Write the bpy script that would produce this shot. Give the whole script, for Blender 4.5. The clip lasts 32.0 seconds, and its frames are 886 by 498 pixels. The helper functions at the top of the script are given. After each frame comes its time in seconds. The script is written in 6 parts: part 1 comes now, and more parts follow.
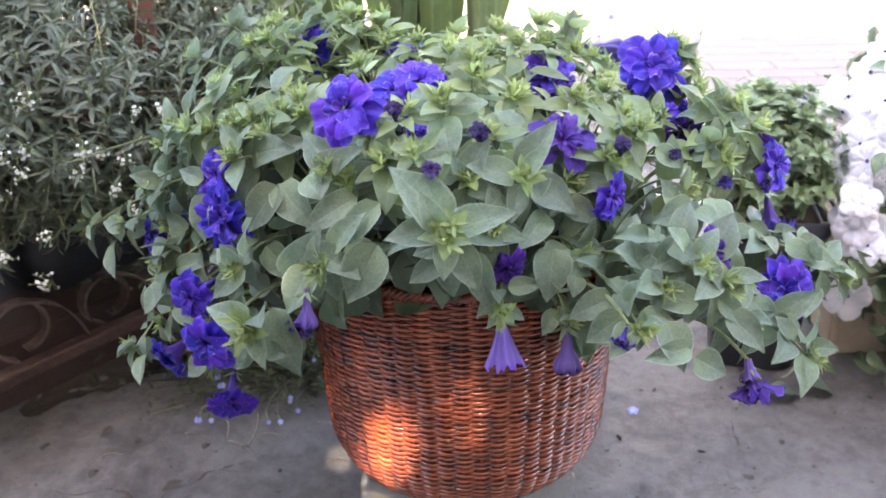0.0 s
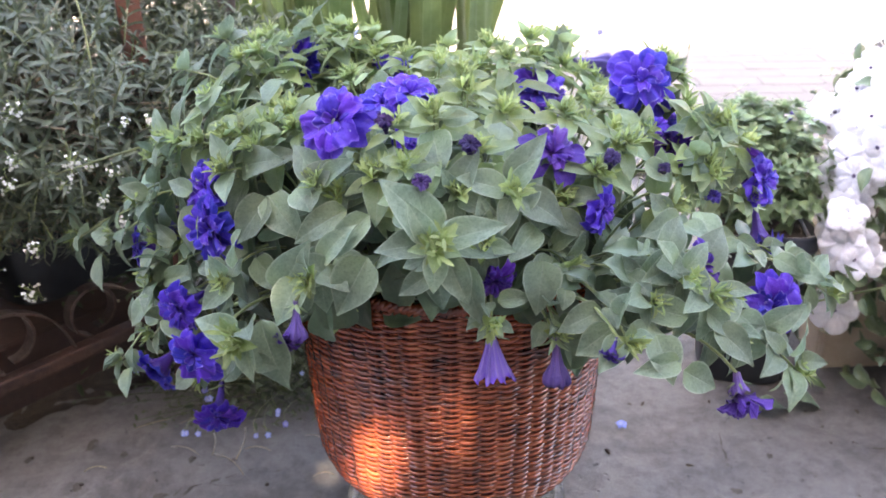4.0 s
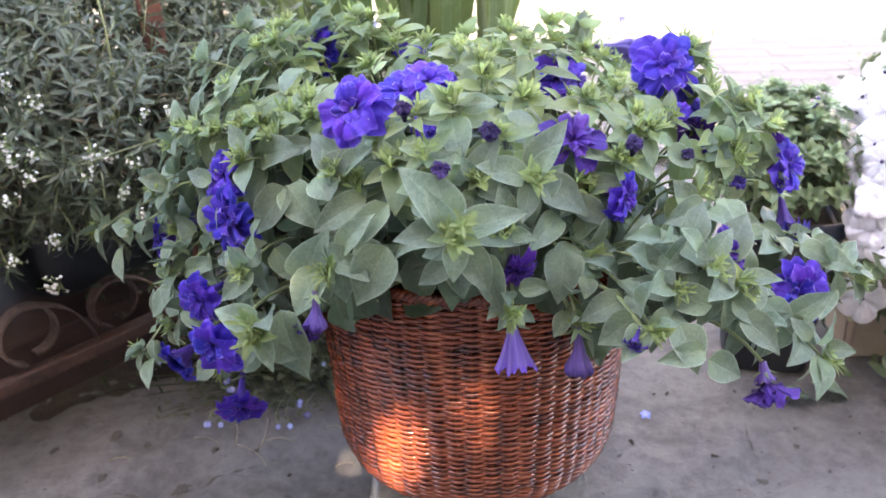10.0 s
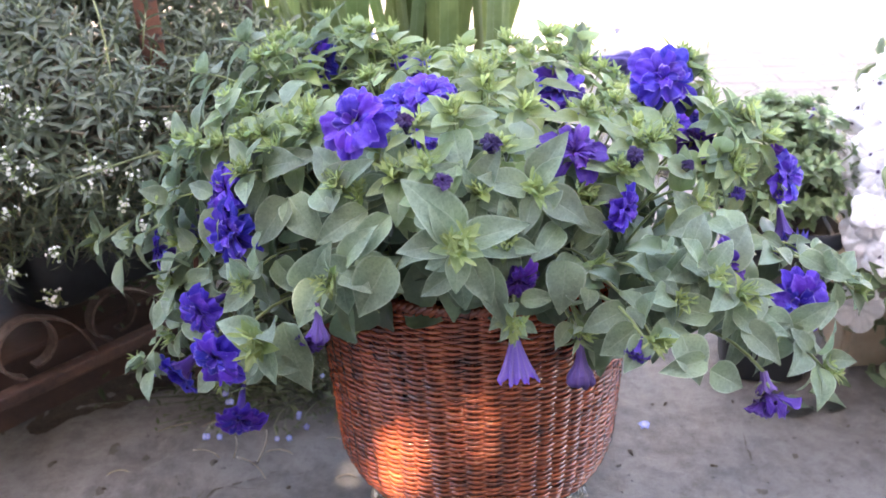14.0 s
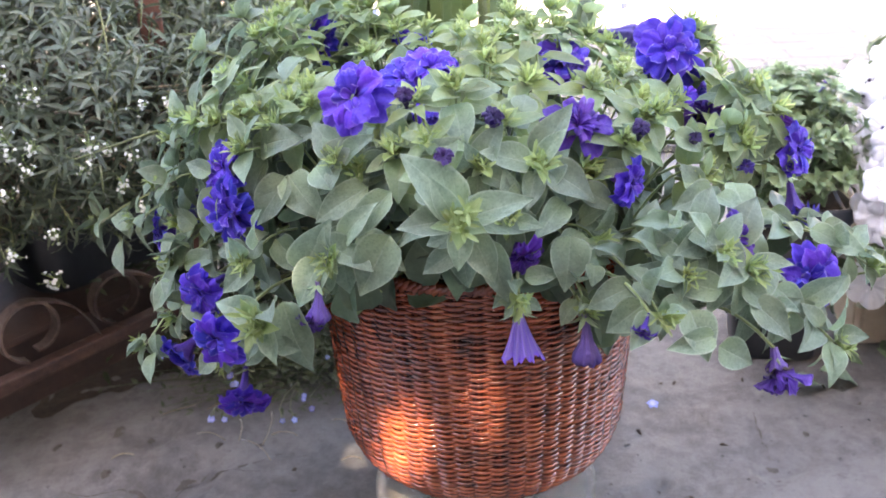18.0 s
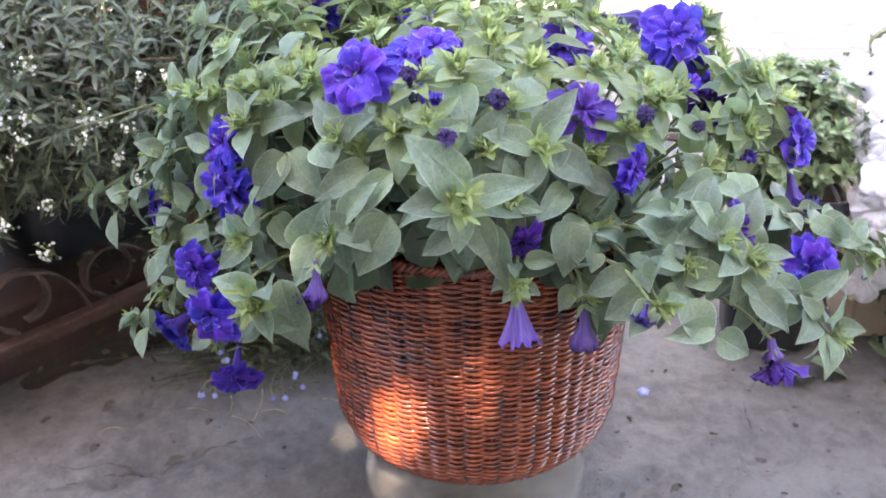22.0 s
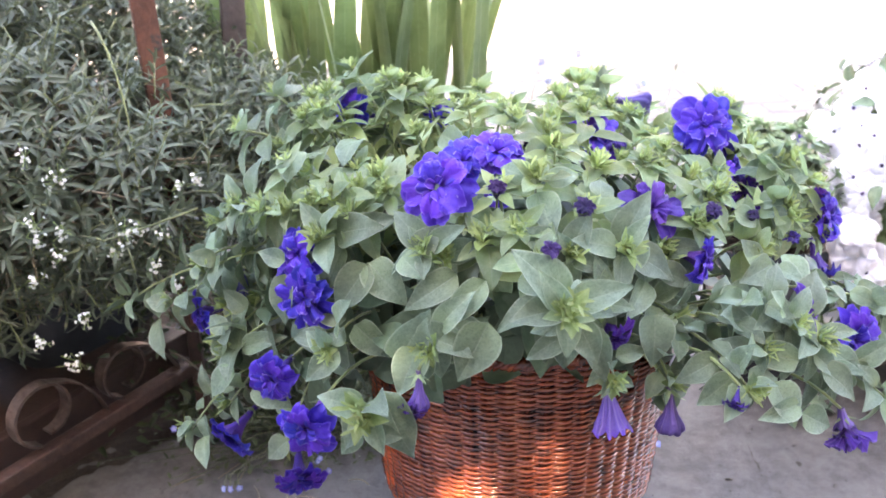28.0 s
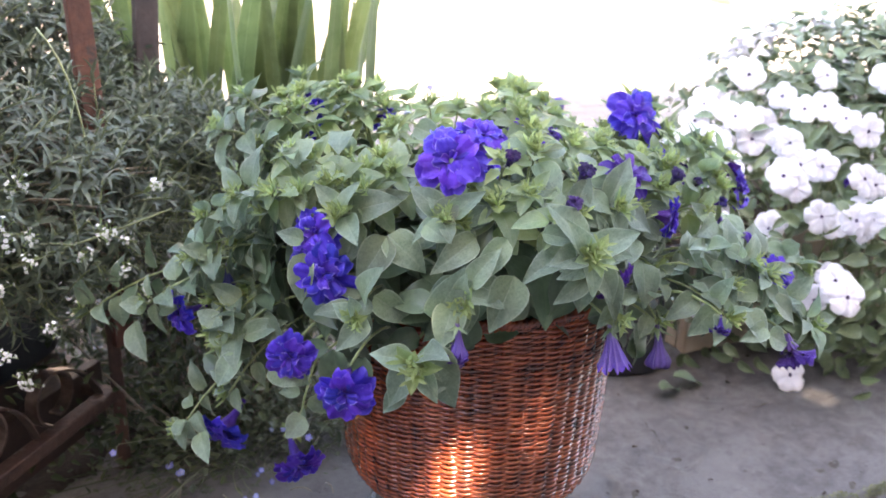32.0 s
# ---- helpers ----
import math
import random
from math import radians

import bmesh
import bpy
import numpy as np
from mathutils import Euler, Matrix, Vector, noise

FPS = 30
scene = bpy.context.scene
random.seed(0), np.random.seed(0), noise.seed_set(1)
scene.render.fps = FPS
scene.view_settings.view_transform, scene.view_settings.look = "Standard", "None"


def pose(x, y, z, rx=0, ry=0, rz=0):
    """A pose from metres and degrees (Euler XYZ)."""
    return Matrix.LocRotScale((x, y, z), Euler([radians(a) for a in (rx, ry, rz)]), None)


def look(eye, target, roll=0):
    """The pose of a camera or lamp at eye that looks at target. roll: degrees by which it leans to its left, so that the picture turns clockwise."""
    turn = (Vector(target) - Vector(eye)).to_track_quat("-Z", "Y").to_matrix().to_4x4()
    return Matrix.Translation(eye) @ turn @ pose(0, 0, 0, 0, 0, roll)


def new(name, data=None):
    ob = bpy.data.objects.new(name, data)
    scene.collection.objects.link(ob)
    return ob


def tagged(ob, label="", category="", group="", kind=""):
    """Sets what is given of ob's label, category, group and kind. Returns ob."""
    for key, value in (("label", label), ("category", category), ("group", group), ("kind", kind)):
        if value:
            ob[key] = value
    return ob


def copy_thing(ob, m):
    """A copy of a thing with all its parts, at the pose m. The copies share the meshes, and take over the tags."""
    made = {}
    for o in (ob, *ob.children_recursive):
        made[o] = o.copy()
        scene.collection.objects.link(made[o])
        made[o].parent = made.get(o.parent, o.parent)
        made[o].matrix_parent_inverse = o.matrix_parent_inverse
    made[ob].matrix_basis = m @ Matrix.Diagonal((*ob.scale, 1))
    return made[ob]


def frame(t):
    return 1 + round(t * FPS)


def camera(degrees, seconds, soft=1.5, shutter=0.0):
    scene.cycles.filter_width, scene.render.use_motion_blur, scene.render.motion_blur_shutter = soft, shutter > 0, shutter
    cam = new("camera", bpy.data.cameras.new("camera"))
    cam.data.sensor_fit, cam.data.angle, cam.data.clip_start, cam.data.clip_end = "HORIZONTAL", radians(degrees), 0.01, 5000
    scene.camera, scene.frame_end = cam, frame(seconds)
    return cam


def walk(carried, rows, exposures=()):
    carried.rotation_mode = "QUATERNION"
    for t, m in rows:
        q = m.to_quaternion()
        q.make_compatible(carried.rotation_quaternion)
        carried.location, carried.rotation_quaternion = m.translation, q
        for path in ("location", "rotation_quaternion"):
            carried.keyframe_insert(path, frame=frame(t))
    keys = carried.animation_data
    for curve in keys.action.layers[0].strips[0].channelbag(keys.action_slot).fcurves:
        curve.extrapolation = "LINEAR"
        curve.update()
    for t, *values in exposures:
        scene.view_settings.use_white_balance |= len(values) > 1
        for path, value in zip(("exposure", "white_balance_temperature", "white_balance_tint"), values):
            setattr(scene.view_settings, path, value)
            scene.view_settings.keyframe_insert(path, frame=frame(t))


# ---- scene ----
cam = camera(51.28, 32.0, 1.7)
cam.data.dof.use_dof, cam.data.dof.focus_distance, cam.data.dof.aperture_fstop = True, 0.64, 11.0
walk(cam, [
    (0, look((0.0147, -0.7537, 0.6113), (-0.0248, 0.1455, 0.1757), -1.87)),
    (0.5, look((0.0128, -0.7575, 0.6127), (-0.0258, 0.1437, 0.1811), -1.53)),
    (1, look((0.0160, -0.7585, 0.6127), (-0.0212, 0.1448, 0.1852), -1.42)),
    (1.5, look((0.0178, -0.7564, 0.6109), (-0.0141, 0.1482, 0.1859), -1.26)),
    (2, look((0.0169, -0.7538, 0.6095), (-0.0087, 0.1504, 0.1831), -1.23)),
    (2.5, look((0.0166, -0.7518, 0.6086), (-0.0095, 0.1530, 0.1836), -1.46)),
    (4.5, look((0.0130, -0.7545, 0.6113), (-0.0150, 0.1525, 0.1912), -1.15)),
    (5, look((0.0131, -0.7555, 0.6118), (-0.0289, 0.1546, 0.1996), -1.23)),
    (5.5, look((0.0118, -0.7571, 0.6123), (-0.0312, 0.1526, 0.1993), -1.28)),
    (6, look((0.0103, -0.7566, 0.6116), (-0.0348, 0.1511, 0.1943), -1.32)),
    (6.5, look((0.0133, -0.7568, 0.6110), (-0.0331, 0.1494, 0.1908), -1.42)),
    (7, look((0.0137, -0.7569, 0.6101), (-0.0314, 0.1483, 0.1875), -1.50)),
    (7.5, look((0.0155, -0.7556, 0.6094), (-0.0294, 0.1482, 0.1839), -1.61)),
    (8, look((0.0142, -0.7563, 0.6101), (-0.0317, 0.1471, 0.1838), -1.53)),
    (8.5, look((0.0155, -0.7536, 0.6084), (-0.0298, 0.1503, 0.1830), -1.89)),
    (9, look((0.0174, -0.7502, 0.6056), (-0.0299, 0.1533, 0.1795), -2.19)),
    (9.5, look((0.0178, -0.7474, 0.6045), (-0.0306, 0.1548, 0.1760), -2.50)),
    (10, look((0.0150, -0.7488, 0.6063), (-0.0359, 0.1525, 0.1760), -2.32)),
    (10.5, look((0.0153, -0.7485, 0.6062), (-0.0353, 0.1536, 0.1777), -2.38)),
    (11, look((0.0123, -0.7491, 0.6072), (-0.0377, 0.1538, 0.1802), -2.37)),
    (11.5, look((0.0090, -0.7497, 0.6083), (-0.0402, 0.1537, 0.1824), -2.34)),
    (12, look((0.0058, -0.7522, 0.6094), (-0.0403, 0.1524, 0.1857), -2.10)),
    (12.5, look((0.0089, -0.7518, 0.6093), (-0.0351, 0.1534, 0.1865), -2.19)),
    (13, look((0.0099, -0.7526, 0.6089), (-0.0340, 0.1532, 0.1874), -2.01)),
    (13.5, look((0.0098, -0.7505, 0.6078), (-0.0324, 0.1560, 0.1877), -2.21)),
    (15.5, look((0.0080, -0.7504, 0.6084), (-0.0431, 0.1554, 0.1878), -2.39)),
    (16, look((0.0053, -0.7528, 0.6102), (-0.0476, 0.1533, 0.1904), -2.33)),
    (16.5, look((0.0045, -0.7540, 0.6094), (-0.0493, 0.1533, 0.1924), -2.38)),
    (17, look((0.0092, -0.7520, 0.6078), (-0.0455, 0.1539, 0.1879), -2.74)),
    (17.5, look((0.0101, -0.7505, 0.6061), (-0.0459, 0.1554, 0.1863), -2.58)),
    (18, look((0.0132, -0.7410, 0.5990), (-0.0404, 0.1571, 0.1625), -3.11)),
    (18.5, look((0.0174, -0.7371, 0.5967), (-0.0310, 0.1625, 0.1626), -2.43)),
    (19, look((0.0228, -0.7400, 0.5976), (-0.0284, 0.1593, 0.1631), -1.92)),
    (19.5, look((0.0170, -0.7395, 0.5973), (-0.0356, 0.1615, 0.1667), -2.13)),
    (20, look((0.0144, -0.7395, 0.5969), (-0.0373, 0.1577, 0.1582), -1.99)),
    (20.5, look((0.0131, -0.7390, 0.5968), (-0.0352, 0.1579, 0.1572), -2.03)),
    (21, look((0.0141, -0.7420, 0.5982), (-0.0317, 0.1549, 0.1584), -1.70)),
    (21.5, look((0.0157, -0.7426, 0.5982), (-0.0268, 0.1553, 0.1600), -1.78)),
    (22, look((0.0065, -0.7378, 0.5978), (-0.0358, 0.1519, 0.1431), -1.22)),
    (22.5, look((0.0192, -0.7374, 0.6068), (-0.0132, 0.1400, 0.1282), -1.74)),
    (23, look((0.0186, -0.7341, 0.6402), (0.0009, 0.1381, 0.1514), -0.62)),
    (23.5, look((0.0124, -0.7348, 0.6783), (-0.0010, 0.1267, 0.1708), 0.98)),
    (24, look((-0.0041, -0.7287, 0.6880), (-0.0329, 0.1392, 0.1922), -0.63)),
    (24.5, look((-0.0227, -0.7116, 0.6699), (-0.0404, 0.1513, 0.1649), 2.48)),
    (26.5, look((-0.1491, -0.7146, 0.6303), (-0.0309, 0.1693, 0.1778), 0.70)),
    (27, look((-0.1599, -0.7106, 0.6184), (-0.0523, 0.1694, 0.1558), 0.34)),
    (27.5, look((-0.1510, -0.7092, 0.6331), (-0.0471, 0.1798, 0.1872), -0.42)),
    (28, look((-0.1241, -0.7358, 0.6575), (-0.0461, 0.1642, 0.2285), -1.81)),
    (28.5, look((-0.1211, -0.7740, 0.6646), (-0.0643, 0.1343, 0.2501), -1.68)),
    (29, look((-0.2579, -0.7745, 0.6446), (-0.0957, 0.1152, 0.2177), -5.36)),
    (29.5, look((-0.3360, -0.8011, 0.6271), (-0.0390, 0.0586, 0.2115), -2.29)),
    (30, look((-0.3526, -0.8154, 0.6293), (-0.0257, 0.0343, 0.2155), -1.47)),
    (30.5, look((-0.3497, -0.8043, 0.6235), (-0.0120, 0.0419, 0.2114), -0.88)),
    (31, look((-0.3341, -0.7816, 0.6148), (0.0161, 0.0699, 0.2246), -0.17)),
    (31.5, look((-0.3280, -0.7727, 0.6100), (0.0145, 0.0871, 0.2312), -0.42)),
    (32, look((-0.3304, -0.7732, 0.6134), (0.0169, 0.0930, 0.2543), 1.27)),
], exposures=((0.0, 4.34, 8200, 22), (9.0, 4.33, 8200, 22), (13.0, 4.42, 8200, 22), (21.5, 4.46, 8200, 22), (23.2, 4.36, 8200, 22), (24.0, 4.14, 8200, 18), (27.0, 4.52, 8200, 22), (28.0, 4.60, 8200, 22), (29.0, 4.54, 8200, 22), (30.0, 4.77, 8200, 22), (31.0, 4.62, 8200, 22), (32.0, 4.26, 8200, 22)))

# ---- daylight: the yard behind is in the sun, the flowers stand in the shade of an added, unseen roof ----
TO_SUN = Vector((0.0, -0.70, 1.0)).normalized()
world = bpy.data.worlds.new("sky")
scene.world = world
world.use_nodes = True
wn = world.node_tree.nodes
sky = wn.new("ShaderNodeTexSky")
sky.sky_type = "NISHITA"
sky.sun_disc = False
sky.sun_elevation = math.asin(TO_SUN.z)
sky.sun_rotation = math.atan2(TO_SUN.x, TO_SUN.y)
sky.dust_density = 2.0
world.node_tree.links.new(sky.outputs[0], wn["Background"].inputs[0])
wn["Background"].inputs[1].default_value = 0.15
sun_data = bpy.data.lights.new("sun", "SUN")
sun_data.energy = 5.0
sun_data.angle = radians(0.38)
sun_data.color = (1.0, 0.94, 0.85)
sun = new("sun", sun_data)
sun.matrix_world = look(tuple(TO_SUN * 20), (0, 0, 0))


# ---- materials ----
def surface(name, rough=0.6, spec=0.5, metal=0.0):
    m = bpy.data.materials.new(name)
    m.use_nodes = True
    nt = m.node_tree
    b = nt.nodes["Principled BSDF"]
    b.inputs["Roughness"].default_value = rough
    b.inputs["Specular IOR Level"].default_value = spec
    b.inputs["Metallic"].default_value = metal
    return m, nt, b


def node(nt, kind, **sets):
    n = nt.nodes.new(kind)
    for k, v in sets.items():
        if k in n.inputs:
            n.inputs[k].default_value = v
    return n


def noise_tex(nt, scale, detail=4.0, rough=0.55, vector=None):
    n = node(nt, "ShaderNodeTexNoise", Scale=scale, Detail=detail, Roughness=rough)
    if vector is not None:
        nt.links.new(vector, n.inputs["Vector"])
    return n


def ramp(nt, fac, stops):
    r = nt.nodes.new("ShaderNodeValToRGB")
    while len(r.color_ramp.elements) < len(stops):
        r.color_ramp.elements.new(0.5)
    for e, (p, c) in zip(r.color_ramp.elements, stops):
        e.position = p
        e.color = (*c, 1)
    nt.links.new(fac, r.inputs[0])
    return r


def mix(nt, fac, a, b, kind="MIX"):
    n = nt.nodes.new("ShaderNodeMix")
    n.data_type, n.blend_type = "RGBA", kind
    for sock, v in ((n.inputs[0], fac), (n.inputs[6], a), (n.inputs[7], b)):
        if isinstance(v, bpy.types.NodeSocket):
            nt.links.new(v, sock)
        else:
            sock.default_value = v if isinstance(v, float) else (*v, 1)
    return n.outputs[2]


def calc(nt, op, a, b=0.0):
    n = nt.nodes.new("ShaderNodeMath")
    n.operation = op
    for sock, v in ((n.inputs[0], a), (n.inputs[1], b)):
        if isinstance(v, bpy.types.NodeSocket):
            nt.links.new(v, sock)
        else:
            sock.default_value = v
    return n.outputs[0]


def bump(nt, b, height, strength=0.3, distance=0.002):
    n = node(nt, "ShaderNodeBump", Strength=strength, Distance=distance)
    nt.links.new(height, n.inputs["Height"])
    nt.links.new(n.outputs[0], b.inputs["Normal"])


def tinted(nt, colour, amount_v=0.25, amount_h=0.03, island=False):
    """Every piece its own shade."""
    if island:
        r = nt.nodes.new("ShaderNodeNewGeometry").outputs["Random Per Island"]
    else:
        r = nt.nodes.new("ShaderNodeObjectInfo").outputs["Random"]
    h = nt.nodes.new("ShaderNodeHueSaturation")
    nt.links.new(colour, h.inputs["Color"])
    nt.links.new(calc(nt, "ADD", calc(nt, "MULTIPLY", r, amount_v), 1 - amount_v / 2), h.inputs["Value"])
    r2 = calc(nt, "FRACT", calc(nt, "MULTIPLY", r, 17.3))
    nt.links.new(calc(nt, "ADD", calc(nt, "MULTIPLY", r2, amount_h), 0.5 - amount_h / 2), h.inputs["Hue"])
    return h.outputs[0]


def through_light(nt, b, colour, amount):
    """Thin leaves and petals let some light through."""
    t = nt.nodes.new("ShaderNodeBsdfTranslucent")
    nt.links.new(colour, t.inputs[0])
    m = nt.nodes.new("ShaderNodeMixShader")
    m.inputs[0].default_value = amount
    nt.links.new(b.outputs[0], m.inputs[1])
    nt.links.new(t.outputs[0], m.inputs[2])
    nt.links.new(m.outputs[0], nt.nodes["Material Output"].inputs[0])


def leaf_mat(name, dark, light, vein, island, gloss=0.40, trans=0.30, veins=5.0, sheen=0.25, base_col=None):
    m, nt, b = surface(name, gloss, 0.5)
    uv = nt.nodes.new("ShaderNodeUVMap").outputs[0]
    sep = nt.nodes.new("ShaderNodeSeparateXYZ")
    nt.links.new(uv, sep.inputs[0])
    across = calc(nt, "ABSOLUTE", calc(nt, "SUBTRACT", sep.outputs[0], 0.5))
    tc = nt.nodes.new("ShaderNodeTexCoord").outputs["Object"]
    n1 = noise_tex(nt, 4.0 if not island else 60.0, 5.0, 0.6, tc)
    col = ramp(nt, n1.outputs[0], ((0.3, dark), (0.72, light))).outputs[0]
    if base_col:
        young = calc(nt, "MULTIPLY", calc(nt, "SUBTRACT", 0.55, sep.outputs[1]), 1.5)
        young.node.use_clamp = True
        col = mix(nt, young, col, base_col)
    side = calc(nt, "SINE", calc(nt, "MULTIPLY", calc(nt, "SUBTRACT", sep.outputs[1], calc(nt, "MULTIPLY", across, 0.9)), veins * 6.28))
    side = calc(nt, "POWER", calc(nt, "ADD", calc(nt, "MULTIPLY", side, 0.5), 0.5), 14.0)
    mid = calc(nt, "SUBTRACT", 1.0, calc(nt, "MULTIPLY", across, 30.0))
    mid.node.use_clamp = True
    lines = calc(nt, "MAXIMUM", calc(nt, "MULTIPLY", mid, 0.7), calc(nt, "MULTIPLY", side, 0.11))
    col = mix(nt, calc(nt, "MULTIPLY", lines, 0.45), col, vein)
    edge = calc(nt, "MULTIPLY", calc(nt, "SUBTRACT", across, 0.440), 16.0)
    edge.node.use_clamp = True
    col = mix(nt, calc(nt, "MULTIPLY", edge, 0.75), col, vein)
    blotch = noise_tex(nt, 1.3 if not island else 14.0, 3.0, 0.6, tc)
    col = mix(nt, calc(nt, "MULTIPLY", blotch.outputs[0], 0.45), col, light)
    mottle = noise_tex(nt, 26.0 if not island else 300.0, 5.0, 0.7, tc)
    col = mix(nt, ramp(nt, mottle.outputs[0], ((0.36, (0.45, 0.45, 0.45)), (0.52, (0, 0, 0)))).outputs[0], col, dark)
    col = mix(nt, ramp(nt, mottle.outputs[0], ((0.66, (0, 0, 0)), (0.74, (0.6, 0.6, 0.6)))).outputs[0], col, vein)
    col = tinted(nt, col, 0.55, 0.028, island)
    nt.links.new(col, b.inputs["Base Color"])
    hair = noise_tex(nt, 90.0 if not island else 700.0, 2.0, 0.5, tc)
    bump(nt, b, calc(nt, "SUBTRACT", calc(nt, "MULTIPLY", hair.outputs[0], 0.25), lines), 0.3, 0.0006 if island else 0.008)
    b.inputs["Sheen Weight"].default_value = sheen
    b.inputs["Sheen Tint"].default_value = (0.86, 0.95, 1.0, 1)
    b.inputs["Sheen Roughness"].default_value = 0.5
    through_light(nt, b, col, trans)
    return m


M_LEAF = leaf_mat("petunia_leaf", (0.058, 0.100, 0.062), (0.196, 0.276, 0.190), (0.340, 0.410, 0.310), False, 0.46, 0.40, 5.0, 0.03, (0.160, 0.236, 0.108))
# darker copy of the petunia leaf: shade inside the plant put into the colour
M_LEAF_SHADED = leaf_mat("petunia_leaf_shaded", (0.034, 0.066, 0.032), (0.078, 0.126, 0.070), (0.100, 0.145, 0.085), True, 0.45, 0.14, 5.0, 0.04)
# also on the fine upper shoots, where the paler tone replaces top light
M_YOUNG_OR_LIT = leaf_mat("young_leaf", (0.118, 0.190, 0.094), (0.238, 0.316, 0.182), (0.350, 0.410, 0.270), False, 0.42, 0.50, 3.0, 0.04, (0.215, 0.305, 0.076))
M_TUFT = leaf_mat("young_tuft", (0.176, 0.260, 0.080), (0.310, 0.400, 0.170), (0.430, 0.490, 0.270), True, 0.5, 0.56, 2.0, 0.04, (0.250, 0.345, 0.068))
M_YOUNG_DEEP = leaf_mat("young_leaf_inner", (0.150, 0.220, 0.072), (0.250, 0.320, 0.130), (0.275, 0.333, 0.160), True, 0.5, 0.35)
M_ALYSSUM = leaf_mat("narrow_leaf", (0.026, 0.041, 0.019), (0.098, 0.126, 0.078), (0.116, 0.144, 0.092), True, 0.5, 0.2, 0.0, 0.10)
M_IRIS = leaf_mat("sword_leaf", (0.040, 0.075, 0.020), (0.165, 0.225, 0.085), (0.200, 0.260, 0.120), False, 0.36, 0.42, 0.0)
M_SEDUM = leaf_mat("fleshy_leaf", (0.105, 0.172, 0.074), (0.225, 0.318, 0.155), (0.260, 0.345, 0.195), True, 0.45, 0.3)
# tone lowered further: shade between the dense leaves is put into the colour
M_MOSSLEAF_SHADED = leaf_mat("shaded_moss_leaf", (0.014, 0.026, 0.007), (0.048, 0.066, 0.013), (0.064, 0.078, 0.022), True, 0.7, 0.2, 0.0)
M_KERBMOSS = leaf_mat("kerb_moss", (0.045, 0.048, 0.016), (0.122, 0.128, 0.048), (0.141, 0.147, 0.064), True, 0.8, 0.2, 0.0)
M_BACKGREEN = leaf_mat("white_petunia_leaf", (0.046, 0.078, 0.032), (0.130, 0.182, 0.084), (0.156, 0.206, 0.110), True, 0.5, 0.2)


def stem_mat(name, a, c):
    m, nt, b = surface(name, 0.5, 0.3)
    tc = nt.nodes.new("ShaderNodeTexCoord").outputs["Object"]
    r = ramp(nt, noise_tex(nt, 60.0, 4.0, 0.6, tc).outputs[0], ((0.3, a), (0.7, c)))
    nt.links.new(tinted(nt, r.outputs[0], 0.3, 0.03), b.inputs["Base Color"])
    bump(nt, b, noise_tex(nt, 500.0, 2.0, 0.5, tc).outputs[0], 0.3, 0.0006)
    b.inputs["Sheen Weight"].default_value = 0.3
    return m


M_STEM = stem_mat("petunia_stem", (0.115, 0.168, 0.060), (0.205, 0.258, 0.112))
M_STEM_THIN = stem_mat("alyssum_stem", (0.075, 0.098, 0.026), (0.150, 0.173, 0.064))
M_STRAW = stem_mat("straw_stem", (0.150, 0.165, 0.090), (0.260, 0.270, 0.170))
M_DRY = stem_mat("dry_stem", (0.109, 0.082, 0.048), (0.204, 0.163, 0.102))


def petal_mat(name, inner, outer, edge, island=False, trans=0.25, lines=26.0, rough=0.5):
    m, nt, b = surface(name, rough, 0.3)
    uv = nt.nodes.new("ShaderNodeUVMap").outputs[0]
    sep = nt.nodes.new("ShaderNodeSeparateXYZ")
    nt.links.new(uv, sep.inputs[0])
    tc = nt.nodes.new("ShaderNodeTexCoord").outputs["Object"]
    n = noise_tex(nt, 5.0, 4.0, 0.6, tc)
    rad = calc(nt, "ADD", sep.outputs[1], calc(nt, "MULTIPLY", calc(nt, "SUBTRACT", n.outputs[0], 0.5), 0.35))
    base = ramp(nt, rad, ((0.12, inner), (0.55, outer), (0.92, outer), (1.06, edge)))
    streak = calc(nt, "SINE", calc(nt, "MULTIPLY", sep.outputs[0], lines * 6.28))
    streak = calc(nt, "MULTIPLY", calc(nt, "ADD", streak, 1.0), 0.5)
    dark = mix(nt, calc(nt, "MULTIPLY", calc(nt, "POWER", streak, 4.0), 0.22), base.outputs[0], inner)
    col = tinted(nt, tinted(nt, dark, 0.12, 0.018), 0.45, 0.02, island)
    nt.links.new(col, b.inputs["Base Color"])
    bump(nt, b, calc(nt, "ADD", streak, calc(nt, "MULTIPLY", n.outputs[0], 2.0)), 0.3, 0.04)
    through_light(nt, b, col, trans)
    return m


M_PETAL = petal_mat("violet_petal", (0.024, 0.009, 0.140), (0.050, 0.022, 0.390), (0.112, 0.078, 0.520), island=True, lines=7.0)
M_PETAL_IN = petal_mat("violet_inner_petal", (0.022, 0.008, 0.130), (0.056, 0.027, 0.395), (0.250, 0.200, 0.610), island=True, lines=7.0)
M_PETAL_DUSK = petal_mat("dusky_violet_petal", (0.026, 0.006, 0.075), (0.062, 0.016, 0.220), (0.120, 0.050, 0.320), island=True, lines=7.0)
M_PETAL_OLD = petal_mat("faded_petal", (0.028, 0.010, 0.080), (0.056, 0.024, 0.208), (0.096, 0.056, 0.288))
M_PETAL_PALE = petal_mat("lilac_petal", (0.230, 0.205, 0.310), (0.095, 0.074, 0.310), (0.066, 0.042, 0.380), lines=11.0)
M_WILTED = petal_mat("wilted_petal", (0.128, 0.096, 0.176), (0.096, 0.060, 0.240), (0.056, 0.028, 0.176), lines=10.0)
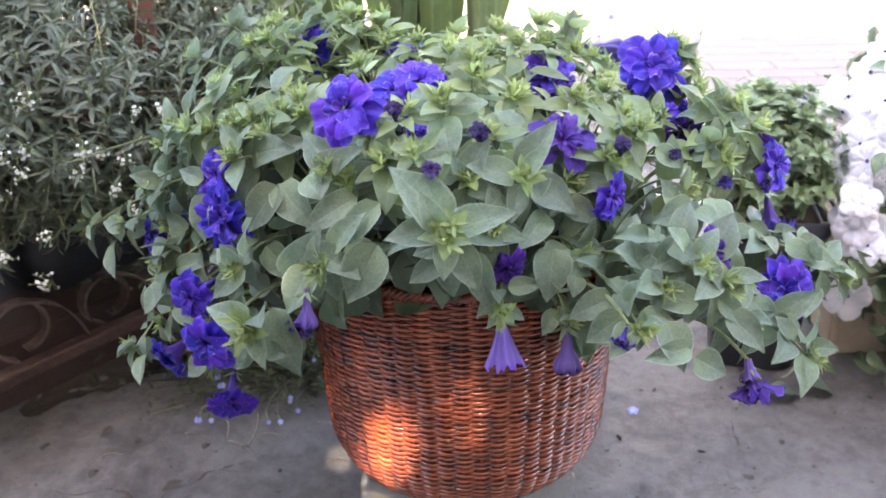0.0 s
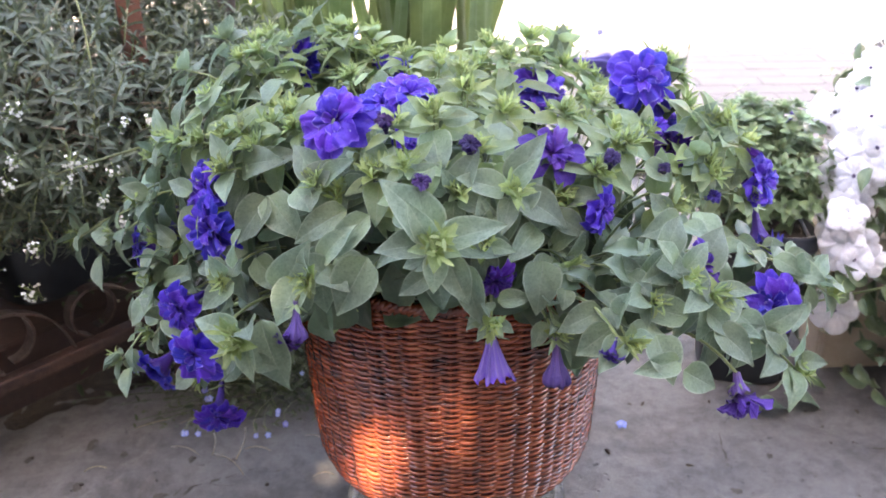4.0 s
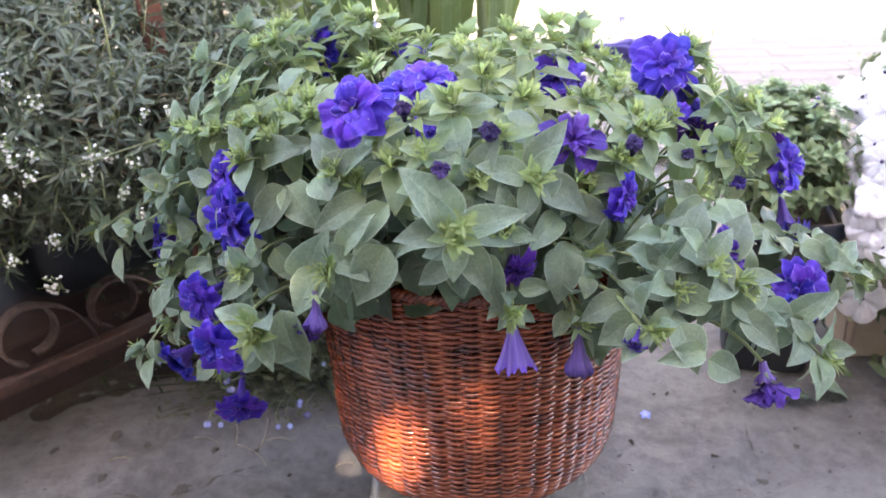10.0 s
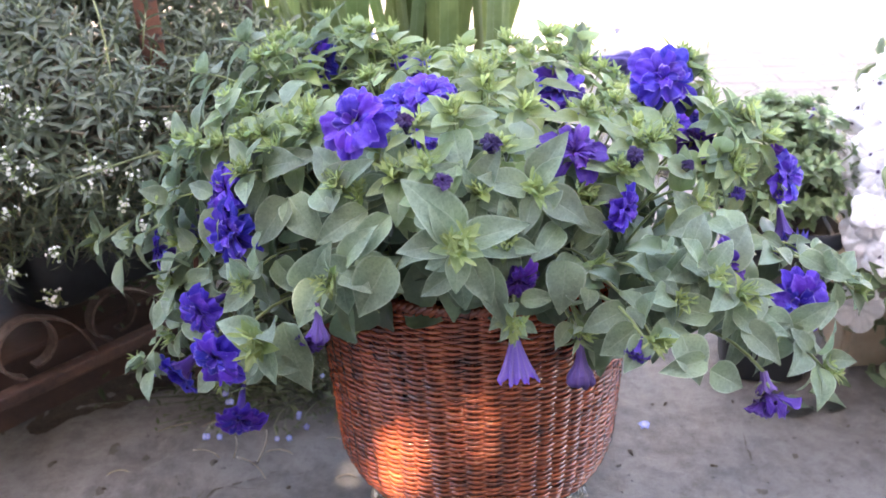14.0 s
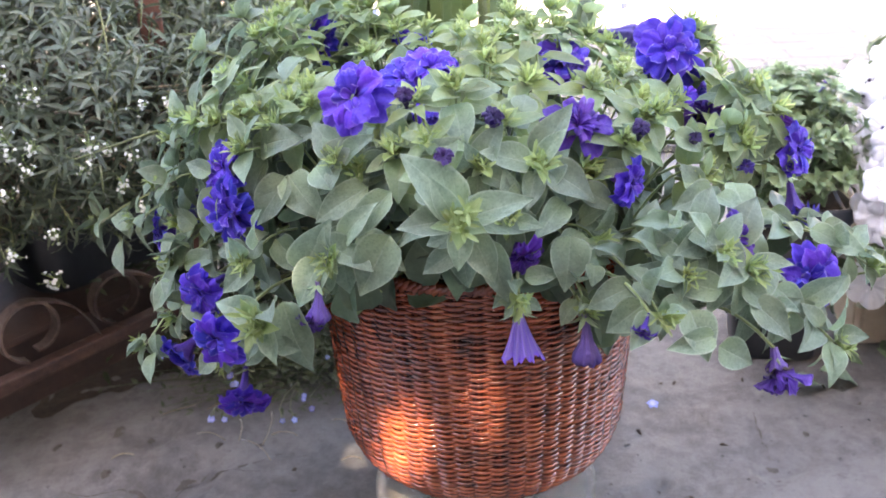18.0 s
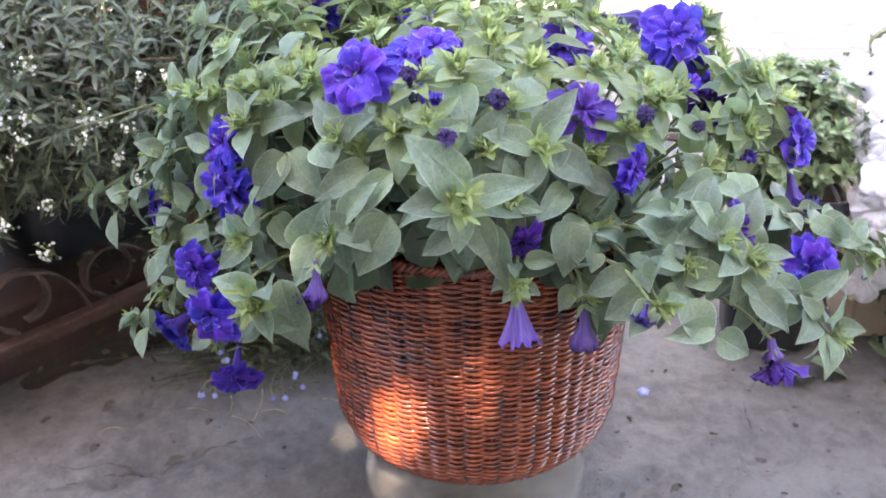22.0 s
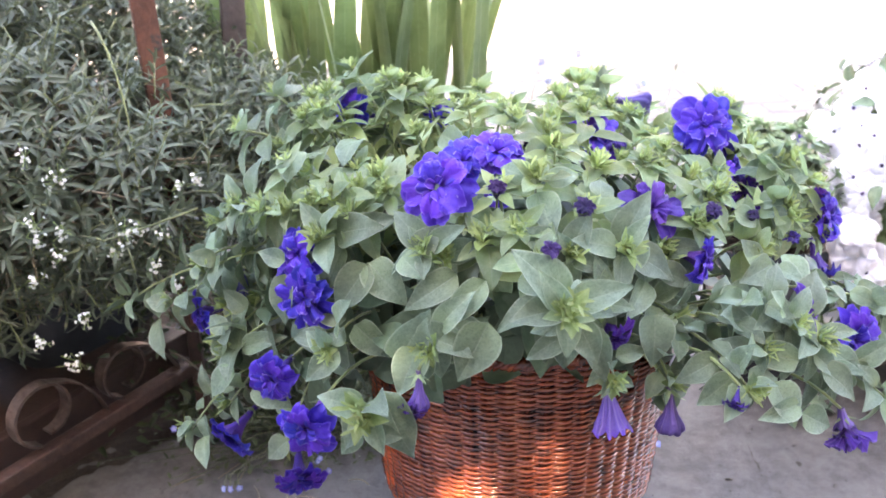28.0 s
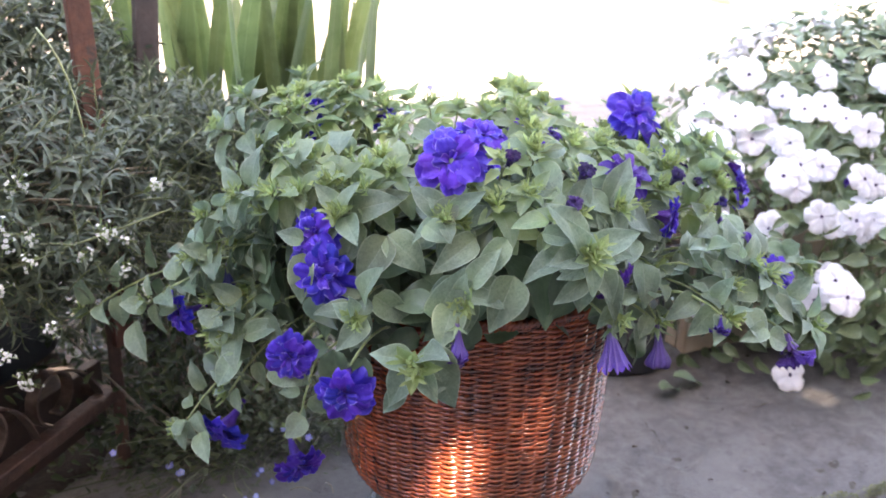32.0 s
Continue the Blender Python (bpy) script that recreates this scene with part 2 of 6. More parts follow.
M_BUD = petal_mat("dark_bud", (0.012, 0.006, 0.032), (0.028, 0.013, 0.080), (0.072, 0.040, 0.160))
M_PINK = petal_mat("pink_bud", (0.400, 0.280, 0.240), (0.496, 0.336, 0.336), (0.528, 0.440, 0.400))
M_WHITE = petal_mat("white_petal", (0.740, 0.730, 0.770), (0.820, 0.815, 0.845), (0.830, 0.825, 0.850), trans=0.35, lines=5.0)
M_EYE = petal_mat("flower_eye", (0.024, 0.016, 0.040), (0.080, 0.056, 0.120), (0.240, 0.200, 0.304))
M_FLORET = petal_mat("white_floret", (0.560, 0.576, 0.440), (0.656, 0.656, 0.640), (0.672, 0.672, 0.672), island=True)
M_BLUE = petal_mat("blue_floret", (0.400, 0.420, 0.600), (0.190, 0.240, 0.600), (0.260, 0.310, 0.640))


def plain(name, dark, light, scale, rough=0.7, relief=0.3, depth=0.002, metal=0.0, spec=0.4, extra=None):
    m, nt, b = surface(name, rough, spec, metal)
    tc = nt.nodes.new("ShaderNodeTexCoord").outputs["Object"]
    big = noise_tex(nt, scale * 0.22, 5.0, 0.6, tc)
    fine = noise_tex(nt, scale * 3.1, 6.0, 0.65, tc)
    f = calc(nt, "ADD", calc(nt, "MULTIPLY", big.outputs[0], 0.6), calc(nt, "MULTIPLY", fine.outputs[0], 0.4))
    r = ramp(nt, f, ((0.36, dark), (0.64, light)))
    col = r.outputs[0]
    if extra:
        spot = ramp(nt, noise_tex(nt, extra[0], 3.0, 0.7, tc).outputs[0], ((extra[1], (0, 0, 0)), (extra[1] + 0.06, (1, 1, 1))))
        col = mix(nt, spot.outputs[0], col, extra[2])
    nt.links.new(tinted(nt, col, 0.16, 0.01), b.inputs["Base Color"])
    bump(nt, b, fine.outputs[0], relief, depth)
    return m


M_IRON = plain("rusty_iron", (0.028, 0.014, 0.010), (0.090, 0.043, 0.029), 40, 0.62, 0.6, 0.002, 0.25, 0.5, (26, 0.62, (0.132, 0.101, 0.086)))
M_STRIP = plain("bent_strip", (0.060, 0.040, 0.032), (0.220, 0.160, 0.130), 40, 0.34, 0.4, 0.001, 0.6, 0.5, (45, 0.60, (0.099, 0.057, 0.042)))
M_UPRIGHT = plain("rusty_upright", (0.049, 0.017, 0.010), (0.127, 0.046, 0.025), 45, 0.7, 0.6, 0.002, 0.1, 0.4, (30, 0.60, (0.034, 0.025, 0.022)))
M_DARKPOST = plain("weathered_post", (0.034, 0.026, 0.026), (0.090, 0.068, 0.064), 45, 0.75, 0.5, 0.002)
M_BOARD = plain("stained_board", (0.022, 0.012, 0.008), (0.056, 0.030, 0.021), 22, 0.6, 0.4, 0.002, 0.0, 0.4, (90, 0.70, (0.110, 0.085, 0.066)))
M_BLACK = plain("black_plastic", (0.009, 0.010, 0.012), (0.022, 0.024, 0.028), 30, 0.42, 0.15, 0.001)
M_POTRIM = plain("blue_black_plastic", (0.022, 0.028, 0.042), (0.040, 0.048, 0.066), 30, 0.38, 0.15, 0.001)
M_DIRT = plain("damp_dirt", (0.038, 0.032, 0.027), (0.075, 0.066, 0.057), 60, 0.95, 0.8, 0.003)
M_BACKING = plain("dark_backing", (0.045, 0.016, 0.010), (0.085, 0.028, 0.016), 40, 0.8, 0.4, 0.002)
M_SOIL = plain("soil", (0.020, 0.013, 0.008), (0.065, 0.044, 0.030), 60, 0.95, 1.0, 0.006)
M_PALEBOX = plain("pale_board", (0.252, 0.203, 0.154), (0.364, 0.308, 0.252), 14, 0.75, 0.35, 0.002)
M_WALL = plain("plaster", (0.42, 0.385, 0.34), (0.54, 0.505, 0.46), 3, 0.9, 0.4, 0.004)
# plaster of the two unseen walls, toned to tune the bounced light
M_ADDED_WALL = plain("added_wall_plaster", (0.205, 0.180, 0.155), (0.300, 0.268, 0.232), 3, 0.9, 0.4, 0.004)
M_ROOF = plain("roof_boards", (0.16, 0.12, 0.09), (0.28, 0.21, 0.15), 6, 0.8, 0.4, 0.004)
M_STONE = plain("grey_stone", (0.050, 0.048, 0.046), (0.091, 0.088, 0.083), 20, 0.85, 0.6, 0.003)
M_CRATE = plain("brown_crate", (0.20, 0.12, 0.07), (0.32, 0.20, 0.12), 10, 0.8, 0.3, 0.003)


def concrete():
    """Old, stained and pitted concrete."""
    m, nt, b = surface("old_concrete", 0.75, 0.4)
    tc = nt.nodes.new("ShaderNodeTexCoord").outputs["Object"]
    wide = noise_tex(nt, 5.0, 6.0, 0.62, tc)
    fine = noise_tex(nt, 55.0, 8.0, 0.7, tc)
    grit = noise_tex(nt, 260.0, 7.0, 0.72, tc)
    f = calc(nt, "ADD", calc(nt, "MULTIPLY", wide.outputs[0], 0.42), calc(nt, "MULTIPLY", fine.outputs[0], 0.58))
    col = ramp(nt, f, ((0.42, (0.038, 0.034, 0.033)), (0.50, (0.076, 0.072, 0.068)), (0.575, (0.118, 0.114, 0.108)))).outputs[0]
    stain = ramp(nt, noise_tex(nt, 17.0, 5.0, 0.6, tc).outputs[0], ((0.50, (0, 0, 0)), (0.66, (1, 1, 1))))
    col = mix(nt, calc(nt, "MULTIPLY", stain.outputs[0], 0.5), col, (0.037, 0.031, 0.024))
    worn = ramp(nt, noise_tex(nt, 9.0, 9.0, 0.72, tc).outputs[0], ((0.50, (0, 0, 0)), (0.60, (1, 1, 1))))
    col = mix(nt, calc(nt, "MULTIPLY", worn.outputs[0], 0.55), col, (0.158, 0.151, 0.143))
    damp = ramp(nt, noise_tex(nt, 31.0, 8.0, 0.75, tc).outputs[0], ((0.57, (0, 0, 0)), (0.64, (1, 1, 1))))
    col = mix(nt, calc(nt, "MULTIPLY", damp.outputs[0], 0.65), col, (0.036, 0.031, 0.027))
    pits = node(nt, "ShaderNodeTexVoronoi", Scale=95.0)
    nt.links.new(tc, pits.inputs["Vector"])
    pit = ramp(nt, pits.outputs["Distance"], ((0.08, (1, 1, 1)), (0.17, (0, 0, 0))))
    rare = ramp(nt, noise_tex(nt, 24.0, 2.0, 0.5, tc).outputs[0], ((0.50, (0, 0, 0)), (0.60, (1, 1, 1))))
    pit = calc(nt, "MULTIPLY", pit.outputs[0], rare.outputs[0])
    col = mix(nt, pit, col, (0.032, 0.029, 0.023))
    nt.links.new(mix(nt, 0.45, col, mix(nt, grit.outputs[0], (0.030, 0.028, 0.027), (0.148, 0.143, 0.136))), b.inputs["Base Color"])
    h = calc(nt, "ADD", calc(nt, "MULTIPLY", fine.outputs[0], 0.6), calc(nt, "MULTIPLY", grit.outputs[0], 0.25))
    bump(nt, b, calc(nt, "SUBTRACT", h, pit), 0.8, 0.004)
    return m


M_CONCRETE = concrete()


def wicker(name):
    m, nt, b = surface(name, 0.24, 0.5)
    tc = nt.nodes.new("ShaderNodeTexCoord").outputs["Object"]
    sep = nt.nodes.new("ShaderNodeSeparateXYZ")
    nt.links.new(tc, sep.inputs[0])
    ang = calc(nt, "ARCTAN2", sep.outputs[1], sep.outputs[0])
    comb = nt.nodes.new("ShaderNodeCombineXYZ")
    nt.links.new(calc(nt, "MULTIPLY", ang, 3.2), comb.inputs[0])
    nt.links.new(calc(nt, "MULTIPLY", sep.outputs[2], 2.2), comb.inputs[1])
    column = noise_tex(nt, 2.6, 4.0, 0.65, comb.outputs[0])
    fine = noise_tex(nt, 150.0, 4.0, 0.6, tc)
    r = nt.nodes.new("ShaderNodeObjectInfo").outputs["Random"]
    patch = noise_tex(nt, 38.0, 3.0, 0.6, tc)
    f = calc(nt, "ADD", calc(nt, "MULTIPLY", column.outputs[0], 0.60), calc(nt, "MULTIPLY", calc(nt, "ADD", fine.outputs[0], patch.outputs[0]), 0.20))
    f = calc(nt, "ADD", f, calc(nt, "MULTIPLY", calc(nt, "SUBTRACT", r, 0.5), 0.16))
    col = ramp(nt, f, ((0.34, (0.046, 0.014, 0.010)), (0.43, (0.108, 0.025, 0.012)), (0.54, (0.190, 0.038, 0.014)), (0.68, (0.285, 0.078, 0.032))))
    nt.links.new(col.outputs[0], b.inputs["Base Color"])
    nt.links.new(calc(nt, "ADD", calc(nt, "MULTIPLY", fine.outputs[0], 0.34), 0.04), b.inputs["Roughness"])
    b.inputs["Coat Weight"].default_value = 0.6
    b.inputs["Coat Roughness"].default_value = 0.07
    bump(nt, b, fine.outputs[0], 0.35, 0.0012)
    return m


M_WICKER = wicker("varnished_wicker")


def glass():
    m = bpy.data.materials.new("old_glass")
    m.use_nodes = True
    nt = m.node_tree
    nt.nodes.remove(nt.nodes["Principled BSDF"])
    clear = node(nt, "ShaderNodeBsdfTransparent", Color=(0.95, 0.96, 0.95, 1))
    dull = node(nt, "ShaderNodeBsdfDiffuse", Color=(0.30, 0.285, 0.255, 1))
    gloss = node(nt, "ShaderNodeBsdfGlossy", Roughness=0.06)
    fres = node(nt, "ShaderNodeFresnel", IOR=1.5)
    tc = nt.nodes.new("ShaderNodeTexCoord").outputs["Object"]
    film = ramp(nt, noise_tex(nt, 22.0, 5.0, 0.65, tc).outputs[0], ((0.38, (0.06, 0.06, 0.06)), (0.72, (0.34, 0.34, 0.34))))
    a = nt.nodes.new("ShaderNodeMixShader")
    nt.links.new(film.outputs[0], a.inputs[0])
    nt.links.new(clear.outputs[0], a.inputs[1])
    nt.links.new(dull.outputs[0], a.inputs[2])
    c = nt.nodes.new("ShaderNodeMixShader")
    nt.links.new(calc(nt, "MULTIPLY", fres.outputs[0], 0.14), c.inputs[0])
    nt.links.new(a.outputs[0], c.inputs[1])
    nt.links.new(gloss.outputs[0], c.inputs[2])
    nt.links.new(c.outputs[0], nt.nodes["Material Output"].inputs[0])
    return m


M_GLASS = glass()


# ---- helpers for meshes ----
def mesh_of(name, verts, faces, material, uvs=None, smooth=True):
    me = bpy.data.meshes.new(name)
    me.from_pydata([tuple(v) for v in verts], [], faces)
    me.materials.append(material)
    if uvs is not None:
        lay = me.uv_layers.new(name="UVMap")
        idx = np.empty(len(me.loops), dtype=np.int32)
        me.loops.foreach_get("vertex_index", idx)
        lay.data.foreach_set("uv", np.asarray(uvs, dtype=np.float32)[idx].ravel())
    if smooth:
        me.polygons.foreach_set("use_smooth", [True] * len(me.polygons))
    me.update()
    return me


def part(name, me, parent, m=None, label="", kind=""):
    """Links a mesh as one part under a thing or a part."""
    ob = new(name, me)
    ob.parent = parent
    if m is not None:
        ob.matrix_basis = m
    return tagged(ob, label, kind=kind)


def thing(name, label, category, at=(0, 0, 0), group="", kind=""):
    ob = new(name)
    ob.empty_display_size = 0.02
    ob.location = at
    return tagged(ob, label, category, group, kind)


def grid_faces(nu, nv, closed=False):
    out = []
    for i in range(nu - 1):
        for j in range(nv if closed else nv - 1):
            k = (j + 1) % nv
            out.append((i * nv + j, i * nv + k, (i + 1) * nv + k, (i + 1) * nv + j))
    return out


def tube(points, radii, sides=6):
    """Verts and faces of a round stem along points."""
    pts = [Vector(p) for p in points]
    verts, ref = [], Vector((0.31, 0.17, 0.93))
    for i, p in enumerate(pts):
        d = (pts[min(i + 1, len(pts) - 1)] - pts[max(i - 1, 0)]).normalized()
        a = d.cross(ref)
        a = a.normalized() if a.length > 1e-4 else d.orthogonal().normalized()
        c = d.cross(a)
        r = radii[i] if hasattr(radii, "__len__") else radii
        for s in range(sides):
            t = 2 * math.pi * s / sides
            verts.append(p + (a * math.cos(t) + c * math.sin(t)) * r)
    faces = grid_faces(len(pts), sides, True)
    faces.append(tuple(range(sides))[::-1])
    faces.append(tuple(range(len(verts) - sides, len(verts))))
    return verts, faces


def bezier(a, b, c, n=8):
    a, b, c = Vector(a), Vector(b), Vector(c)
    return [a * (1 - t) ** 2 + b * 2 * t * (1 - t) + c * t * t for t in [i / (n - 1) for i in range(n)]]


def aim(at, along, up, size=1.0, wide=1.0):
    """A pose whose y axis runs along, whose z axis is nearest to up."""
    y = Vector(along).normalized()
    x = y.cross(Vector(up))
    x = x.normalized() if x.length > 1e-5 else y.orthogonal().normalized()
    z = x.cross(y)
    m = Matrix((x, y, z)).transposed().to_4x4()
    return Matrix.Translation(at) @ m @ Matrix.Diagonal((size * wide, size, size, 1))


def facing(at, out, size=1.0, spin=0.0):
    """A pose whose z axis looks out."""
    q = Vector(out).to_track_quat("Z", "Y").to_matrix().to_4x4()
    return Matrix.Translation(at) @ q @ Matrix.Rotation(spin, 4, "Z") @ Matrix.Diagonal((size, size, size, 1))


class Heap:
    """Many small pieces joined into one mesh."""

    def __init__(self):
        self.v, self.f, self.u, self.n = [], [], [], 0

    def add(self, verts, faces, m=None, uvs=None):
        a = np.asarray([tuple(v) for v in verts], dtype=float) if not isinstance(verts, np.ndarray) else verts
        if m is not None:
            k = np.array(m)
            a = a @ k[:3, :3].T + k[:3, 3]
        self.v.append(a)
        self.u.append(np.asarray(uvs, dtype=float) if uvs is not None else np.full((len(a), 2), 0.5))
        self.f += [tuple(i + self.n for i in f) for f in faces]
        self.n += len(a)

    def mesh(self, name, material):
        return mesh_of(name, np.vstack(self.v), self.f, material, np.vstack(self.u))


def box_mesh(name, size, material, bevel=0.002, at=(0, 0, 0), segments=2):
    bm = bmesh.new()
    bmesh.ops.create_cube(bm, size=1.0, matrix=Matrix.Translation(at) @ Matrix.Diagonal((*size, 1)))
    if bevel:
        bmesh.ops.bevel(bm, geom=bm.edges[:], offset=bevel, segments=segments, affect="EDGES", profile=0.6)
    me = bpy.data.meshes.new(name)
    bm.to_mesh(me)
    bm.free()
    me.materials.append(material)
    return me


# ---- leaves and flowers, one unit long ----
def leaf_shape(width=0.54, droop=0.25, fold=0.16, wave=0.02, nu=12, nv=7, belly=0.42, seed=0, point=0.42):
    rnd = random.Random(seed)
    ph = rnd.random() * 6
    verts, uvs = [], []
    for i in range(nu):
        t = i / (nu - 1)
        w = width * 0.5 * (math.sin(math.pi * min(1.0, t ** (0.62 if belly < 0.45 else 0.85))) ** (0.72 if belly < 0.45 else 0.85) + 0.025)
        if t > 0.55:
            w *= 1 - point * ((t - 0.55) / 0.45) ** 1.6
        bend = droop * t * t
        for j in range(nv):
            s = j / (nv - 1) * 2 - 1
            z = -bend + fold * w * (abs(s) ** 1.4) + wave * math.sin(t * 9 + ph + s * 2) * abs(s)
            verts.append((s * w, t - 0.22 * bend * t, z))
            uvs.append((0.5 + s * 0.5, t))
    return np.array(verts), grid_faces(nu, nv), np.array(uvs)


LEAVES = [leaf_shape(0.56, 0.22, 0.36, 0.022, seed=1, point=0.5), leaf_shape(0.59, 0.36, 0.30, 0.034, seed=2, point=0.45),
          leaf_shape(0.51, 0.12, 0.46, 0.020, seed=3, point=0.55), leaf_shape(0.61, 0.30, 0.28, 0.040, seed=4, point=0.5), leaf_shape(0.48, 0.44, 0.42, 0.028, seed=5, point=0.5)]
SMALL = [leaf_shape(0.40, 0.10, 0.5, 0.01, 5, 3, seed=7), leaf_shape(0.44, 0.30, 0.4, 0.01, 5, 3, seed=8), leaf_shape(0.36, -0.15, 0.5, 0.01, 5, 3, seed=9)]
SPOONS = [leaf_shape(0.54, 0.20, 0.34, 0.015, 9, 7, seed=17, point=0.2), leaf_shape(0.58, 0.42, 0.28, 0.02, 9, 7, seed=18, point=0.2), leaf_shape(0.48, 0.02, 0.40, 0.01, 9, 7, seed=19, point=0.25)]
LEAF_MESH = [mesh_of("leaf", v, f, M_LEAF, u) for v, f, u in LEAVES]
YOUNG_OR_LIT_MESH = [mesh_of("young_leaf", v, f, M_YOUNG_OR_LIT, u) for v, f, u in SPOONS]


def finger_shape(width, curl, nu=7, nv=3):
    """A sepal: slim at its foot, widest near the rounded tip, bending outwards."""
    verts, uvs = [], []
    for i in range(nu):
        t = i / (nu - 1)
        w = width * 0.5 * (0.40 + 0.60 * math.sin(math.pi * 0.5 * min(1.0, t / 0.72)) ** 2) * (1.0 if t < 0.72 else math.sqrt(max(0.02, 1 - ((t - 0.72) / 0.285) ** 2)))
        for j in range(nv):
            q = j / (nv - 1) * 2 - 1
            verts.append((q * w, t - 0.2 * curl * t * t, -curl * t * t + 0.35 * w * abs(q)))
            uvs.append((0.5 + q * 0.5, t))
    return np.array(verts), grid_faces(nu, nv), np.array(uvs)


def tuft_heap(seed):
    """The tip of a shoot: a few young leaves round calyxes of slim, finger-like sepals."""
    rnd = random.Random(seed)
    h = Heap()

    def leaf(v, base, turn, open_, size):
        h.add(v[0], v[1], Matrix.Translation(base) @ Matrix.Rotation(turn, 4, "Z") @ Matrix.Rotation(math.pi / 2 - open_, 4, "X") @ Matrix.Diagonal((size, size, size, 1)), v[2])

    feet = []
    for c in range(4):
        a = c * 2.1 + rnd.gauss(0, 0.3)
        base = Vector((0.30 * math.cos(a), 0.30 * math.sin(a), rnd.uniform(0.10, 0.42))) if c else Vector((0, 0, 0.05))
        feet.append(base)
        h.add(*tube((Vector((0, 0, -0.02)), base * 0.5, base), (0.008, 0.050, 0.008), 5))
        tilt = rnd.uniform(0.0, 0.25)
        for k in range(5):
            leaf(finger_shape(rnd.uniform(0.14, 0.20), rnd.uniform(-0.1, 0.45)), base, k * 1.257 + rnd.gauss(0, 0.25), rnd.uniform(0.15, 0.70) + tilt, rnd.uniform(0.50, 0.86))
        if c:
            leaf(leaf_shape(rnd.uniform(0.46, 0.58), rnd.uniform(0.15, 0.55), 0.34, 0.02, 8, 5, seed=seed + c, point=0.25), base * 0.4, a - 1.571 + rnd.gauss(0, 0.3), rnd.uniform(0.6, 1.15), rnd.uniform(0.60, 0.95))
    me = h.mesh("young_shoot", M_TUFT)
    bm = bmesh.new()
    bm.from_mesh(me)
    bmesh.ops.remove_doubles(bm, verts=[v for v in bm.verts if any((v.co - f).length < 0.045 for f in feet)], dist=0.05)
    bm.to_mesh(me)
    bm.free()
    return me


TUFT = [tuft_heap(s) for s in range(71, 77)]


def corolla(seed, lobes=5, ruffle=0.10, cup=0.18, notch=0.20, nr=8, na=60, hole=0.06, layers=1):
    """A frilled flower face of radius one, opening to +z."""
    rnd = random.Random(seed)
    ph = [rnd.random() * 6.28 for _ in range(6)]
    verts, uvs = [], []
    for i in range(nr):
        t = i / (nr - 1)
        for j in range(na):
            a = 2 * math.pi * j / na
            lobe = abs(math.cos(lobes * a / 2 + ph[0]))
            r = hole + (1 - hole) * t * (1 - notch * t * (1 - lobe ** 0.6)) * (1 + 0.05 * math.sin(3 * a + ph[1]))
            crease = (lobe ** 0.5 - 0.7) * 0.05 * t
            z = cup * (t ** 1.6) + crease + ruffle * t * t * (math.sin(9 * a + ph[2]) * 0.6 + math.sin(14 * a + ph[3]) * 0.4) - 0.22 * t ** 5
            verts.append((r * math.cos(a), r * math.sin(a), z))
            uvs.append((j / na, t))
    return np.array(verts), grid_faces(nr, na, True), np.array(uvs)


def petal_shape(length, width, lean, curl, wave, seed, notch=0.06, nu=9, nv=11):
    """One broad petal from the middle outwards along +x, rising to +z: narrow at its foot, with a rounded, notched, rippled edge."""
    rnd = random.Random(seed)
    wv, tw = rnd.random() * 6, rnd.uniform(-0.25, 0.25)
    verts, uvs = [], []
    for i in range(nu):
        for j in range(nv):
            s = j / (nv - 1) * 2 - 1
            t = i / (nu - 1) * (1 - 0.30 * abs(s) ** 2.6 - notch * math.exp(-(s / 0.20) ** 2))
            w = width * length * 0.5 * (0.14 + 0.86 * t ** 0.85)
            q = lean + curl * t * t
            rr, zz = length * t * math.sin(q), length * t * math.cos(q)
            lift = 0.10 * length * t * abs(s) ** 1.5 + wave * length * t * t * math.sin(s * 5.0 + wv) + wave * 0.7 * length * t ** 4 * math.cos(s * 11 + wv * 2)
            rr -= lift * math.cos(q) * 0.8
            zz += lift * math.sin(q)
            verts.append((rr, s * w * (1 - 0.12 * t * t) + tw * t * length * 0.3, zz))
            uvs.append((0.5 + s * 0.16, i / (nu - 1)))
    return np.array(verts), grid_faces(nu, nv), np.array(uvs)


def whorl(seed, rings):
    """Petals in rings: count, length, width, lean, curl, wave."""
    rnd = random.Random(seed)
    h = Heap()
    for r, (count, length, width, lean, curl, wave) in enumerate(rings):
        turn = rnd.random() * 6
        for k in range(count):
            a = turn + 6.283 * k / count + rnd.uniform(-0.16, 0.16)
            s = petal_shape(length * rnd.uniform(0.80, 1.10), width * rnd.uniform(0.9, 1.25), lean + rnd.uniform(-0.18, 0.16), curl * rnd.uniform(0.6, 1.5), wave * rnd.uniform(0.6, 1.2), seed * 50 + r * 10 + k, rnd.uniform(0.0, 0.14))
            h.add(s[0], s[1], Matrix.Translation((0, 0, 0.05 * r)) @ Matrix.Rotation(a, 4, "Z"), s[2])
    return h


def ruffles(seed, count=12):
    return whorl(seed, ((count - 6, 0.62, 0.75, 0.75, 0.45, 0.16), (6, 0.40, 0.8, 0.35, 0.5, 0.16)))


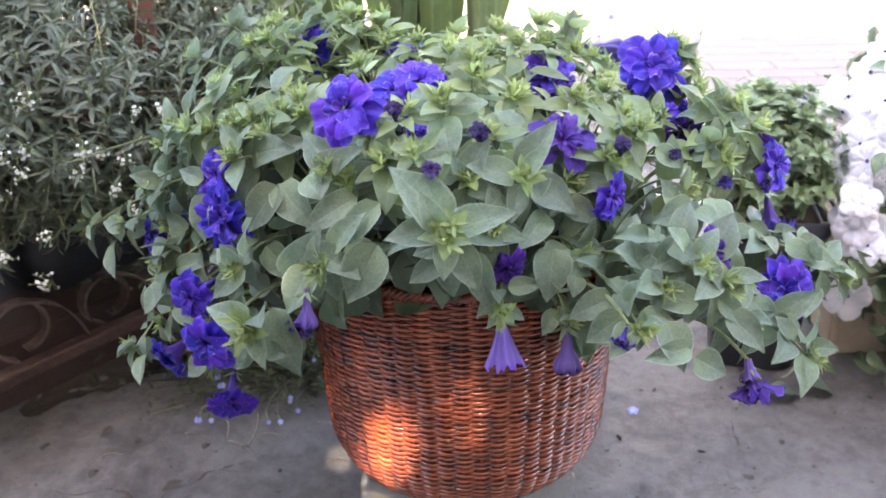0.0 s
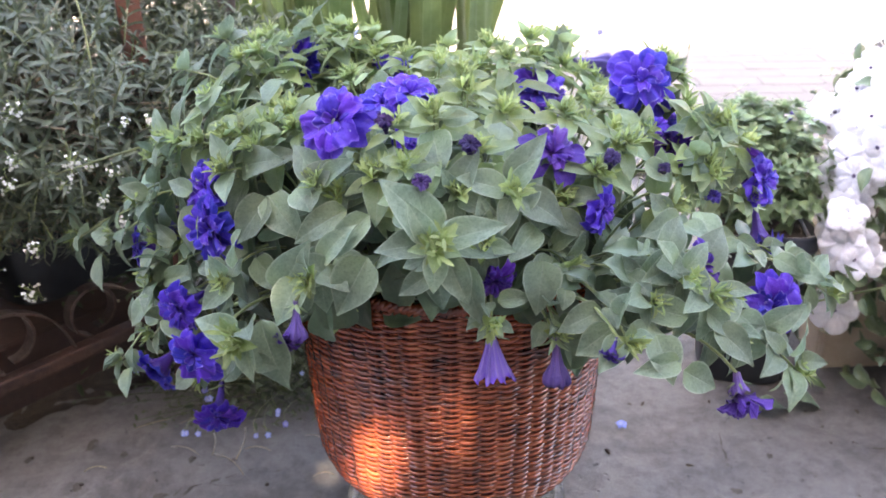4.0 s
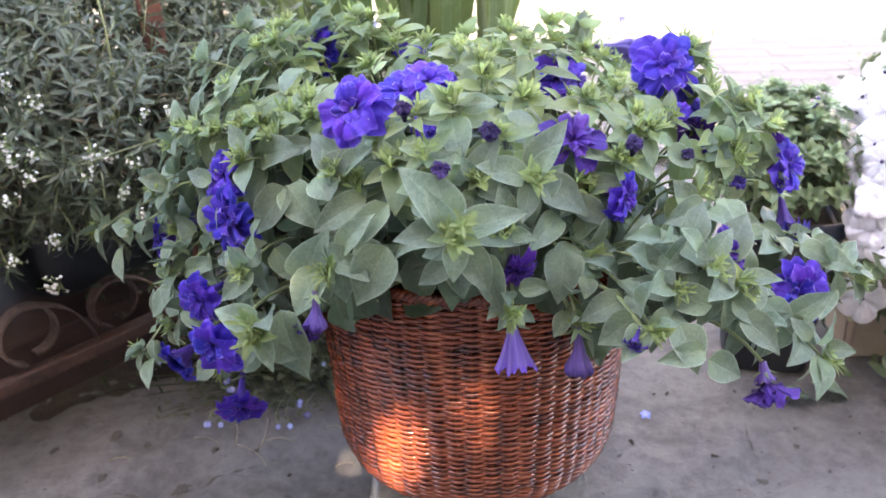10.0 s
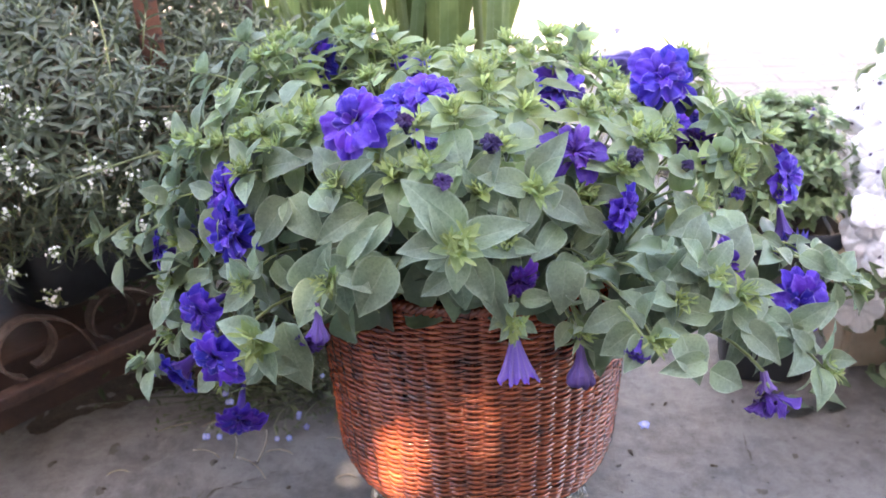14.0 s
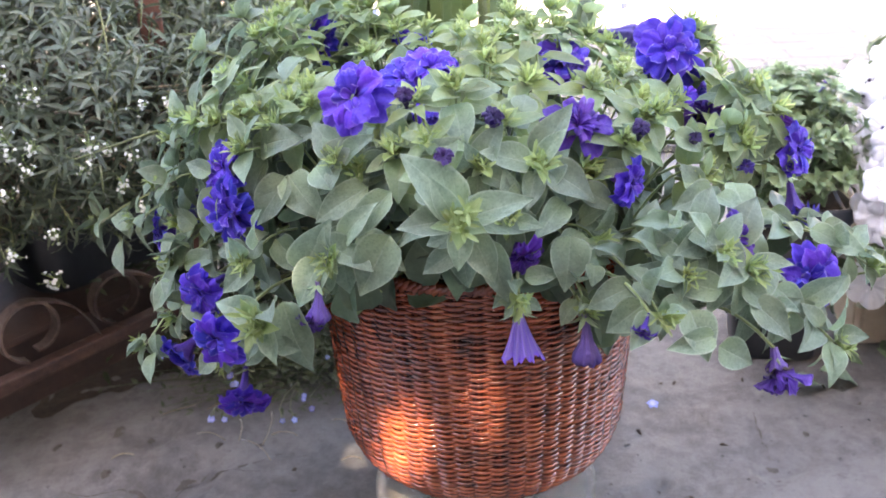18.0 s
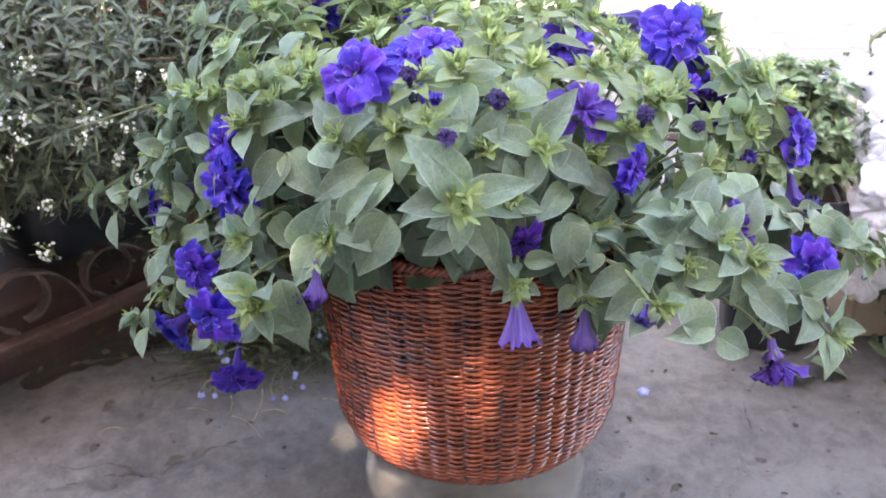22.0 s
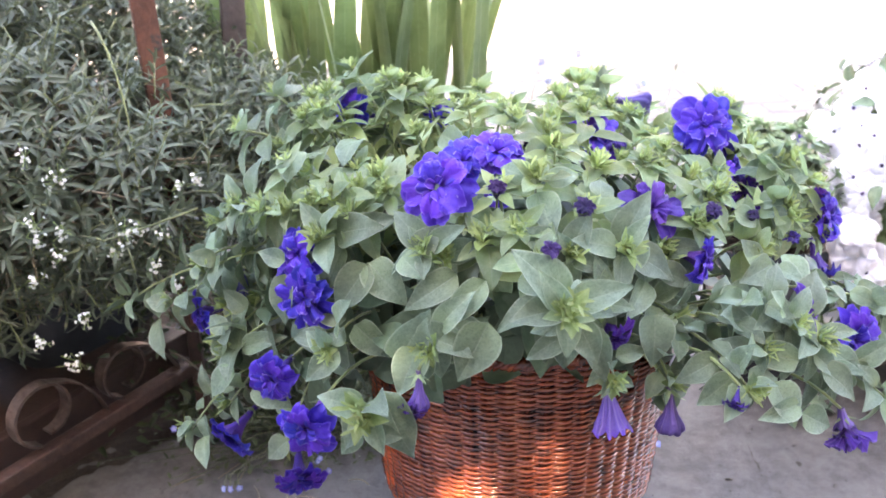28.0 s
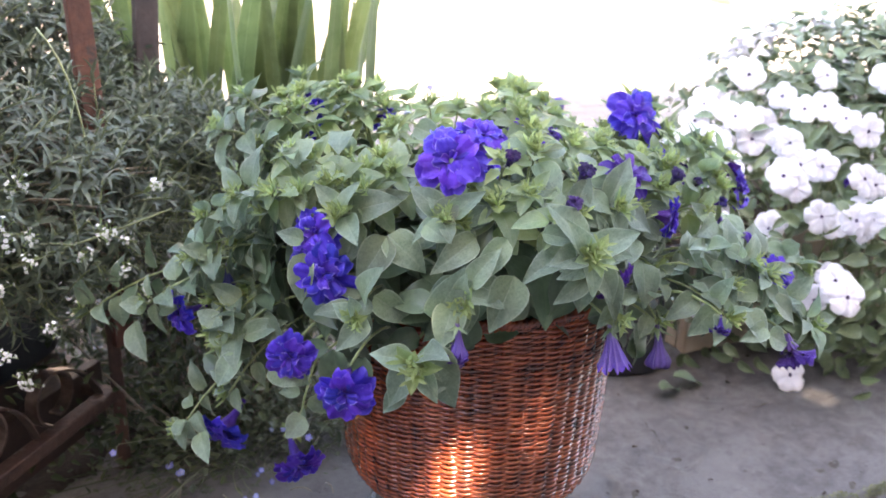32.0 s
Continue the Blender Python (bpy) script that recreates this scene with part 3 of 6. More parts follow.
def trumpet(flare=0.42, length=1.5, neck=0.13, sides=30, frill=0.08, seed=0, rings=10, bend=3.2, pleats=0.0):
    """A flower tube that runs from (0, 0, -length) to its mouth at 0."""
    rnd = random.Random(seed)
    p = rnd.random() * 6
    verts, uvs = [], []
    for i in range(rings):
        t = i / (rings - 1)
        r = neck * (0.7 + 0.5 * t) + (flare - neck) * t ** bend
        for j in range(sides):
            a = 2 * math.pi * j / sides
            rr = r * (1 + frill * t * math.sin(5 * a + p) + 0.5 * frill * t * t * math.sin(11 * a) + pleats * t * math.sin(13 * a + p + 0.6 * math.sin(3 * a)))
            verts.append((rr * math.cos(a), rr * math.sin(a), -length * (1 - t) + frill * 0.8 * t ** 4 * math.sin(7 * a + p) + 0.5 * pleats * t ** 5 * math.sin(17 * a)))
            uvs.append((j / sides, 0.2 + 0.8 * t if pleats else 0.35 + 0.65 * t))
    return np.array(verts), grid_faces(rings, sides, True), np.array(uvs)


def calyx_shape(z, size=0.55):
    h = Heap()
    for k in range(5):
        v, f, u = SMALL[k % 3]
        h.add(v, f, Matrix.Translation((0, 0, z)) @ Matrix.Rotation(k * 1.2566, 4, "Z") @ Matrix.Rotation(0.9, 4, "X") @ Matrix.Diagonal((size * 0.6, size, size, 1)), u)
    return h


def heap_of(shape):
    h = Heap()
    h.add(shape[0], shape[1], None, shape[2])
    return h


OUTER = [whorl(s, ((6, 1.02, 0.98, 1.40, 0.24, 0.10), (5, 0.84, 0.98, 1.08, 0.36, 0.13))).mesh("corolla", M_PETAL) for s in (1, 2, 3)]
INNER = [whorl(s, ((5, 0.70, 0.95, 0.82, 0.50, 0.15), (3, 0.44, 0.95, 0.40, 0.6, 0.22)) if s != 12 else ((4, 0.74, 1.05, 0.90, 0.42, 0.14), (4, 0.50, 0.9, 0.45, 0.6, 0.20), (2, 0.30, 0.8, 0.2, 0.6, 0.2))).mesh("inner_petals", M_PETAL_IN) for s in (11, 12, 13)]
OUTER_DUSK = [whorl(s, ((6, 1.12, 0.72, 1.30, 0.30, 0.08), (5, 0.92, 0.66, 0.95, 0.45, 0.10))).mesh("corolla", M_PETAL_DUSK) for s in (4, 5)]
INNER_DUSK = whorl(14, ((5, 0.66, 0.72, 0.75, 0.45, 0.14), (3, 0.46, 0.7, 0.4, 0.5, 0.18))).mesh("inner_petals", M_PETAL_DUSK)
TUBE = heap_of(trumpet(0.36, 1.25, 0.13, seed=2)).mesh("flower_tube", M_PETAL_OLD)
CALYX = calyx_shape(-1.25).mesh("calyx", M_YOUNG_OR_LIT)
WITHER_TUBE = heap_of(trumpet(0.30, 0.62, 0.16, 24, 0.10, 9, 8)).mesh("flower_tube", M_WILTED)
OLD_OUTER = whorl(6, ((7, 1.0, 0.62, 0.85, 0.5, 0.20), (6, 0.85, 0.60, 0.50, 0.5, 0.22))).mesh("corolla", M_PETAL_OLD)
OLD_INNER = ruffles(16, 12).mesh("inner_petals", M_BUD)
WITHERED = whorl(26, ((6, 1.0, 0.72, 0.85, 0.10, 0.24), (6, 0.85, 0.66, 0.36, 0.25, 0.26), (4, 0.62, 0.6, 0.16, 0.3, 0.28))).mesh("corolla", M_PETAL_OLD)
BELL = heap_of(trumpet(0.44, 1.30, 0.10, 78, 0.10, 4, 14, 1.5, 0.11)).mesh("closed_flower", M_PETAL_PALE)
BELL_DARK = heap_of(trumpet(0.36, 1.30, 0.12, 40, 0.18, 5, 12)).mesh("closed_flower", M_PETAL_OLD)


def closed_heap(seed):
    """A limp tube, widest below its crumpled, closed mouth."""
    rnd = random.Random(seed)
    ph = rnd.random() * 6
    verts, uvs = [], []
    prof = ((0.0, 0.07), (0.15, 0.085), (0.3, 0.10), (0.45, 0.13), (0.6, 0.18), (0.72, 0.26), (0.83, 0.32), (0.92, 0.33), (0.98, 0.27), (1.0, 0.16))
    for t, r in prof:
        for j in range(32):
            a = 2 * math.pi * j / 32
            q = r * (1 + 0.10 * (0.3 + t) * math.sin(5 * a + ph) + 0.24 * t * t * math.sin(9 * a + ph * 2 + t * 2))
            verts.append((q * math.cos(a) + 0.05 * math.sin(t * 3), q * math.sin(a), -1.3 + 1.35 * t + 0.05 * t ** 3 * math.sin(7 * a + ph)))
            uvs.append((j / 32, 0.2 + 0.8 * t))
    h = Heap()
    h.add(np.array(verts), grid_faces(len(prof), 32, True), None, np.array(uvs))
    return h


WILTED = [closed_heap(s).mesh("closed_flower", M_WILTED) for s in (41, 42)]
BELL_CALYX = calyx_shape(-1.3, 0.60).mesh("calyx", M_YOUNG_OR_LIT)


def bud_cup(seed):
    return heap_of(trumpet(0.42, 1.1, 0.2, 20, 0.15, seed, 7))


BUD = [bud_cup(s).mesh("bud", M_BUD) for s in (21, 22)]
BUD_INNER = [ruffles(s, 14).mesh("inner_petals", M_BUD) for s in (21, 22)]
BUD_CALYX = calyx_shape(-1.1, 0.7).mesh("calyx", M_YOUNG_OR_LIT)
PINKBUD = bud_cup(23).mesh("bud", M_PINK)
PINK_INNER = ruffles(23, 14).mesh("inner_petals", M_PINK)


# ---- setting: the ground ----
KERB_Y = -0.176


def kerb_line(x):
    return KERB_Y + 0.125 * (x - 0.1) + 0.010 * math.sin(x * 9) + 0.004 * math.sin(x * 37)


HOLLOWS = ((0.282, -0.009, 0.020, 0.010), (0.283, 0.03, 0.006, 0.006), (0.288, 0.055, 0.005, 0.005), (0.138, -0.067, 0.012, 0.007),
           (-0.300, -0.015, 0.026, 0.012), (-0.330, -0.035, 0.016, 0.010), (-0.350, -0.058, 0.012, 0.009), (0.405, 0.098, 0.010, 0.006),
           (0.395, 0.125, 0.007, 0.005), (-0.19, -0.03, 0.010, 0.006), (-0.36, 0.05, 0.018, 0.008), (0.20, -0.10, 0.007, 0.005),
           (0.165, -0.045, 0.008, 0.006), (0.40, -0.02, 0.006, 0.005), (0.34, -0.06, 0.008, 0.004))


def slab_height(x, y):
    z = 0.006 * noise.noise((x * 4, y * 4, 0)) + 0.0035 * noise.noise((x * 19, y * 19, 3)) + 0.0015 * noise.noise((x * 70, y * 70, 5))
    for hx, hy, r, d in HOLLOWS:
        q = math.hypot(x - hx, y - hy) / (r * (1 + 0.5 * noise.noise((x * 60, y * 60, 9))))
        if q < 1.6:
            z -= d * max(0.0, 1 - (q / 1.6) ** 3)
    crack = abs(y - (-0.02 + 0.45 * (x + 0.30) + 0.02 * noise.noise((x * 25, 1, 4))))
    if -0.42 < x < -0.16 and crack < 0.006:
        z -= 0.005 * (1 - crack / 0.006)
    crack = abs(y - (0.055 - 0.16 * (x - 0.45) + 0.012 * noise.noise((x * 30, 2, 4))))
    if 0.40 < x < 0.66 and crack < 0.004:
        z -= 0.004 * (1 - crack / 0.004)
    return z


def span(lo, hi, step, far_lo, far_hi):
    """Even steps in the middle, growing towards the far ends."""
    out = list(np.arange(lo, hi + step / 2, step))
    s = step
    while out[-1] < far_hi:
        s *= 1.45
        out.append(min(out[-1] + s, far_hi))
    s = step
    while out[0] > far_lo:
        s *= 1.45
        out.insert(0, max(out[0] - s, far_lo))
    return out


def build_ground():
    xs = span(-0.62, 0.85, 0.007, -400, 400)
    us = span(0.0, 0.62, 0.007, 0.0, 400)
    verts, faces = [], []
    lip = ((-400.0, -0.062), (-60, -0.060), (-8.0, -0.062), (-2.0, -0.060), (-0.5, -0.075), (-0.10, -0.078), (-0.050, -0.080), (-0.038, -0.090), (-0.030, -0.084), (-0.022, -0.052), (-0.014, -0.026), (-0.006, -0.010))
    rows = [(d, z) for d, z in lip] + [(u, None) for u in us]
    for d, z in rows:
        for x in xs:
            near = max(0.0, 1 - max(0.0, abs(x) - 0.9) / 1.5)
            edge = kerb_line(max(-0.9, min(1.2, x)))
            y = edge + d + (0.006 * noise.noise((x * 22, d * 3, 8)) * near if z is not None and -0.3 < d else 0)
            if z is None:
                fade = max(0.0, 1 - max(0.0, d - 0.9) / 2.0) * near
                zz = slab_height(x, y) * fade if fade > 0 else 0.0
                if d < 0.02:
                    zz -= 0.004 * (1 - d / 0.02) ** 2 * (1.2 + noise.noise((x * 26, 0, 6)))
            else:
                zz = z + (0.006 * noise.noise((x * 14, d * 10, 7)) if -0.5 <= d else 0)
            verts.append((x, y, zz))
    g = mesh_of("ground", verts, grid_faces(len(rows), len(xs)), M_CONCRETE)
    # faces must look up
    if g.polygons[len(g.polygons) // 2].normal.z < 0:
        g.flip_normals()
    tagged(new("ground", g), "old cracked grey concrete paving with a broken kerb edge", "ground", kind="structure")


build_ground()

# moss along the broken kerb
rng = random.Random(3)
h = Heap()
tuft_v, tuft_f, tuft_u = leaf_shape(0.6, 0.3, 0.3, 0.02, 3, 3)
count = 0
while count < 12000:
    x = rng.uniform(-0.10, 0.66)
    d = rng.uniform(-0.024, 0.007)
    grow = noise.noise((x * 11, d * 40, 2)) + 0.6 * noise.noise((x * 45, d * 90, 5)) - abs(d + 0.007) * 24
    if grow + rng.gauss(0, 0.12) < -0.24:
        continue
    count += 1
    z = 0.0 if d > 0 else max(-0.055, d * 1.9 - max(0.0, -d - 0.014) * 1.4)
    m = aim((x, kerb_line(x) + d, z - 0.002 + 0.004 * max(0.0, grow) * rng.random()), (rng.gauss(0, 1), rng.gauss(-0.6, 1), rng.uniform(0.1, 1.2)), (0, 0, 1), rng.uniform(0.0015, 0.0042), 1.3)
    h.add(tuft_v, tuft_f, m, tuft_u)
tagged(new("kerb_moss", h.mesh("kerb_moss", M_KERBMOSS)), "yellowish green moss growing along the broken concrete kerb", "moss", kind="stuff")

# paving stones below the kerb
rng = random.Random(8)
k = 0
for row in range(3):
    x = -0.1 + row * 0.06
    while x < 0.85:
        w = rng.uniform(0.10, 0.17)
        me = box_mesh("paving_stone", (w - 0.012, 0.105, 0.05), M_STONE, 0.010)
        for v in me.vertices:
            v.co += Vector((rng.gauss(0, 0.002), rng.gauss(0, 0.002), rng.gauss(0, 0.001)))
        o = new("paving_stone", me)
        o.matrix_basis = pose(x + w / 2, -0.250 - row * 0.118 + 0.05 * x, -0.072 + rng.uniform(-0.003, 0.003), rng.gauss(0, 1), rng.gauss(0, 1), rng.gauss(2, 2))
        tagged(o, "grey paving stone set below the concrete kerb", "paving stone", "paving stones", "structure")
        x += w

# ---- the yard beyond, and the unseen roof and walls added to shade the flowers ----
wall_back = new("wall_back", box_mesh("wall_back", (16, 0.25, 2.6), M_WALL, 0.01))
wall_back.location = (0, 6.2, 1.3)
tagged(wall_back, "pale plastered yard wall in full sun", "wall", kind="structure")
plinth = new("trim", box_mesh("trim", (16, 0.06, 0.30), M_CRATE, 0.01))
plinth.location = (0, 6.044, 0.15)
tagged(plinth, "brown painted base of the yard wall", "trim", kind="structure")


M_PAVER = plain("paving_block", (0.084, 0.082, 0.079), (0.116, 0.113, 0.109), 30, 0.85, 0.5, 0.003)
M_SAND = plain("joint_sand", (0.078, 0.075, 0.071), (0.103, 0.100, 0.095), 60, 0.95, 0.6, 0.003)
pavement = new("pavement", box_mesh("pavement", (3.3, 2.06, 0.012), M_SAND, 0.0))
pavement.location = (0.85, 1.90, 0.008)
tagged(pavement, "pale block paving of the yard beyond the flowers", "pavement", kind="structure")
block_mesh = box_mesh("block", (0.147, 0.072, 0.02), M_PAVER, 0.002, (0, 0, 0), 1)
vr = random.Random(19)
for row in range(21):
    for col in range(14):
        part("block", block_mesh, pavement, pose(-1.02 + 0.15 * col + 0.075 * (row % 2), -0.95 + 0.075 * row, -0.003 + vr.uniform(0, 0.0012), vr.gauss(0, 0.3), vr.gauss(0, 0.3), vr.gauss(0, 0.4)))


def crate(at, size, turn):
    t = thing("wooden_crate", "brown wooden crate standing far off in the sunny yard", "crate", at)
    t.rotation_euler.z = turn
    w, d, hh = size
    for sx in (-1, 1):
        for sy in (-1, 1):
            part("post", box_mesh("post", (0.03, 0.03, hh), M_CRATE, 0.003, (sx * (w / 2 - 0.015), sy * (d / 2 - 0.015), hh / 2)), t)
    for i in range(4):
        z = (i + 0.5) * hh / 4
        for sy in (-1, 1):
            part("slat", box_mesh("slat", (w, 0.012, hh / 4 - 0.012), M_CRATE, 0.002, (0, sy * (d / 2 + 0.006), z)), t)
        for sx in (-1, 1):
            part("slat", box_mesh("slat", (0.012, d - 0.004, hh / 4 - 0.012), M_CRATE, 0.002, (sx * (w / 2 + 0.006), 0, z)), t)


crate((3.63, 4.25, 0), (0.26, 0.26, 0.3), 0.2)

ROOF_Z = 4.6


def sun_hole(p, r):
    k = (ROOF_Z - p[2]) / TO_SUN.z
    return (p[0] + TO_SUN.x * k, p[1] + TO_SUN.y * k, r)


GAPS = [sun_hole(p, r) for p, r in (((-0.066, -0.145, 0.133), 0.0195), ((0.003, -0.162, 0.182), 0.0070), ((-0.130, 0.014, 0.0), 0.008), ((0.538, 0.037, 0.0), 0.009))]


def shade_roof():
    """An added, unseen boarded roof on posts, with a few gaps for sun spots."""
    k = ROOF_Z / TO_SUN.z
    x0, x1, y0, y1 = -2.3 + TO_SUN.x * k, 3.7 + TO_SUN.x * k, -1.90 + TO_SUN.y * k, 1.85 + TO_SUN.y * k
    verts, faces = [], []

    def quad(ax, ay, bx, by):
        n = len(verts)
        for z in (0.0, 0.004):
            verts.extend(((ax, ay, z), (bx, ay, z), (bx, by, z), (ax, by, z)))
        faces.extend(((n + 3, n + 2, n + 1, n), (n + 4, n + 5, n + 6, n + 7)))

    nx, ny, fine = 26, 25, 48
    dx, dy = (x1 - x0) / nx, (y1 - y0) / ny
    for i in range(nx):
        for j in range(ny):
            ax, ay = x0 + i * dx, y0 + j * dy
            cut = [g for g in GAPS if ax - g[2] * 1.6 < g[0] < ax + dx + g[2] * 1.6 and ay - g[2] * 1.6 < g[1] < ay + dy + g[2] * 1.6]
            if not cut:
                quad(ax, ay, ax + dx, ay + dy)
                continue
            for p in range(fine):
                for q in range(fine):
                    cx, cy = ax + (p + 0.5) * dx / fine, ay + (q + 0.5) * dy / fine
                    if all(math.hypot(cx - g[0], (cy - g[1]) / 0.74) > g[2] for g in cut):
                        quad(ax + p * dx / fine, ay + q * dy / fine, ax + (p + 1) * dx / fine, ay + (q + 1) * dy / fine)
    o = new("ceiling", mesh_of("ceiling", verts, faces, M_ROOF, None, False))
    o.location.z = ROOF_Z
    tagged(o, "unseen brown boarded roof added for shade, its small gaps shaping the sun spots", "roof", kind="structure")
    for px in (x0 + 0.06, x1 - 0.06):
        for py in (y0 + 0.10,):
            p = new("porch_post", box_mesh("porch_post", (0.07, 0.07, ROOF_Z + 0.06), M_ROOF, 0.006))
            p.location = (px, py, ROOF_Z / 2 - 0.03)
            tagged(p, "unseen square brown wooden post added to carry the shade roof", "post", "roof posts", "structure")
    # unseen wall, added to hold back light from the front
    w = new("wall_house", box_mesh("wall_house", (14, 0.2, 3.0), M_ADDED_WALL, 0.01))
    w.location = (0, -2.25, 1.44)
    tagged(w, "unseen brown plastered wall added to cut light from the front", "wall", kind="structure")
    # unseen low wall, added to darken the left side
    w = new("wall_west", box_mesh("wall_west", (0.2, 5.0, 1.4), M_ADDED_WALL, 0.01))
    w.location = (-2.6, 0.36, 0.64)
    tagged(w, "unseen low brown plastered wall added to cut light from the left", "wall", kind="structure")


shade_roof()

# ---- the glass jar and the wicker basket on it ----
AXIS = Vector((0.0, -0.034, 0.0))
JAR_R, JAR_H = 0.103, 0.074
jar = thing("glass_jar", "clear, clouded glass jar standing upside down under the basket", "jar", AXIS)


def lathe(profile, sides, material, name):
    verts, uvs = [], []
    for r, z in profile:
        for s in range(sides):
            a = 2 * math.pi * s / sides
            verts.append((r * math.cos(a), r * math.sin(a), z))
            uvs.append((s / sides, z))
    return mesh_of(name, verts, grid_faces(len(profile), sides, True), material, uvs)


part("jar_wall", lathe([(JAR_R - 0.002, 0.001), (JAR_R + 0.003, 0.004), (JAR_R + 0.003, 0.012), (JAR_R - 0.001, 0.016), (JAR_R - 0.001, JAR_H * 0.8), (JAR_R - 0.006, JAR_H - 0.002),
                        (JAR_R - 0.012, JAR_H), (JAR_R - 0.013, JAR_H - 0.006), (JAR_R - 0.007, JAR_H * 0.75), (JAR_R - 0.007, 0.016), (JAR_R - 0.006, 0.001), (JAR_R - 0.002, 0.001)], 64, M_GLASS, "jar_wall"), jar)
part("jar_floor", lathe([(JAR_R - 0.011, JAR_H - 0.003), (0.002, JAR_H - 0.002), (0.002, JAR_H - 0.007), (JAR_R - 0.013, JAR_H - 0.008), (JAR_R - 0.011, JAR_H - 0.003)], 48, M_GLASS, "jar_floor"), jar)

STAKES, ROWS_UP = 56, 82
B0, B1 = JAR_H, 0.285


def basket_r(z):
    """The basket's outline: a rounded foot, then a slight flare."""
    t = (z - B0) / (B1 - B0)
    foot = math.sqrt(max(0.0, 1 - max(0.0, 1 - t / 0.17) ** 2))
    return 0.100 + 0.022 * foot + 0.013 * t


basket = thing("wicker_basket", "reddish brown varnished wicker basket standing on a glass jar", "basket", AXIS)
for k in range(ROWS_UP):
    z = B0 + 0.004 + (B1 - B0 - 0.006) * k / (ROWS_UP - 1)
    r0 = basket_r(z)
    rng = random.Random(100 + k)
    th = 0.0019 * rng.uniform(0.85, 1.12)
    n = STAKES * 6
    verts, uvs = [], []
    for s in range(n):
        a = 2 * math.pi * s / n
        rough = noise.noise((math.cos(a) * 5, math.sin(a) * 5, k * 3.1))
        rr = r0 + 0.0017 * math.cos(STAKES / 2 * a + math.pi * (k % 2)) + 0.0009 * rough
        zz = z + 0.0009 * noise.noise((math.cos(a) * 7, math.sin(a) * 7, k * 1.3 + 50))
        for q in range(6):
            b = 2 * math.pi * q / 6
            verts.append(((rr + th * 0.8 * math.cos(b)) * math.cos(a), (rr + th * 0.8 * math.cos(b)) * math.sin(a), zz + th * math.sin(b)))
    faces = []
    for s in range(n):
        for q in range(6):
            faces.append((s * 6 + q, ((s + 1) % n) * 6 + q, ((s + 1) % n) * 6 + (q + 1) % 6, s * 6 + (q + 1) % 6))
    part("weaver", mesh_of("weaver", verts, faces, M_WICKER), basket)
stake_pts = [(basket_r(B0 + (B1 - B0) * i / 11) - 0.0012, B0 + (B1 - B0) * i / 11) for i in range(12)]
sv, sf = tube([(r, 0, z) for r, z in stake_pts], 0.0020, 6)
stake_mesh = mesh_of("stake", sv, sf, M_WICKER)
for s in range(STAKES):
    part("stake", stake_mesh, basket, Matrix.Rotation(2 * math.pi * (s) / STAKES, 4, "Z"))


def rope_ring(r, z, thick, turns, name, strands=2):
    for st in range(strands):
        pts = []
        for i in range(241):
            a = 2 * math.pi * i / 240
            b = turns * a + st * 2 * math.pi / strands
            pts.append(((r + thick * 0.6 * math.cos(b)) * math.cos(a), (r + thick * 0.6 * math.cos(b)) * math.sin(a), z + thick * 0.6 * math.sin(b)))
        v, f = tube(pts, thick * 0.62, 6)
        part(name, mesh_of(name, v, f, M_WICKER), basket)


rope_ring(basket_r(B1) - 0.001, B1 + 0.003, 0.0055, 58, "rim_strand", 3)
rope_ring(basket_r(B0 + 0.002) + 0.001, B0 + 0.004, 0.004, 50, "foot_strand", 2)
# added dark sheet behind the weave, so that its gaps read as closed
part("liner", lathe([(basket_r(B0 + (B1 - B0) * i / 11) - 0.0042, B0 + 0.006 + (B1 - B0 - 0.012) * i / 11) for i in range(12)], 64, M_BACKING, "liner"), basket, None, "added dark sheet closing the gaps of the weave")
part("base", lathe([(0.001, B0 + 0.001), (0.098, B0 + 0.001), (0.101, B0 + 0.006), (0.001, B0 + 0.006)], 48, M_WICKER, "base"), basket)
soil_mesh = lathe([(0.001, B1 - 0.016), (0.05, B1 - 0.017), (0.10, B1 - 0.02), (0.128, B1 - 0.026)], 40, M_SOIL, "potting_soil")
for v in soil_mesh.vertices:
    v.co.z += 0.004 * noise.noise(v.co * 40)
soil = new("potting_soil", soil_mesh)
soil.location = AXIS
tagged(soil, "dark potting soil filling the wicker basket", "soil", kind="stuff")

# ---- the violet petunia ----
CORE = AXIS + Vector((0, 0, B1 - 0.01))
petunia = thing("violet_petunia", "bushy trailing petunia with double violet flowers, filling the basket", "potted plant", CORE)
TO_PLANT = Matrix.Translation(-CORE)
leaf_count = [0]
inner_leaves, inner_young = Heap(), Heap()
prng = random.Random(42)


BEAMS = ((Vector((-0.064, -0.145, 0.139)), 0.034), (Vector((0.003, -0.162, 0.184)), 0.010), (Vector((-0.130, 0.014, 0.0)), 0.018))


def in_sunbeam(p):
    """Whether a point lies in one of the thin beams that fall through the roof's gaps."""
    for foot, r in BEAMS:
        d = Vector(p) - foot
        if (d - TO_SUN * d.dot(TO_SUN)).length < r:
            return True
    return False


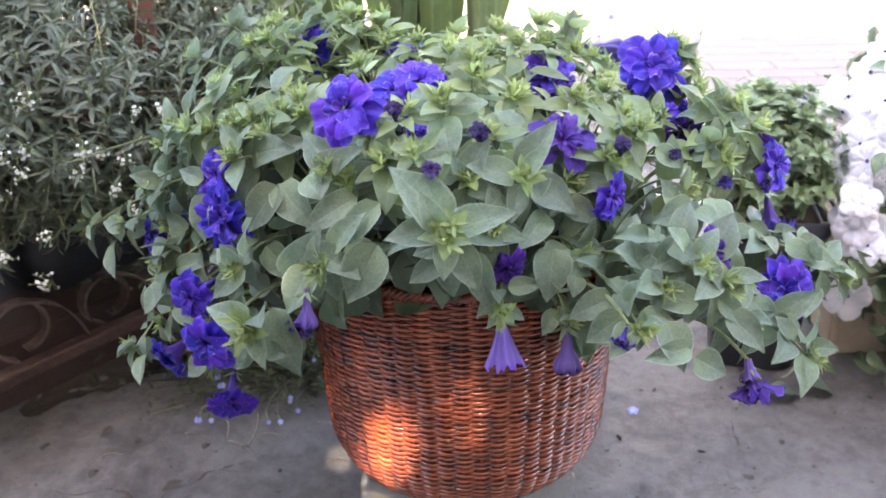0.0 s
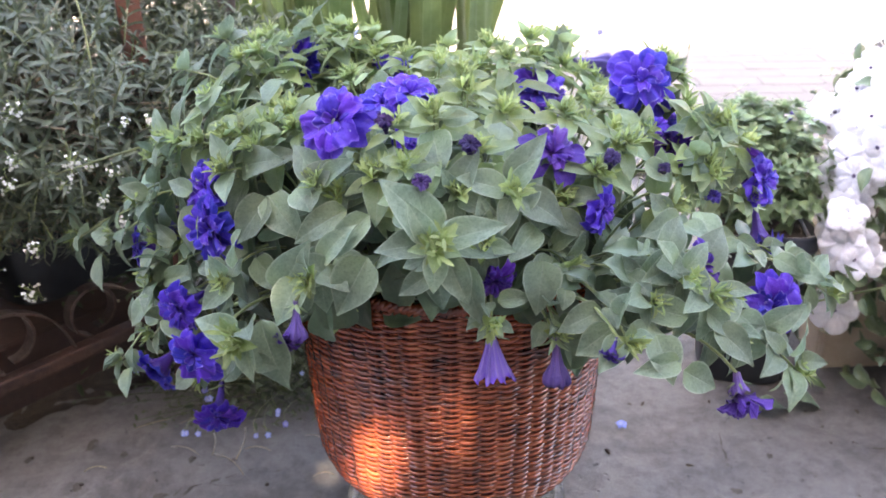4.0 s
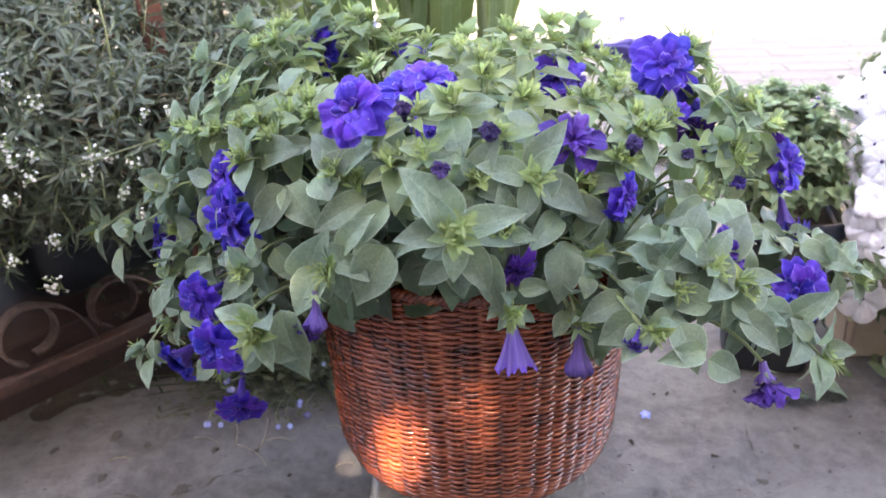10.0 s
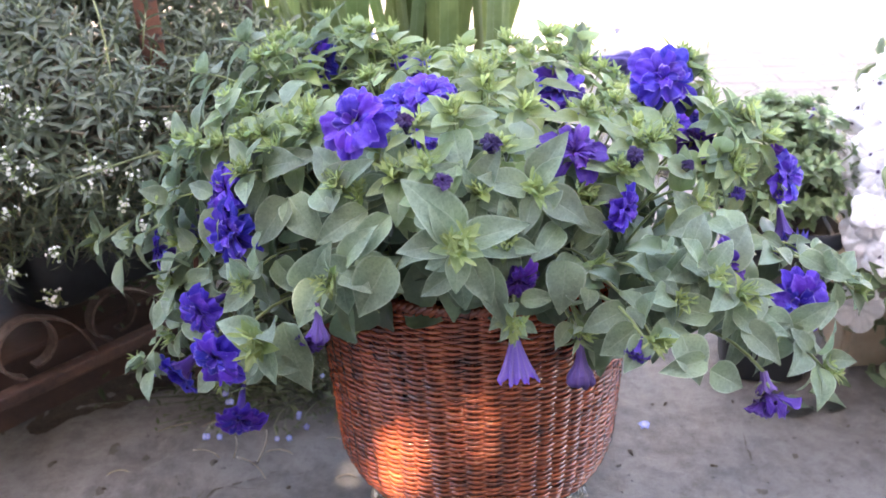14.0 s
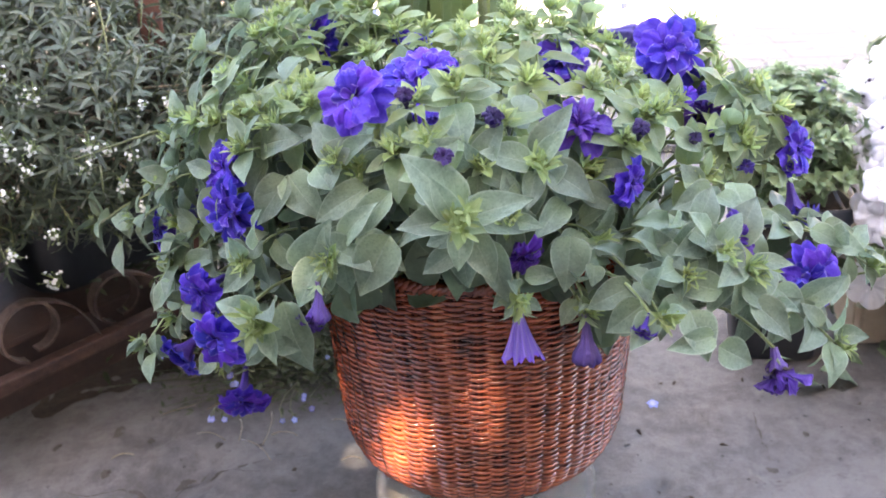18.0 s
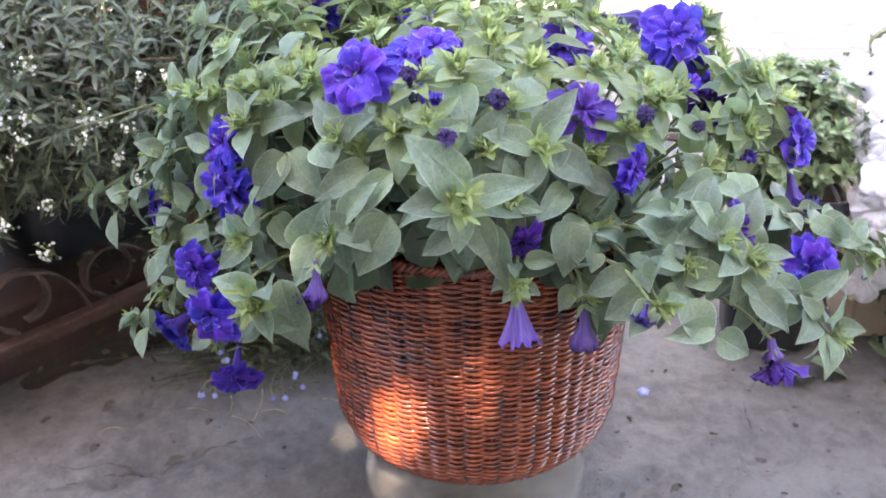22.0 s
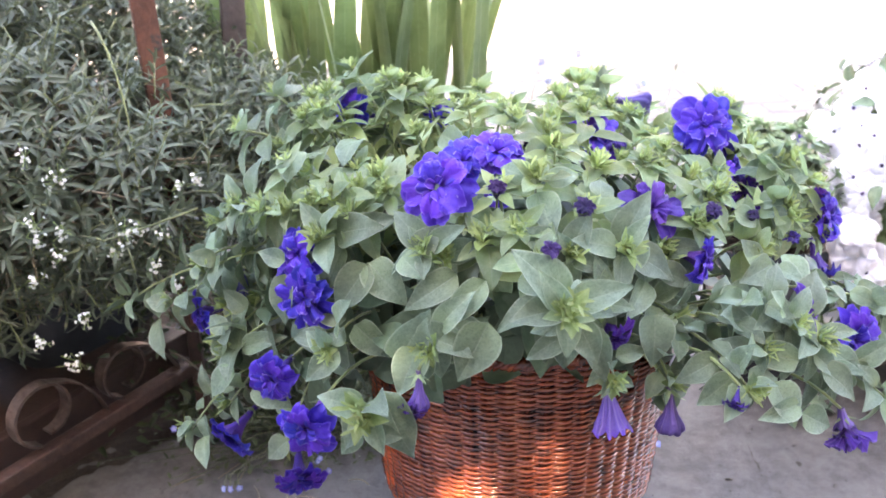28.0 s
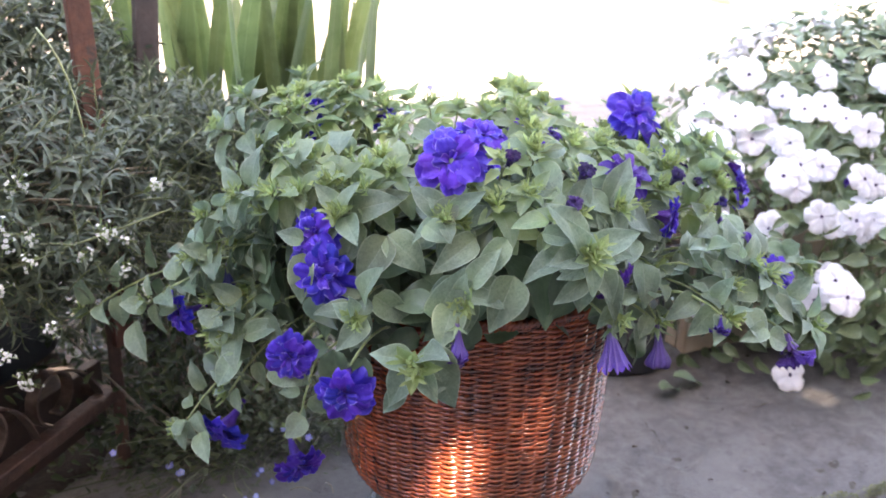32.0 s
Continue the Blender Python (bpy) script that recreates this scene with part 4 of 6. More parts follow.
def petunia_leaf(at, along, up, size, near, young=False, variant=None, wide=1.0):
    """One leaf; young ones, and those of the fine upper shoots, are paler and more yellow."""
    if any(in_sunbeam(Vector(at) + Vector(along).normalized() * size * q) for q in (0.1, 0.55, 1.0)):
        return
    v = variant if variant is not None else prng.randrange(5)
    m = TO_PLANT @ aim(at, along, up, size, wide)
    if near and leaf_count[0] < 1000:
        leaf_count[0] += 1
        part("young_leaf" if young else "leaf", YOUNG_OR_LIT_MESH[v % 3] if young else LEAF_MESH[v], petunia, m)
    elif young:
        inner_young.add(*SMALL[v % 3][:2], m, SMALL[v % 3][2])
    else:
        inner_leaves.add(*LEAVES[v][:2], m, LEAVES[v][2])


def stem(points, radii, name="stem", sides=6):
    if any(in_sunbeam(p) for p in points):
        return
    v, f = tube(points, radii, sides)
    part(name, mesh_of(name, v, f, M_STEM), petunia, TO_PLANT)


def shoot(tip, size, near=True, pairs=3, fine=False):
    """A stem from the basket to its tip, with leaves in crossed pairs and a rosette of young ones."""
    tip = Vector(tip)
    if in_sunbeam(tip):
        return
    flat = Vector((tip.x - CORE.x, tip.y - CORE.y, 0))
    d = flat.normalized() if flat.length > 0.01 else Vector((0, -1, 0))
    rise = tip.z - CORE.z
    root = CORE + d * min(0.10, flat.length * 0.55) + Vector((prng.gauss(0, 0.012), prng.gauss(0, 0.012), 0.0))
    mid = root.lerp(tip, 0.55) + Vector((0, 0, 0.045 + 0.12 * max(0.0, flat.length - 0.10))) + d * 0.012
    if rise < 0.02:
        mid.z = max(mid.z, CORE.z + 0.02)
    pts = bezier(root, mid, tip, 9)
    stem(pts, [0.0012 - 0.0003 * i / 8 for i in range(9)])
    axis = (pts[-1] - pts[-2]).normalized()
    axis = (axis + Vector((0, 0, 0.45)) + d * 0.15).normalized()
    side0 = axis.orthogonal().normalized()
    spin = prng.random() * 3.14
    # rosette of young leaves at the tip
    up = (axis + Vector((prng.gauss(0, 0.15), prng.gauss(0, 0.15) - 0.1, 0.5))).normalized()
    ts = max(0.78, size) * prng.uniform(0.015, 0.0195)
    part("young_shoot", TUFT[prng.randrange(6)], petunia, TO_PLANT @ facing(tip + axis * 0.001, up, ts, prng.random() * 6.28), "rosette of yellow-green young leaves")
    if size > 0.84:
        part("young_shoot", TUFT[prng.randrange(6)], petunia, TO_PLANT @ facing(tip + axis * 0.004 - d * 0.003, up, ts * 0.7, prng.random() * 6.28), "rosette of yellow-green young leaves")
    for k in range(3):
        sd = Matrix.Rotation(spin + 0.78 + k * 2.09 + prng.gauss(0, 0.3), 3, axis) @ side0
        open_ = 0.75 + 0.2 * (k % 2) + prng.gauss(0, 0.15)
        part("young_leaf", YOUNG_OR_LIT_MESH[k % 3], petunia, TO_PLANT @ aim(tip, up * math.cos(open_) + sd * math.sin(open_), up, ts * prng.uniform(0.7, 1.05), prng.uniform(0.95, 1.2)))
    back = 0.003
    pairs = min(8, pairs + int(max(0.0, (tip - root).length - 0.08) / 0.026))
    sizes = (0.021, 0.028, 0.032, 0.034, 0.036, 0.036, 0.036, 0.036) if fine else (0.026, 0.036, 0.041, 0.042, 0.042, 0.042, 0.042, 0.042)
    for k in range(pairs):
        f = min(0.97, back / max(0.03, (tip - root).length))
        i = max(0, min(7, int((1 - f) * 8)))
        p = pts[i].lerp(pts[i + 1], (1 - f) * 8 - i)
        big = size * sizes[k]
        for sgn in (0, math.pi):
            sd = Matrix.Rotation(spin + k * 1.571 + sgn + prng.gauss(0, 0.25), 3, axis) @ side0
            open_ = (0.95, 1.15, 1.3, 1.45, 1.5, 1.5, 1.5, 1.5)[k] + prng.gauss(0, 0.14)
            al = axis * math.cos(open_) + sd * math.sin(open_) + Vector((0, 0, -0.10 - 0.07 * k))
            upv = (axis * 0.4 + Vector((prng.gauss(0, 0.28), prng.gauss(0, 0.28) - 0.15, 0.9)) + d * 0.35).normalized()
            end = p + al.normalized() * big
            if end.z < B1 + 0.004 and end.y < -0.10 and abs(end.x + 0.01) < 0.085:
                continue
            # fine upper shoots take the paler leaf throughout: top light put into the colour
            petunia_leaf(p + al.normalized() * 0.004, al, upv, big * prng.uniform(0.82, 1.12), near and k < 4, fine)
        if k >= 3 and flat.length > 0.15 and tip.x > 0.05:
            run = (pts[i + 1] - pts[i]).normalized()
            face = Vector((prng.gauss(0, 0.2), -0.65 + prng.gauss(0, 0.15), 0.75))
            petunia_leaf(p + face * 0.004, run + face * 0.22 + Vector((prng.gauss(0, 0.35), 0, prng.gauss(0, 0.2))), face, big * prng.uniform(0.72, 0.95), near)
        back += (0.006, 0.011, 0.018, 0.022, 0.024, 0.024, 0.024, 0.024)[k] * max(0.8, size)


# shoots: tip and size, part of the plant by part
FRONT_SHOOTS = (
    (-0.005, -0.244, 0.373, 1.150),
    (-0.046, -0.173, 0.393, 1.150),
    (-0.008, -0.156, 0.428, 1.050),
    (0.040, -0.128, 0.422, 1.000),
    (0.043, -0.197, 0.390, 1.100),
    (0.076, -0.171, 0.373, 1.100),
    (0.080, -0.201, 0.339, 0.750),
    (-0.087, -0.171, 0.387, 0.850),
    (-0.089, -0.214, 0.338, 0.900),
    (-0.026, -0.185, 0.405, 0.800),
    (0.007, -0.197, 0.389, 0.800),
    (-0.059, -0.153, 0.404, 0.700),
    (-0.074, -0.169, 0.380, 0.900),
    (0.022, -0.175, 0.410, 0.900),
    (-0.018, -0.216, 0.393, 0.900),
    (0.024, -0.215, 0.361, 0.800),
    (0.114, -0.147, 0.402, 0.800),
    (0.029, -0.237, 0.317, 0.550),
    (0.071, -0.226, 0.305, 0.600),
)
LEFT_SHOOTS = (
    (-0.345, 0.019, 0.266, 0.850),
    (-0.283, -0.082, 0.196, 0.750),
    (-0.239, -0.087, 0.272, 0.900),
    (-0.251, -0.051, 0.329, 0.800),
    (-0.199, -0.097, 0.395, 0.850),
    (-0.158, -0.133, 0.385, 1.000),
    (-0.159, -0.173, 0.316, 0.900),
    (-0.134, -0.237, 0.306, 1.150),
    (-0.180, -0.074, 0.420, 0.800),
    (-0.170, -0.006, 0.434, 0.850),
    (-0.129, -0.102, 0.406, 0.900),
    (-0.136, -0.124, 0.396, 0.900),
    (-0.110, -0.115, 0.409, 0.900),
    (-0.164, -0.081, 0.415, 0.800),
    (-0.144, -0.109, 0.404, 0.800),
    (-0.245, -0.098, 0.230, 0.600),
    (-0.197, -0.140, 0.216, 0.500),
    (-0.297, -0.016, 0.282, 0.700),
    (-0.234, -0.056, 0.288, 0.800),
    (-0.129, -0.063, 0.409, 0.800),
)
RIGHT_SHOOTS = (
    (0.152, -0.154, 0.363, 1.100),
    (0.136, -0.057, 0.397, 0.800),
    (0.147, -0.090, 0.395, 0.800),
    (0.198, -0.083, 0.399, 0.850),
    (0.214, -0.102, 0.389, 0.900),
    (0.185, -0.131, 0.376, 0.900),
    (0.218, -0.113, 0.352, 0.900),
    (0.266, -0.150, 0.300, 0.550),
    (0.231, -0.224, 0.273, 0.850),
    (0.170, -0.227, 0.330, 1.000),
    (0.153, -0.229, 0.342, 0.800),
    (0.113, -0.257, 0.314, 0.700),
    (0.130, -0.234, 0.329, 0.800),
    (0.102, -0.084, 0.399, 0.800),
    (0.120, 0.010, 0.396, 0.800),
    (0.120, -0.104, 0.400, 0.800),
    (0.103, -0.165, 0.391, 0.900),
    (0.270, -0.164, 0.298, 0.700),
    (0.190, -0.220, 0.291, 0.800),
)
TOP_SHOOTS = (
    (-0.105, 0.070, 0.435, 0.800),
    (-0.087, 0.063, 0.440, 0.800),
    (-0.064, 0.044, 0.424, 0.700),
    (-0.042, 0.079, 0.411, 0.700),
    (-0.008, -0.001, 0.431, 0.750),
    (0.023, -0.063, 0.438, 0.700),
    (0.040, -0.015, 0.440, 0.800),
    (0.074, 0.093, 0.425, 0.800),
    (0.102, 0.128, 0.416, 0.800),
    (0.115, 0.050, 0.406, 0.750),
    (0.138, -0.009, 0.401, 0.700),
    (0.168, -0.018, 0.431, 0.800),
    (0.181, -0.026, 0.421, 0.800),
    (-0.133, 0.067, 0.408, 0.800),
    (-0.163, 0.031, 0.440, 0.800),
    (0.015, -0.107, 0.431, 0.800),
    (-0.080, -0.024, 0.420, 0.800),
    (0.183, -0.054, 0.403, 0.800),
    (0.160, -0.037, 0.408, 0.700),
    (0.080, -0.047, 0.395, 0.800),
    (-0.035, -0.157, 0.423, 0.700),
)
BACK_LEFT_SHOOTS = (
    (-0.194, 0.044, 0.441, 0.950),
    (-0.223, 0.014, 0.422, 1.000),
    (-0.191, -0.000, 0.406, 1.000),
    (-0.176, -0.017, 0.392, 0.900),
    (-0.222, -0.067, 0.388, 1.000),
    (-0.244, -0.037, 0.363, 0.900),
    (-0.261, -0.044, 0.331, 0.900),
    (-0.247, -0.076, 0.271, 1.000),
    (-0.203, -0.080, 0.375, 1.000),
    (-0.218, -0.046, 0.341, 1.000),
    (-0.215, -0.059, 0.301, 1.000),
    (-0.244, -0.048, 0.292, 0.900),
    (-0.146, 0.078, 0.429, 0.900),
    (-0.130, 0.101, 0.445, 0.900),
)
CROWN_SHOOTS = (
    (-0.097, 0.054, 0.447, 0.900),
    (-0.150, 0.019, 0.446, 0.900),
    (-0.156, -0.003, 0.438, 0.900),
    (-0.068, 0.060, 0.436, 0.900),
    (-0.035, 0.005, 0.432, 0.900),
    (-0.006, -0.058, 0.438, 0.900),
    (0.031, -0.046, 0.450, 0.900),
    (0.068, 0.039, 0.436, 0.900),
    (0.100, 0.097, 0.424, 0.900),
    (0.173, -0.029, 0.429, 0.900),
    (0.204, -0.085, 0.402, 0.900),
    (0.185, -0.124, 0.383, 0.900),
    (0.071, 0.018, 0.424, 0.900),
    (0.046, -0.063, 0.444, 0.900),
    (0.089, -0.088, 0.409, 0.900),
    (0.112, -0.058, 0.406, 0.900),
    (0.124, -0.147, 0.404, 0.900),
    (0.012, -0.091, 0.438, 0.900),
    (-0.183, -0.105, 0.396, 0.900),
    (-0.160, -0.110, 0.402, 0.900),
    (-0.114, -0.099, 0.416, 0.900),
)
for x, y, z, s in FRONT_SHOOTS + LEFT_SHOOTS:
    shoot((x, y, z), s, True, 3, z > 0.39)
for x, y, z, s in BACK_LEFT_SHOOTS:
    shoot((x, y, z), s * 0.85, True, 4)
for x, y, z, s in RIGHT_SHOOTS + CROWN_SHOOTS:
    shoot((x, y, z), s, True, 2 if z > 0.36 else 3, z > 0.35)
# large older leaves: where each begins, its tip, and how broad it is
FRONT_LEAVES = (
    (-0.050, -0.201, 0.378, -0.083, -0.212, 0.349, 0.72),
    (-0.067, -0.183, 0.374, -0.105, -0.198, 0.360, 0.81),
    (-0.032, -0.220, 0.387, -0.009, -0.239, 0.385, 0.87),
    (-0.051, -0.217, 0.355, -0.073, -0.229, 0.318, 1.26),
    (-0.077, -0.212, 0.339, -0.104, -0.204, 0.348, 1.28),
    (-0.097, -0.213, 0.338, -0.114, -0.232, 0.314, 1.18),
    (-0.053, -0.218, 0.307, -0.089, -0.236, 0.303, 1.03),
    (-0.058, -0.219, 0.320, -0.046, -0.237, 0.306, 1.30),
    (-0.005, -0.245, 0.369, -0.029, -0.242, 0.359, 0.85),
    (-0.006, -0.245, 0.359, -0.032, -0.246, 0.341, 0.81),
    (0.001, -0.243, 0.367, 0.014, -0.260, 0.342, 0.96),
    (0.010, -0.240, 0.361, 0.022, -0.252, 0.321, 0.71),
    (0.004, -0.238, 0.374, 0.008, -0.224, 0.389, 1.33),
)
MIDDLE_LEAVES = (
    (0.042, -0.202, 0.379, 0.064, -0.187, 0.398, 1.00),
    (0.035, -0.203, 0.380, 0.019, -0.227, 0.369, 0.78),
    (0.071, -0.186, 0.371, 0.095, -0.199, 0.361, 0.94),
    (0.059, -0.199, 0.367, 0.041, -0.226, 0.355, 0.95),
    (0.063, -0.210, 0.348, 0.059, -0.233, 0.321, 1.23),
    (0.126, -0.192, 0.354, 0.120, -0.225, 0.335, 1.30),
    (0.160, -0.171, 0.359, 0.132, -0.190, 0.356, 1.21),
    (0.161, -0.174, 0.357, 0.175, -0.191, 0.355, 1.38),
    (0.151, -0.168, 0.360, 0.140, -0.162, 0.376, 1.58),
    (0.175, -0.160, 0.360, 0.180, -0.192, 0.347, 0.99),
    (0.078, -0.209, 0.338, 0.096, -0.218, 0.340, 0.89),
    (0.077, -0.219, 0.332, 0.076, -0.232, 0.324, 1.50),
    (-0.003, -0.245, 0.371, -0.013, -0.234, 0.389, 1.08),
)
LEFT_LEAVES = (
    (-0.143, -0.137, 0.380, -0.164, -0.147, 0.347, 0.85),
    (-0.126, -0.152, 0.371, -0.155, -0.163, 0.341, 1.04),
    (-0.126, -0.150, 0.372, -0.105, -0.178, 0.352, 1.07),
    (-0.092, -0.173, 0.388, -0.079, -0.169, 0.406, 1.43),
    (-0.103, -0.169, 0.384, -0.092, -0.188, 0.377, 1.38),
    (-0.151, -0.178, 0.318, -0.178, -0.186, 0.301, 0.97),
    (-0.158, -0.175, 0.318, -0.174, -0.165, 0.329, 1.30),
    (-0.153, -0.175, 0.320, -0.149, -0.167, 0.333, 1.41),
    (-0.186, -0.131, 0.358, -0.195, -0.142, 0.320, 0.88),
    (-0.186, -0.131, 0.368, -0.205, -0.126, 0.375, 1.27),
    (-0.237, -0.110, 0.270, -0.259, -0.119, 0.251, 1.14),
    (-0.247, -0.096, 0.272, -0.250, -0.078, 0.292, 1.05),
    (-0.234, -0.096, 0.276, -0.232, -0.076, 0.296, 1.13),
)
LOW_LEFT_LEAVES = (
    (-0.231, -0.097, 0.278, -0.197, -0.104, 0.293, 0.78),
    (-0.310, -0.018, 0.267, -0.309, -0.053, 0.249, 0.95),
    (-0.298, -0.020, 0.281, -0.320, -0.017, 0.287, 1.24),
    (-0.289, -0.024, 0.278, -0.269, -0.035, 0.292, 1.05),
    (-0.136, -0.227, 0.302, -0.145, -0.215, 0.312, 1.10),
    (-0.127, -0.231, 0.305, -0.120, -0.219, 0.325, 1.09),
    (-0.139, -0.223, 0.282, -0.155, -0.228, 0.267, 1.13),
    (-0.128, -0.234, 0.288, -0.113, -0.244, 0.289, 1.25),
    (-0.122, -0.237, 0.293, -0.094, -0.247, 0.282, 1.01),
    (-0.270, -0.098, 0.198, -0.271, -0.125, 0.188, 0.96),
    (-0.282, -0.092, 0.201, -0.289, -0.109, 0.211, 1.25),
    (-0.196, -0.158, 0.232, -0.213, -0.162, 0.219, 1.66),
    (-0.216, -0.138, 0.273, -0.196, -0.162, 0.264, 1.28),
)
RIGHT_LEAVES = (
    (0.128, -0.240, 0.329, 0.099, -0.227, 0.334, 0.90),
    (0.152, -0.243, 0.323, 0.115, -0.236, 0.332, 0.90),
    (0.162, -0.230, 0.337, 0.146, -0.231, 0.348, 1.20),
    (0.169, -0.231, 0.332, 0.190, -0.226, 0.336, 1.01),
    (0.166, -0.234, 0.322, 0.186, -0.240, 0.307, 1.02),
    (0.170, -0.237, 0.313, 0.202, -0.250, 0.294, 0.87),
    (0.130, -0.256, 0.318, 0.139, -0.277, 0.296, 1.36),
    (0.144, -0.266, 0.306, 0.115, -0.276, 0.303, 0.94),
    (0.146, -0.267, 0.299, 0.168, -0.271, 0.288, 1.35),
    (0.104, -0.251, 0.321, 0.081, -0.256, 0.303, 1.34),
    (0.245, -0.162, 0.300, 0.244, -0.195, 0.288, 1.27),
    (0.226, -0.230, 0.277, 0.227, -0.254, 0.262, 1.08),
    (0.231, -0.227, 0.281, 0.248, -0.235, 0.284, 1.16),
)
UPPER_LEAVES = (
    (-0.015, -0.156, 0.430, -0.033, -0.147, 0.438, 1.28),
    (-0.003, -0.160, 0.429, 0.023, -0.159, 0.433, 0.88),
    (-0.009, -0.163, 0.422, -0.003, -0.193, 0.403, 1.18),
    (0.041, -0.158, 0.407, 0.059, -0.173, 0.402, 1.30),
    (0.035, -0.162, 0.415, 0.039, -0.150, 0.425, 1.90),
    (0.221, -0.226, 0.286, 0.211, -0.219, 0.301, 1.13),
    (0.135, -0.154, 0.394, 0.157, -0.155, 0.382, 1.05),
    (0.182, -0.097, 0.395, 0.162, -0.081, 0.402, 1.04),
    (-0.073, -0.149, 0.433, -0.090, -0.147, 0.418, 0.97),
    (-0.137, -0.133, 0.389, -0.104, -0.139, 0.401, 0.96),
    (-0.129, -0.043, 0.427, -0.144, -0.069, 0.425, 1.36),
    (-0.173, -0.077, 0.432, -0.184, -0.096, 0.418, 1.83),
    (-0.061, -0.029, 0.423, -0.044, -0.052, 0.417, 1.33),
)
for bx, by, bz, tx, ty, tz, broad in FRONT_LEAVES + MIDDLE_LEAVES + LEFT_LEAVES + LOW_LEFT_LEAVES + RIGHT_LEAVES + UPPER_LEAVES:
    base, tip = Vector((bx, by, bz)), Vector((tx, ty, tz))
    outw = Vector((bx - CORE.x, by - CORE.y, 0)).normalized()
    petunia_leaf(base, tip - base, outw * 0.5 + Vector((prng.gauss(0, 0.10), -0.45, 0.55)), (tip - base).length * 1.04, True, False, prng.choice((0, 0, 1, 2)), broad)
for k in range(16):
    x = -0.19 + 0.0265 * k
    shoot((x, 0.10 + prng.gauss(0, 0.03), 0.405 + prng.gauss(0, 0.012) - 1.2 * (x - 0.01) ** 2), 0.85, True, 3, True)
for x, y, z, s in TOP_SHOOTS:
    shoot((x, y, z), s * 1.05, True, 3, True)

# the dense inside of the plant
for k in range(900):
    a = prng.random() * 2 * math.pi
    el = prng.uniform(-0.25, 1.45)
    q = prng.uniform(0.55, 0.86)
    ex, ey, ez = (0.235, 0.19, 0.135)
    p = CORE + Vector((ex * math.cos(a) * math.cos(el) * q + -0.02, ey * math.sin(a) * math.cos(el) * q + -0.01, ez * math.sin(el) * q))
    if p.z < CORE.z - 0.03 and math.hypot(p.x - AXIS.x, p.y - AXIS.y) < 0.15:
        continue
    o = Vector((math.cos(a) * math.cos(el), math.sin(a) * math.cos(el), math.sin(el)))
    al = o.cross(Vector((prng.gauss(0, 1), prng.gauss(0, 1), prng.gauss(0, 1)))).normalized() + o * 0.3 + Vector((0, 0, -0.2))
    end = p + al.normalized() * 0.04
    if end.z < B1 + 0.004 and end.y < -0.10 and abs(end.x + 0.02) < 0.10:
        continue
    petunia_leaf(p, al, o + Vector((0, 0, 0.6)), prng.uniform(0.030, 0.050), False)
    if k % 4 == 0:
        v, f = tube(bezier(CORE + o * 0.03, CORE + o * 0.08 + Vector((0, 0, 0.03)), p, 5), 0.0015, 4)
        inner_young.add(v, f, TO_PLANT)
part("inner_leaf", inner_leaves.mesh("inner_leaf", M_LEAF_SHADED), petunia, None, "dense grey-green leaves inside the plant, shade put into their colour", "stuff")
EAST_LEAVES = (
    (0.094, -0.168, 0.384, 0.082, -0.192, 0.366, 1.15),
    (0.098, -0.168, 0.382, 0.124, -0.186, 0.374, 1.05),
    (0.126, -0.160, 0.372, 0.112, -0.186, 0.352, 1.20),
    (0.130, -0.162, 0.374, 0.158, -0.182, 0.364, 1.05),
    (0.128, -0.165, 0.366, 0.136, -0.196, 0.342, 1.15),
    (0.160, -0.155, 0.368, 0.150, -0.188, 0.352, 1.15),
    (0.164, -0.155, 0.370, 0.188, -0.172, 0.358, 1.05),
    (0.112, -0.178, 0.346, 0.096, -0.204, 0.330, 1.20),
    (0.118, -0.178, 0.348, 0.132, -0.210, 0.330, 1.15),
    (0.172, -0.160, 0.340, 0.164, -0.192, 0.322, 1.20),
)
for n, (bx, by, bz, tx, ty, tz, broad) in enumerate(EAST_LEAVES):
    base, tip = Vector((bx, by, bz)), Vector((tx, ty, tz))
    petunia_leaf(base, tip - base, Vector((0.15 * math.sin(n * 2.3) + 0.1, -0.55, 0.65)), (tip - base).length * 1.15, True, False, n % 3, broad)
part("inner_shoot", inner_young.mesh("inner_shoot", M_YOUNG_DEEP), petunia, None, "pale young shoots inside the plant", "stuff")


def stalk_to(at, back):
    """The flower's own stalk, from inside the plant to the calyx."""
    a, e = Vector(at), Vector(back)
    inn = e + (CORE - e).normalized() * min(0.06, (CORE - e).length * 0.3) + Vector((0, 0, 0.01))
    stem(bezier(inn, (inn + e) / 2 + Vector((0, 0, 0.016)), e, 6), 0.0012, "flower_stalk", 5)


TO_CALYX = Matrix.Translation((0, 0, 0.75))


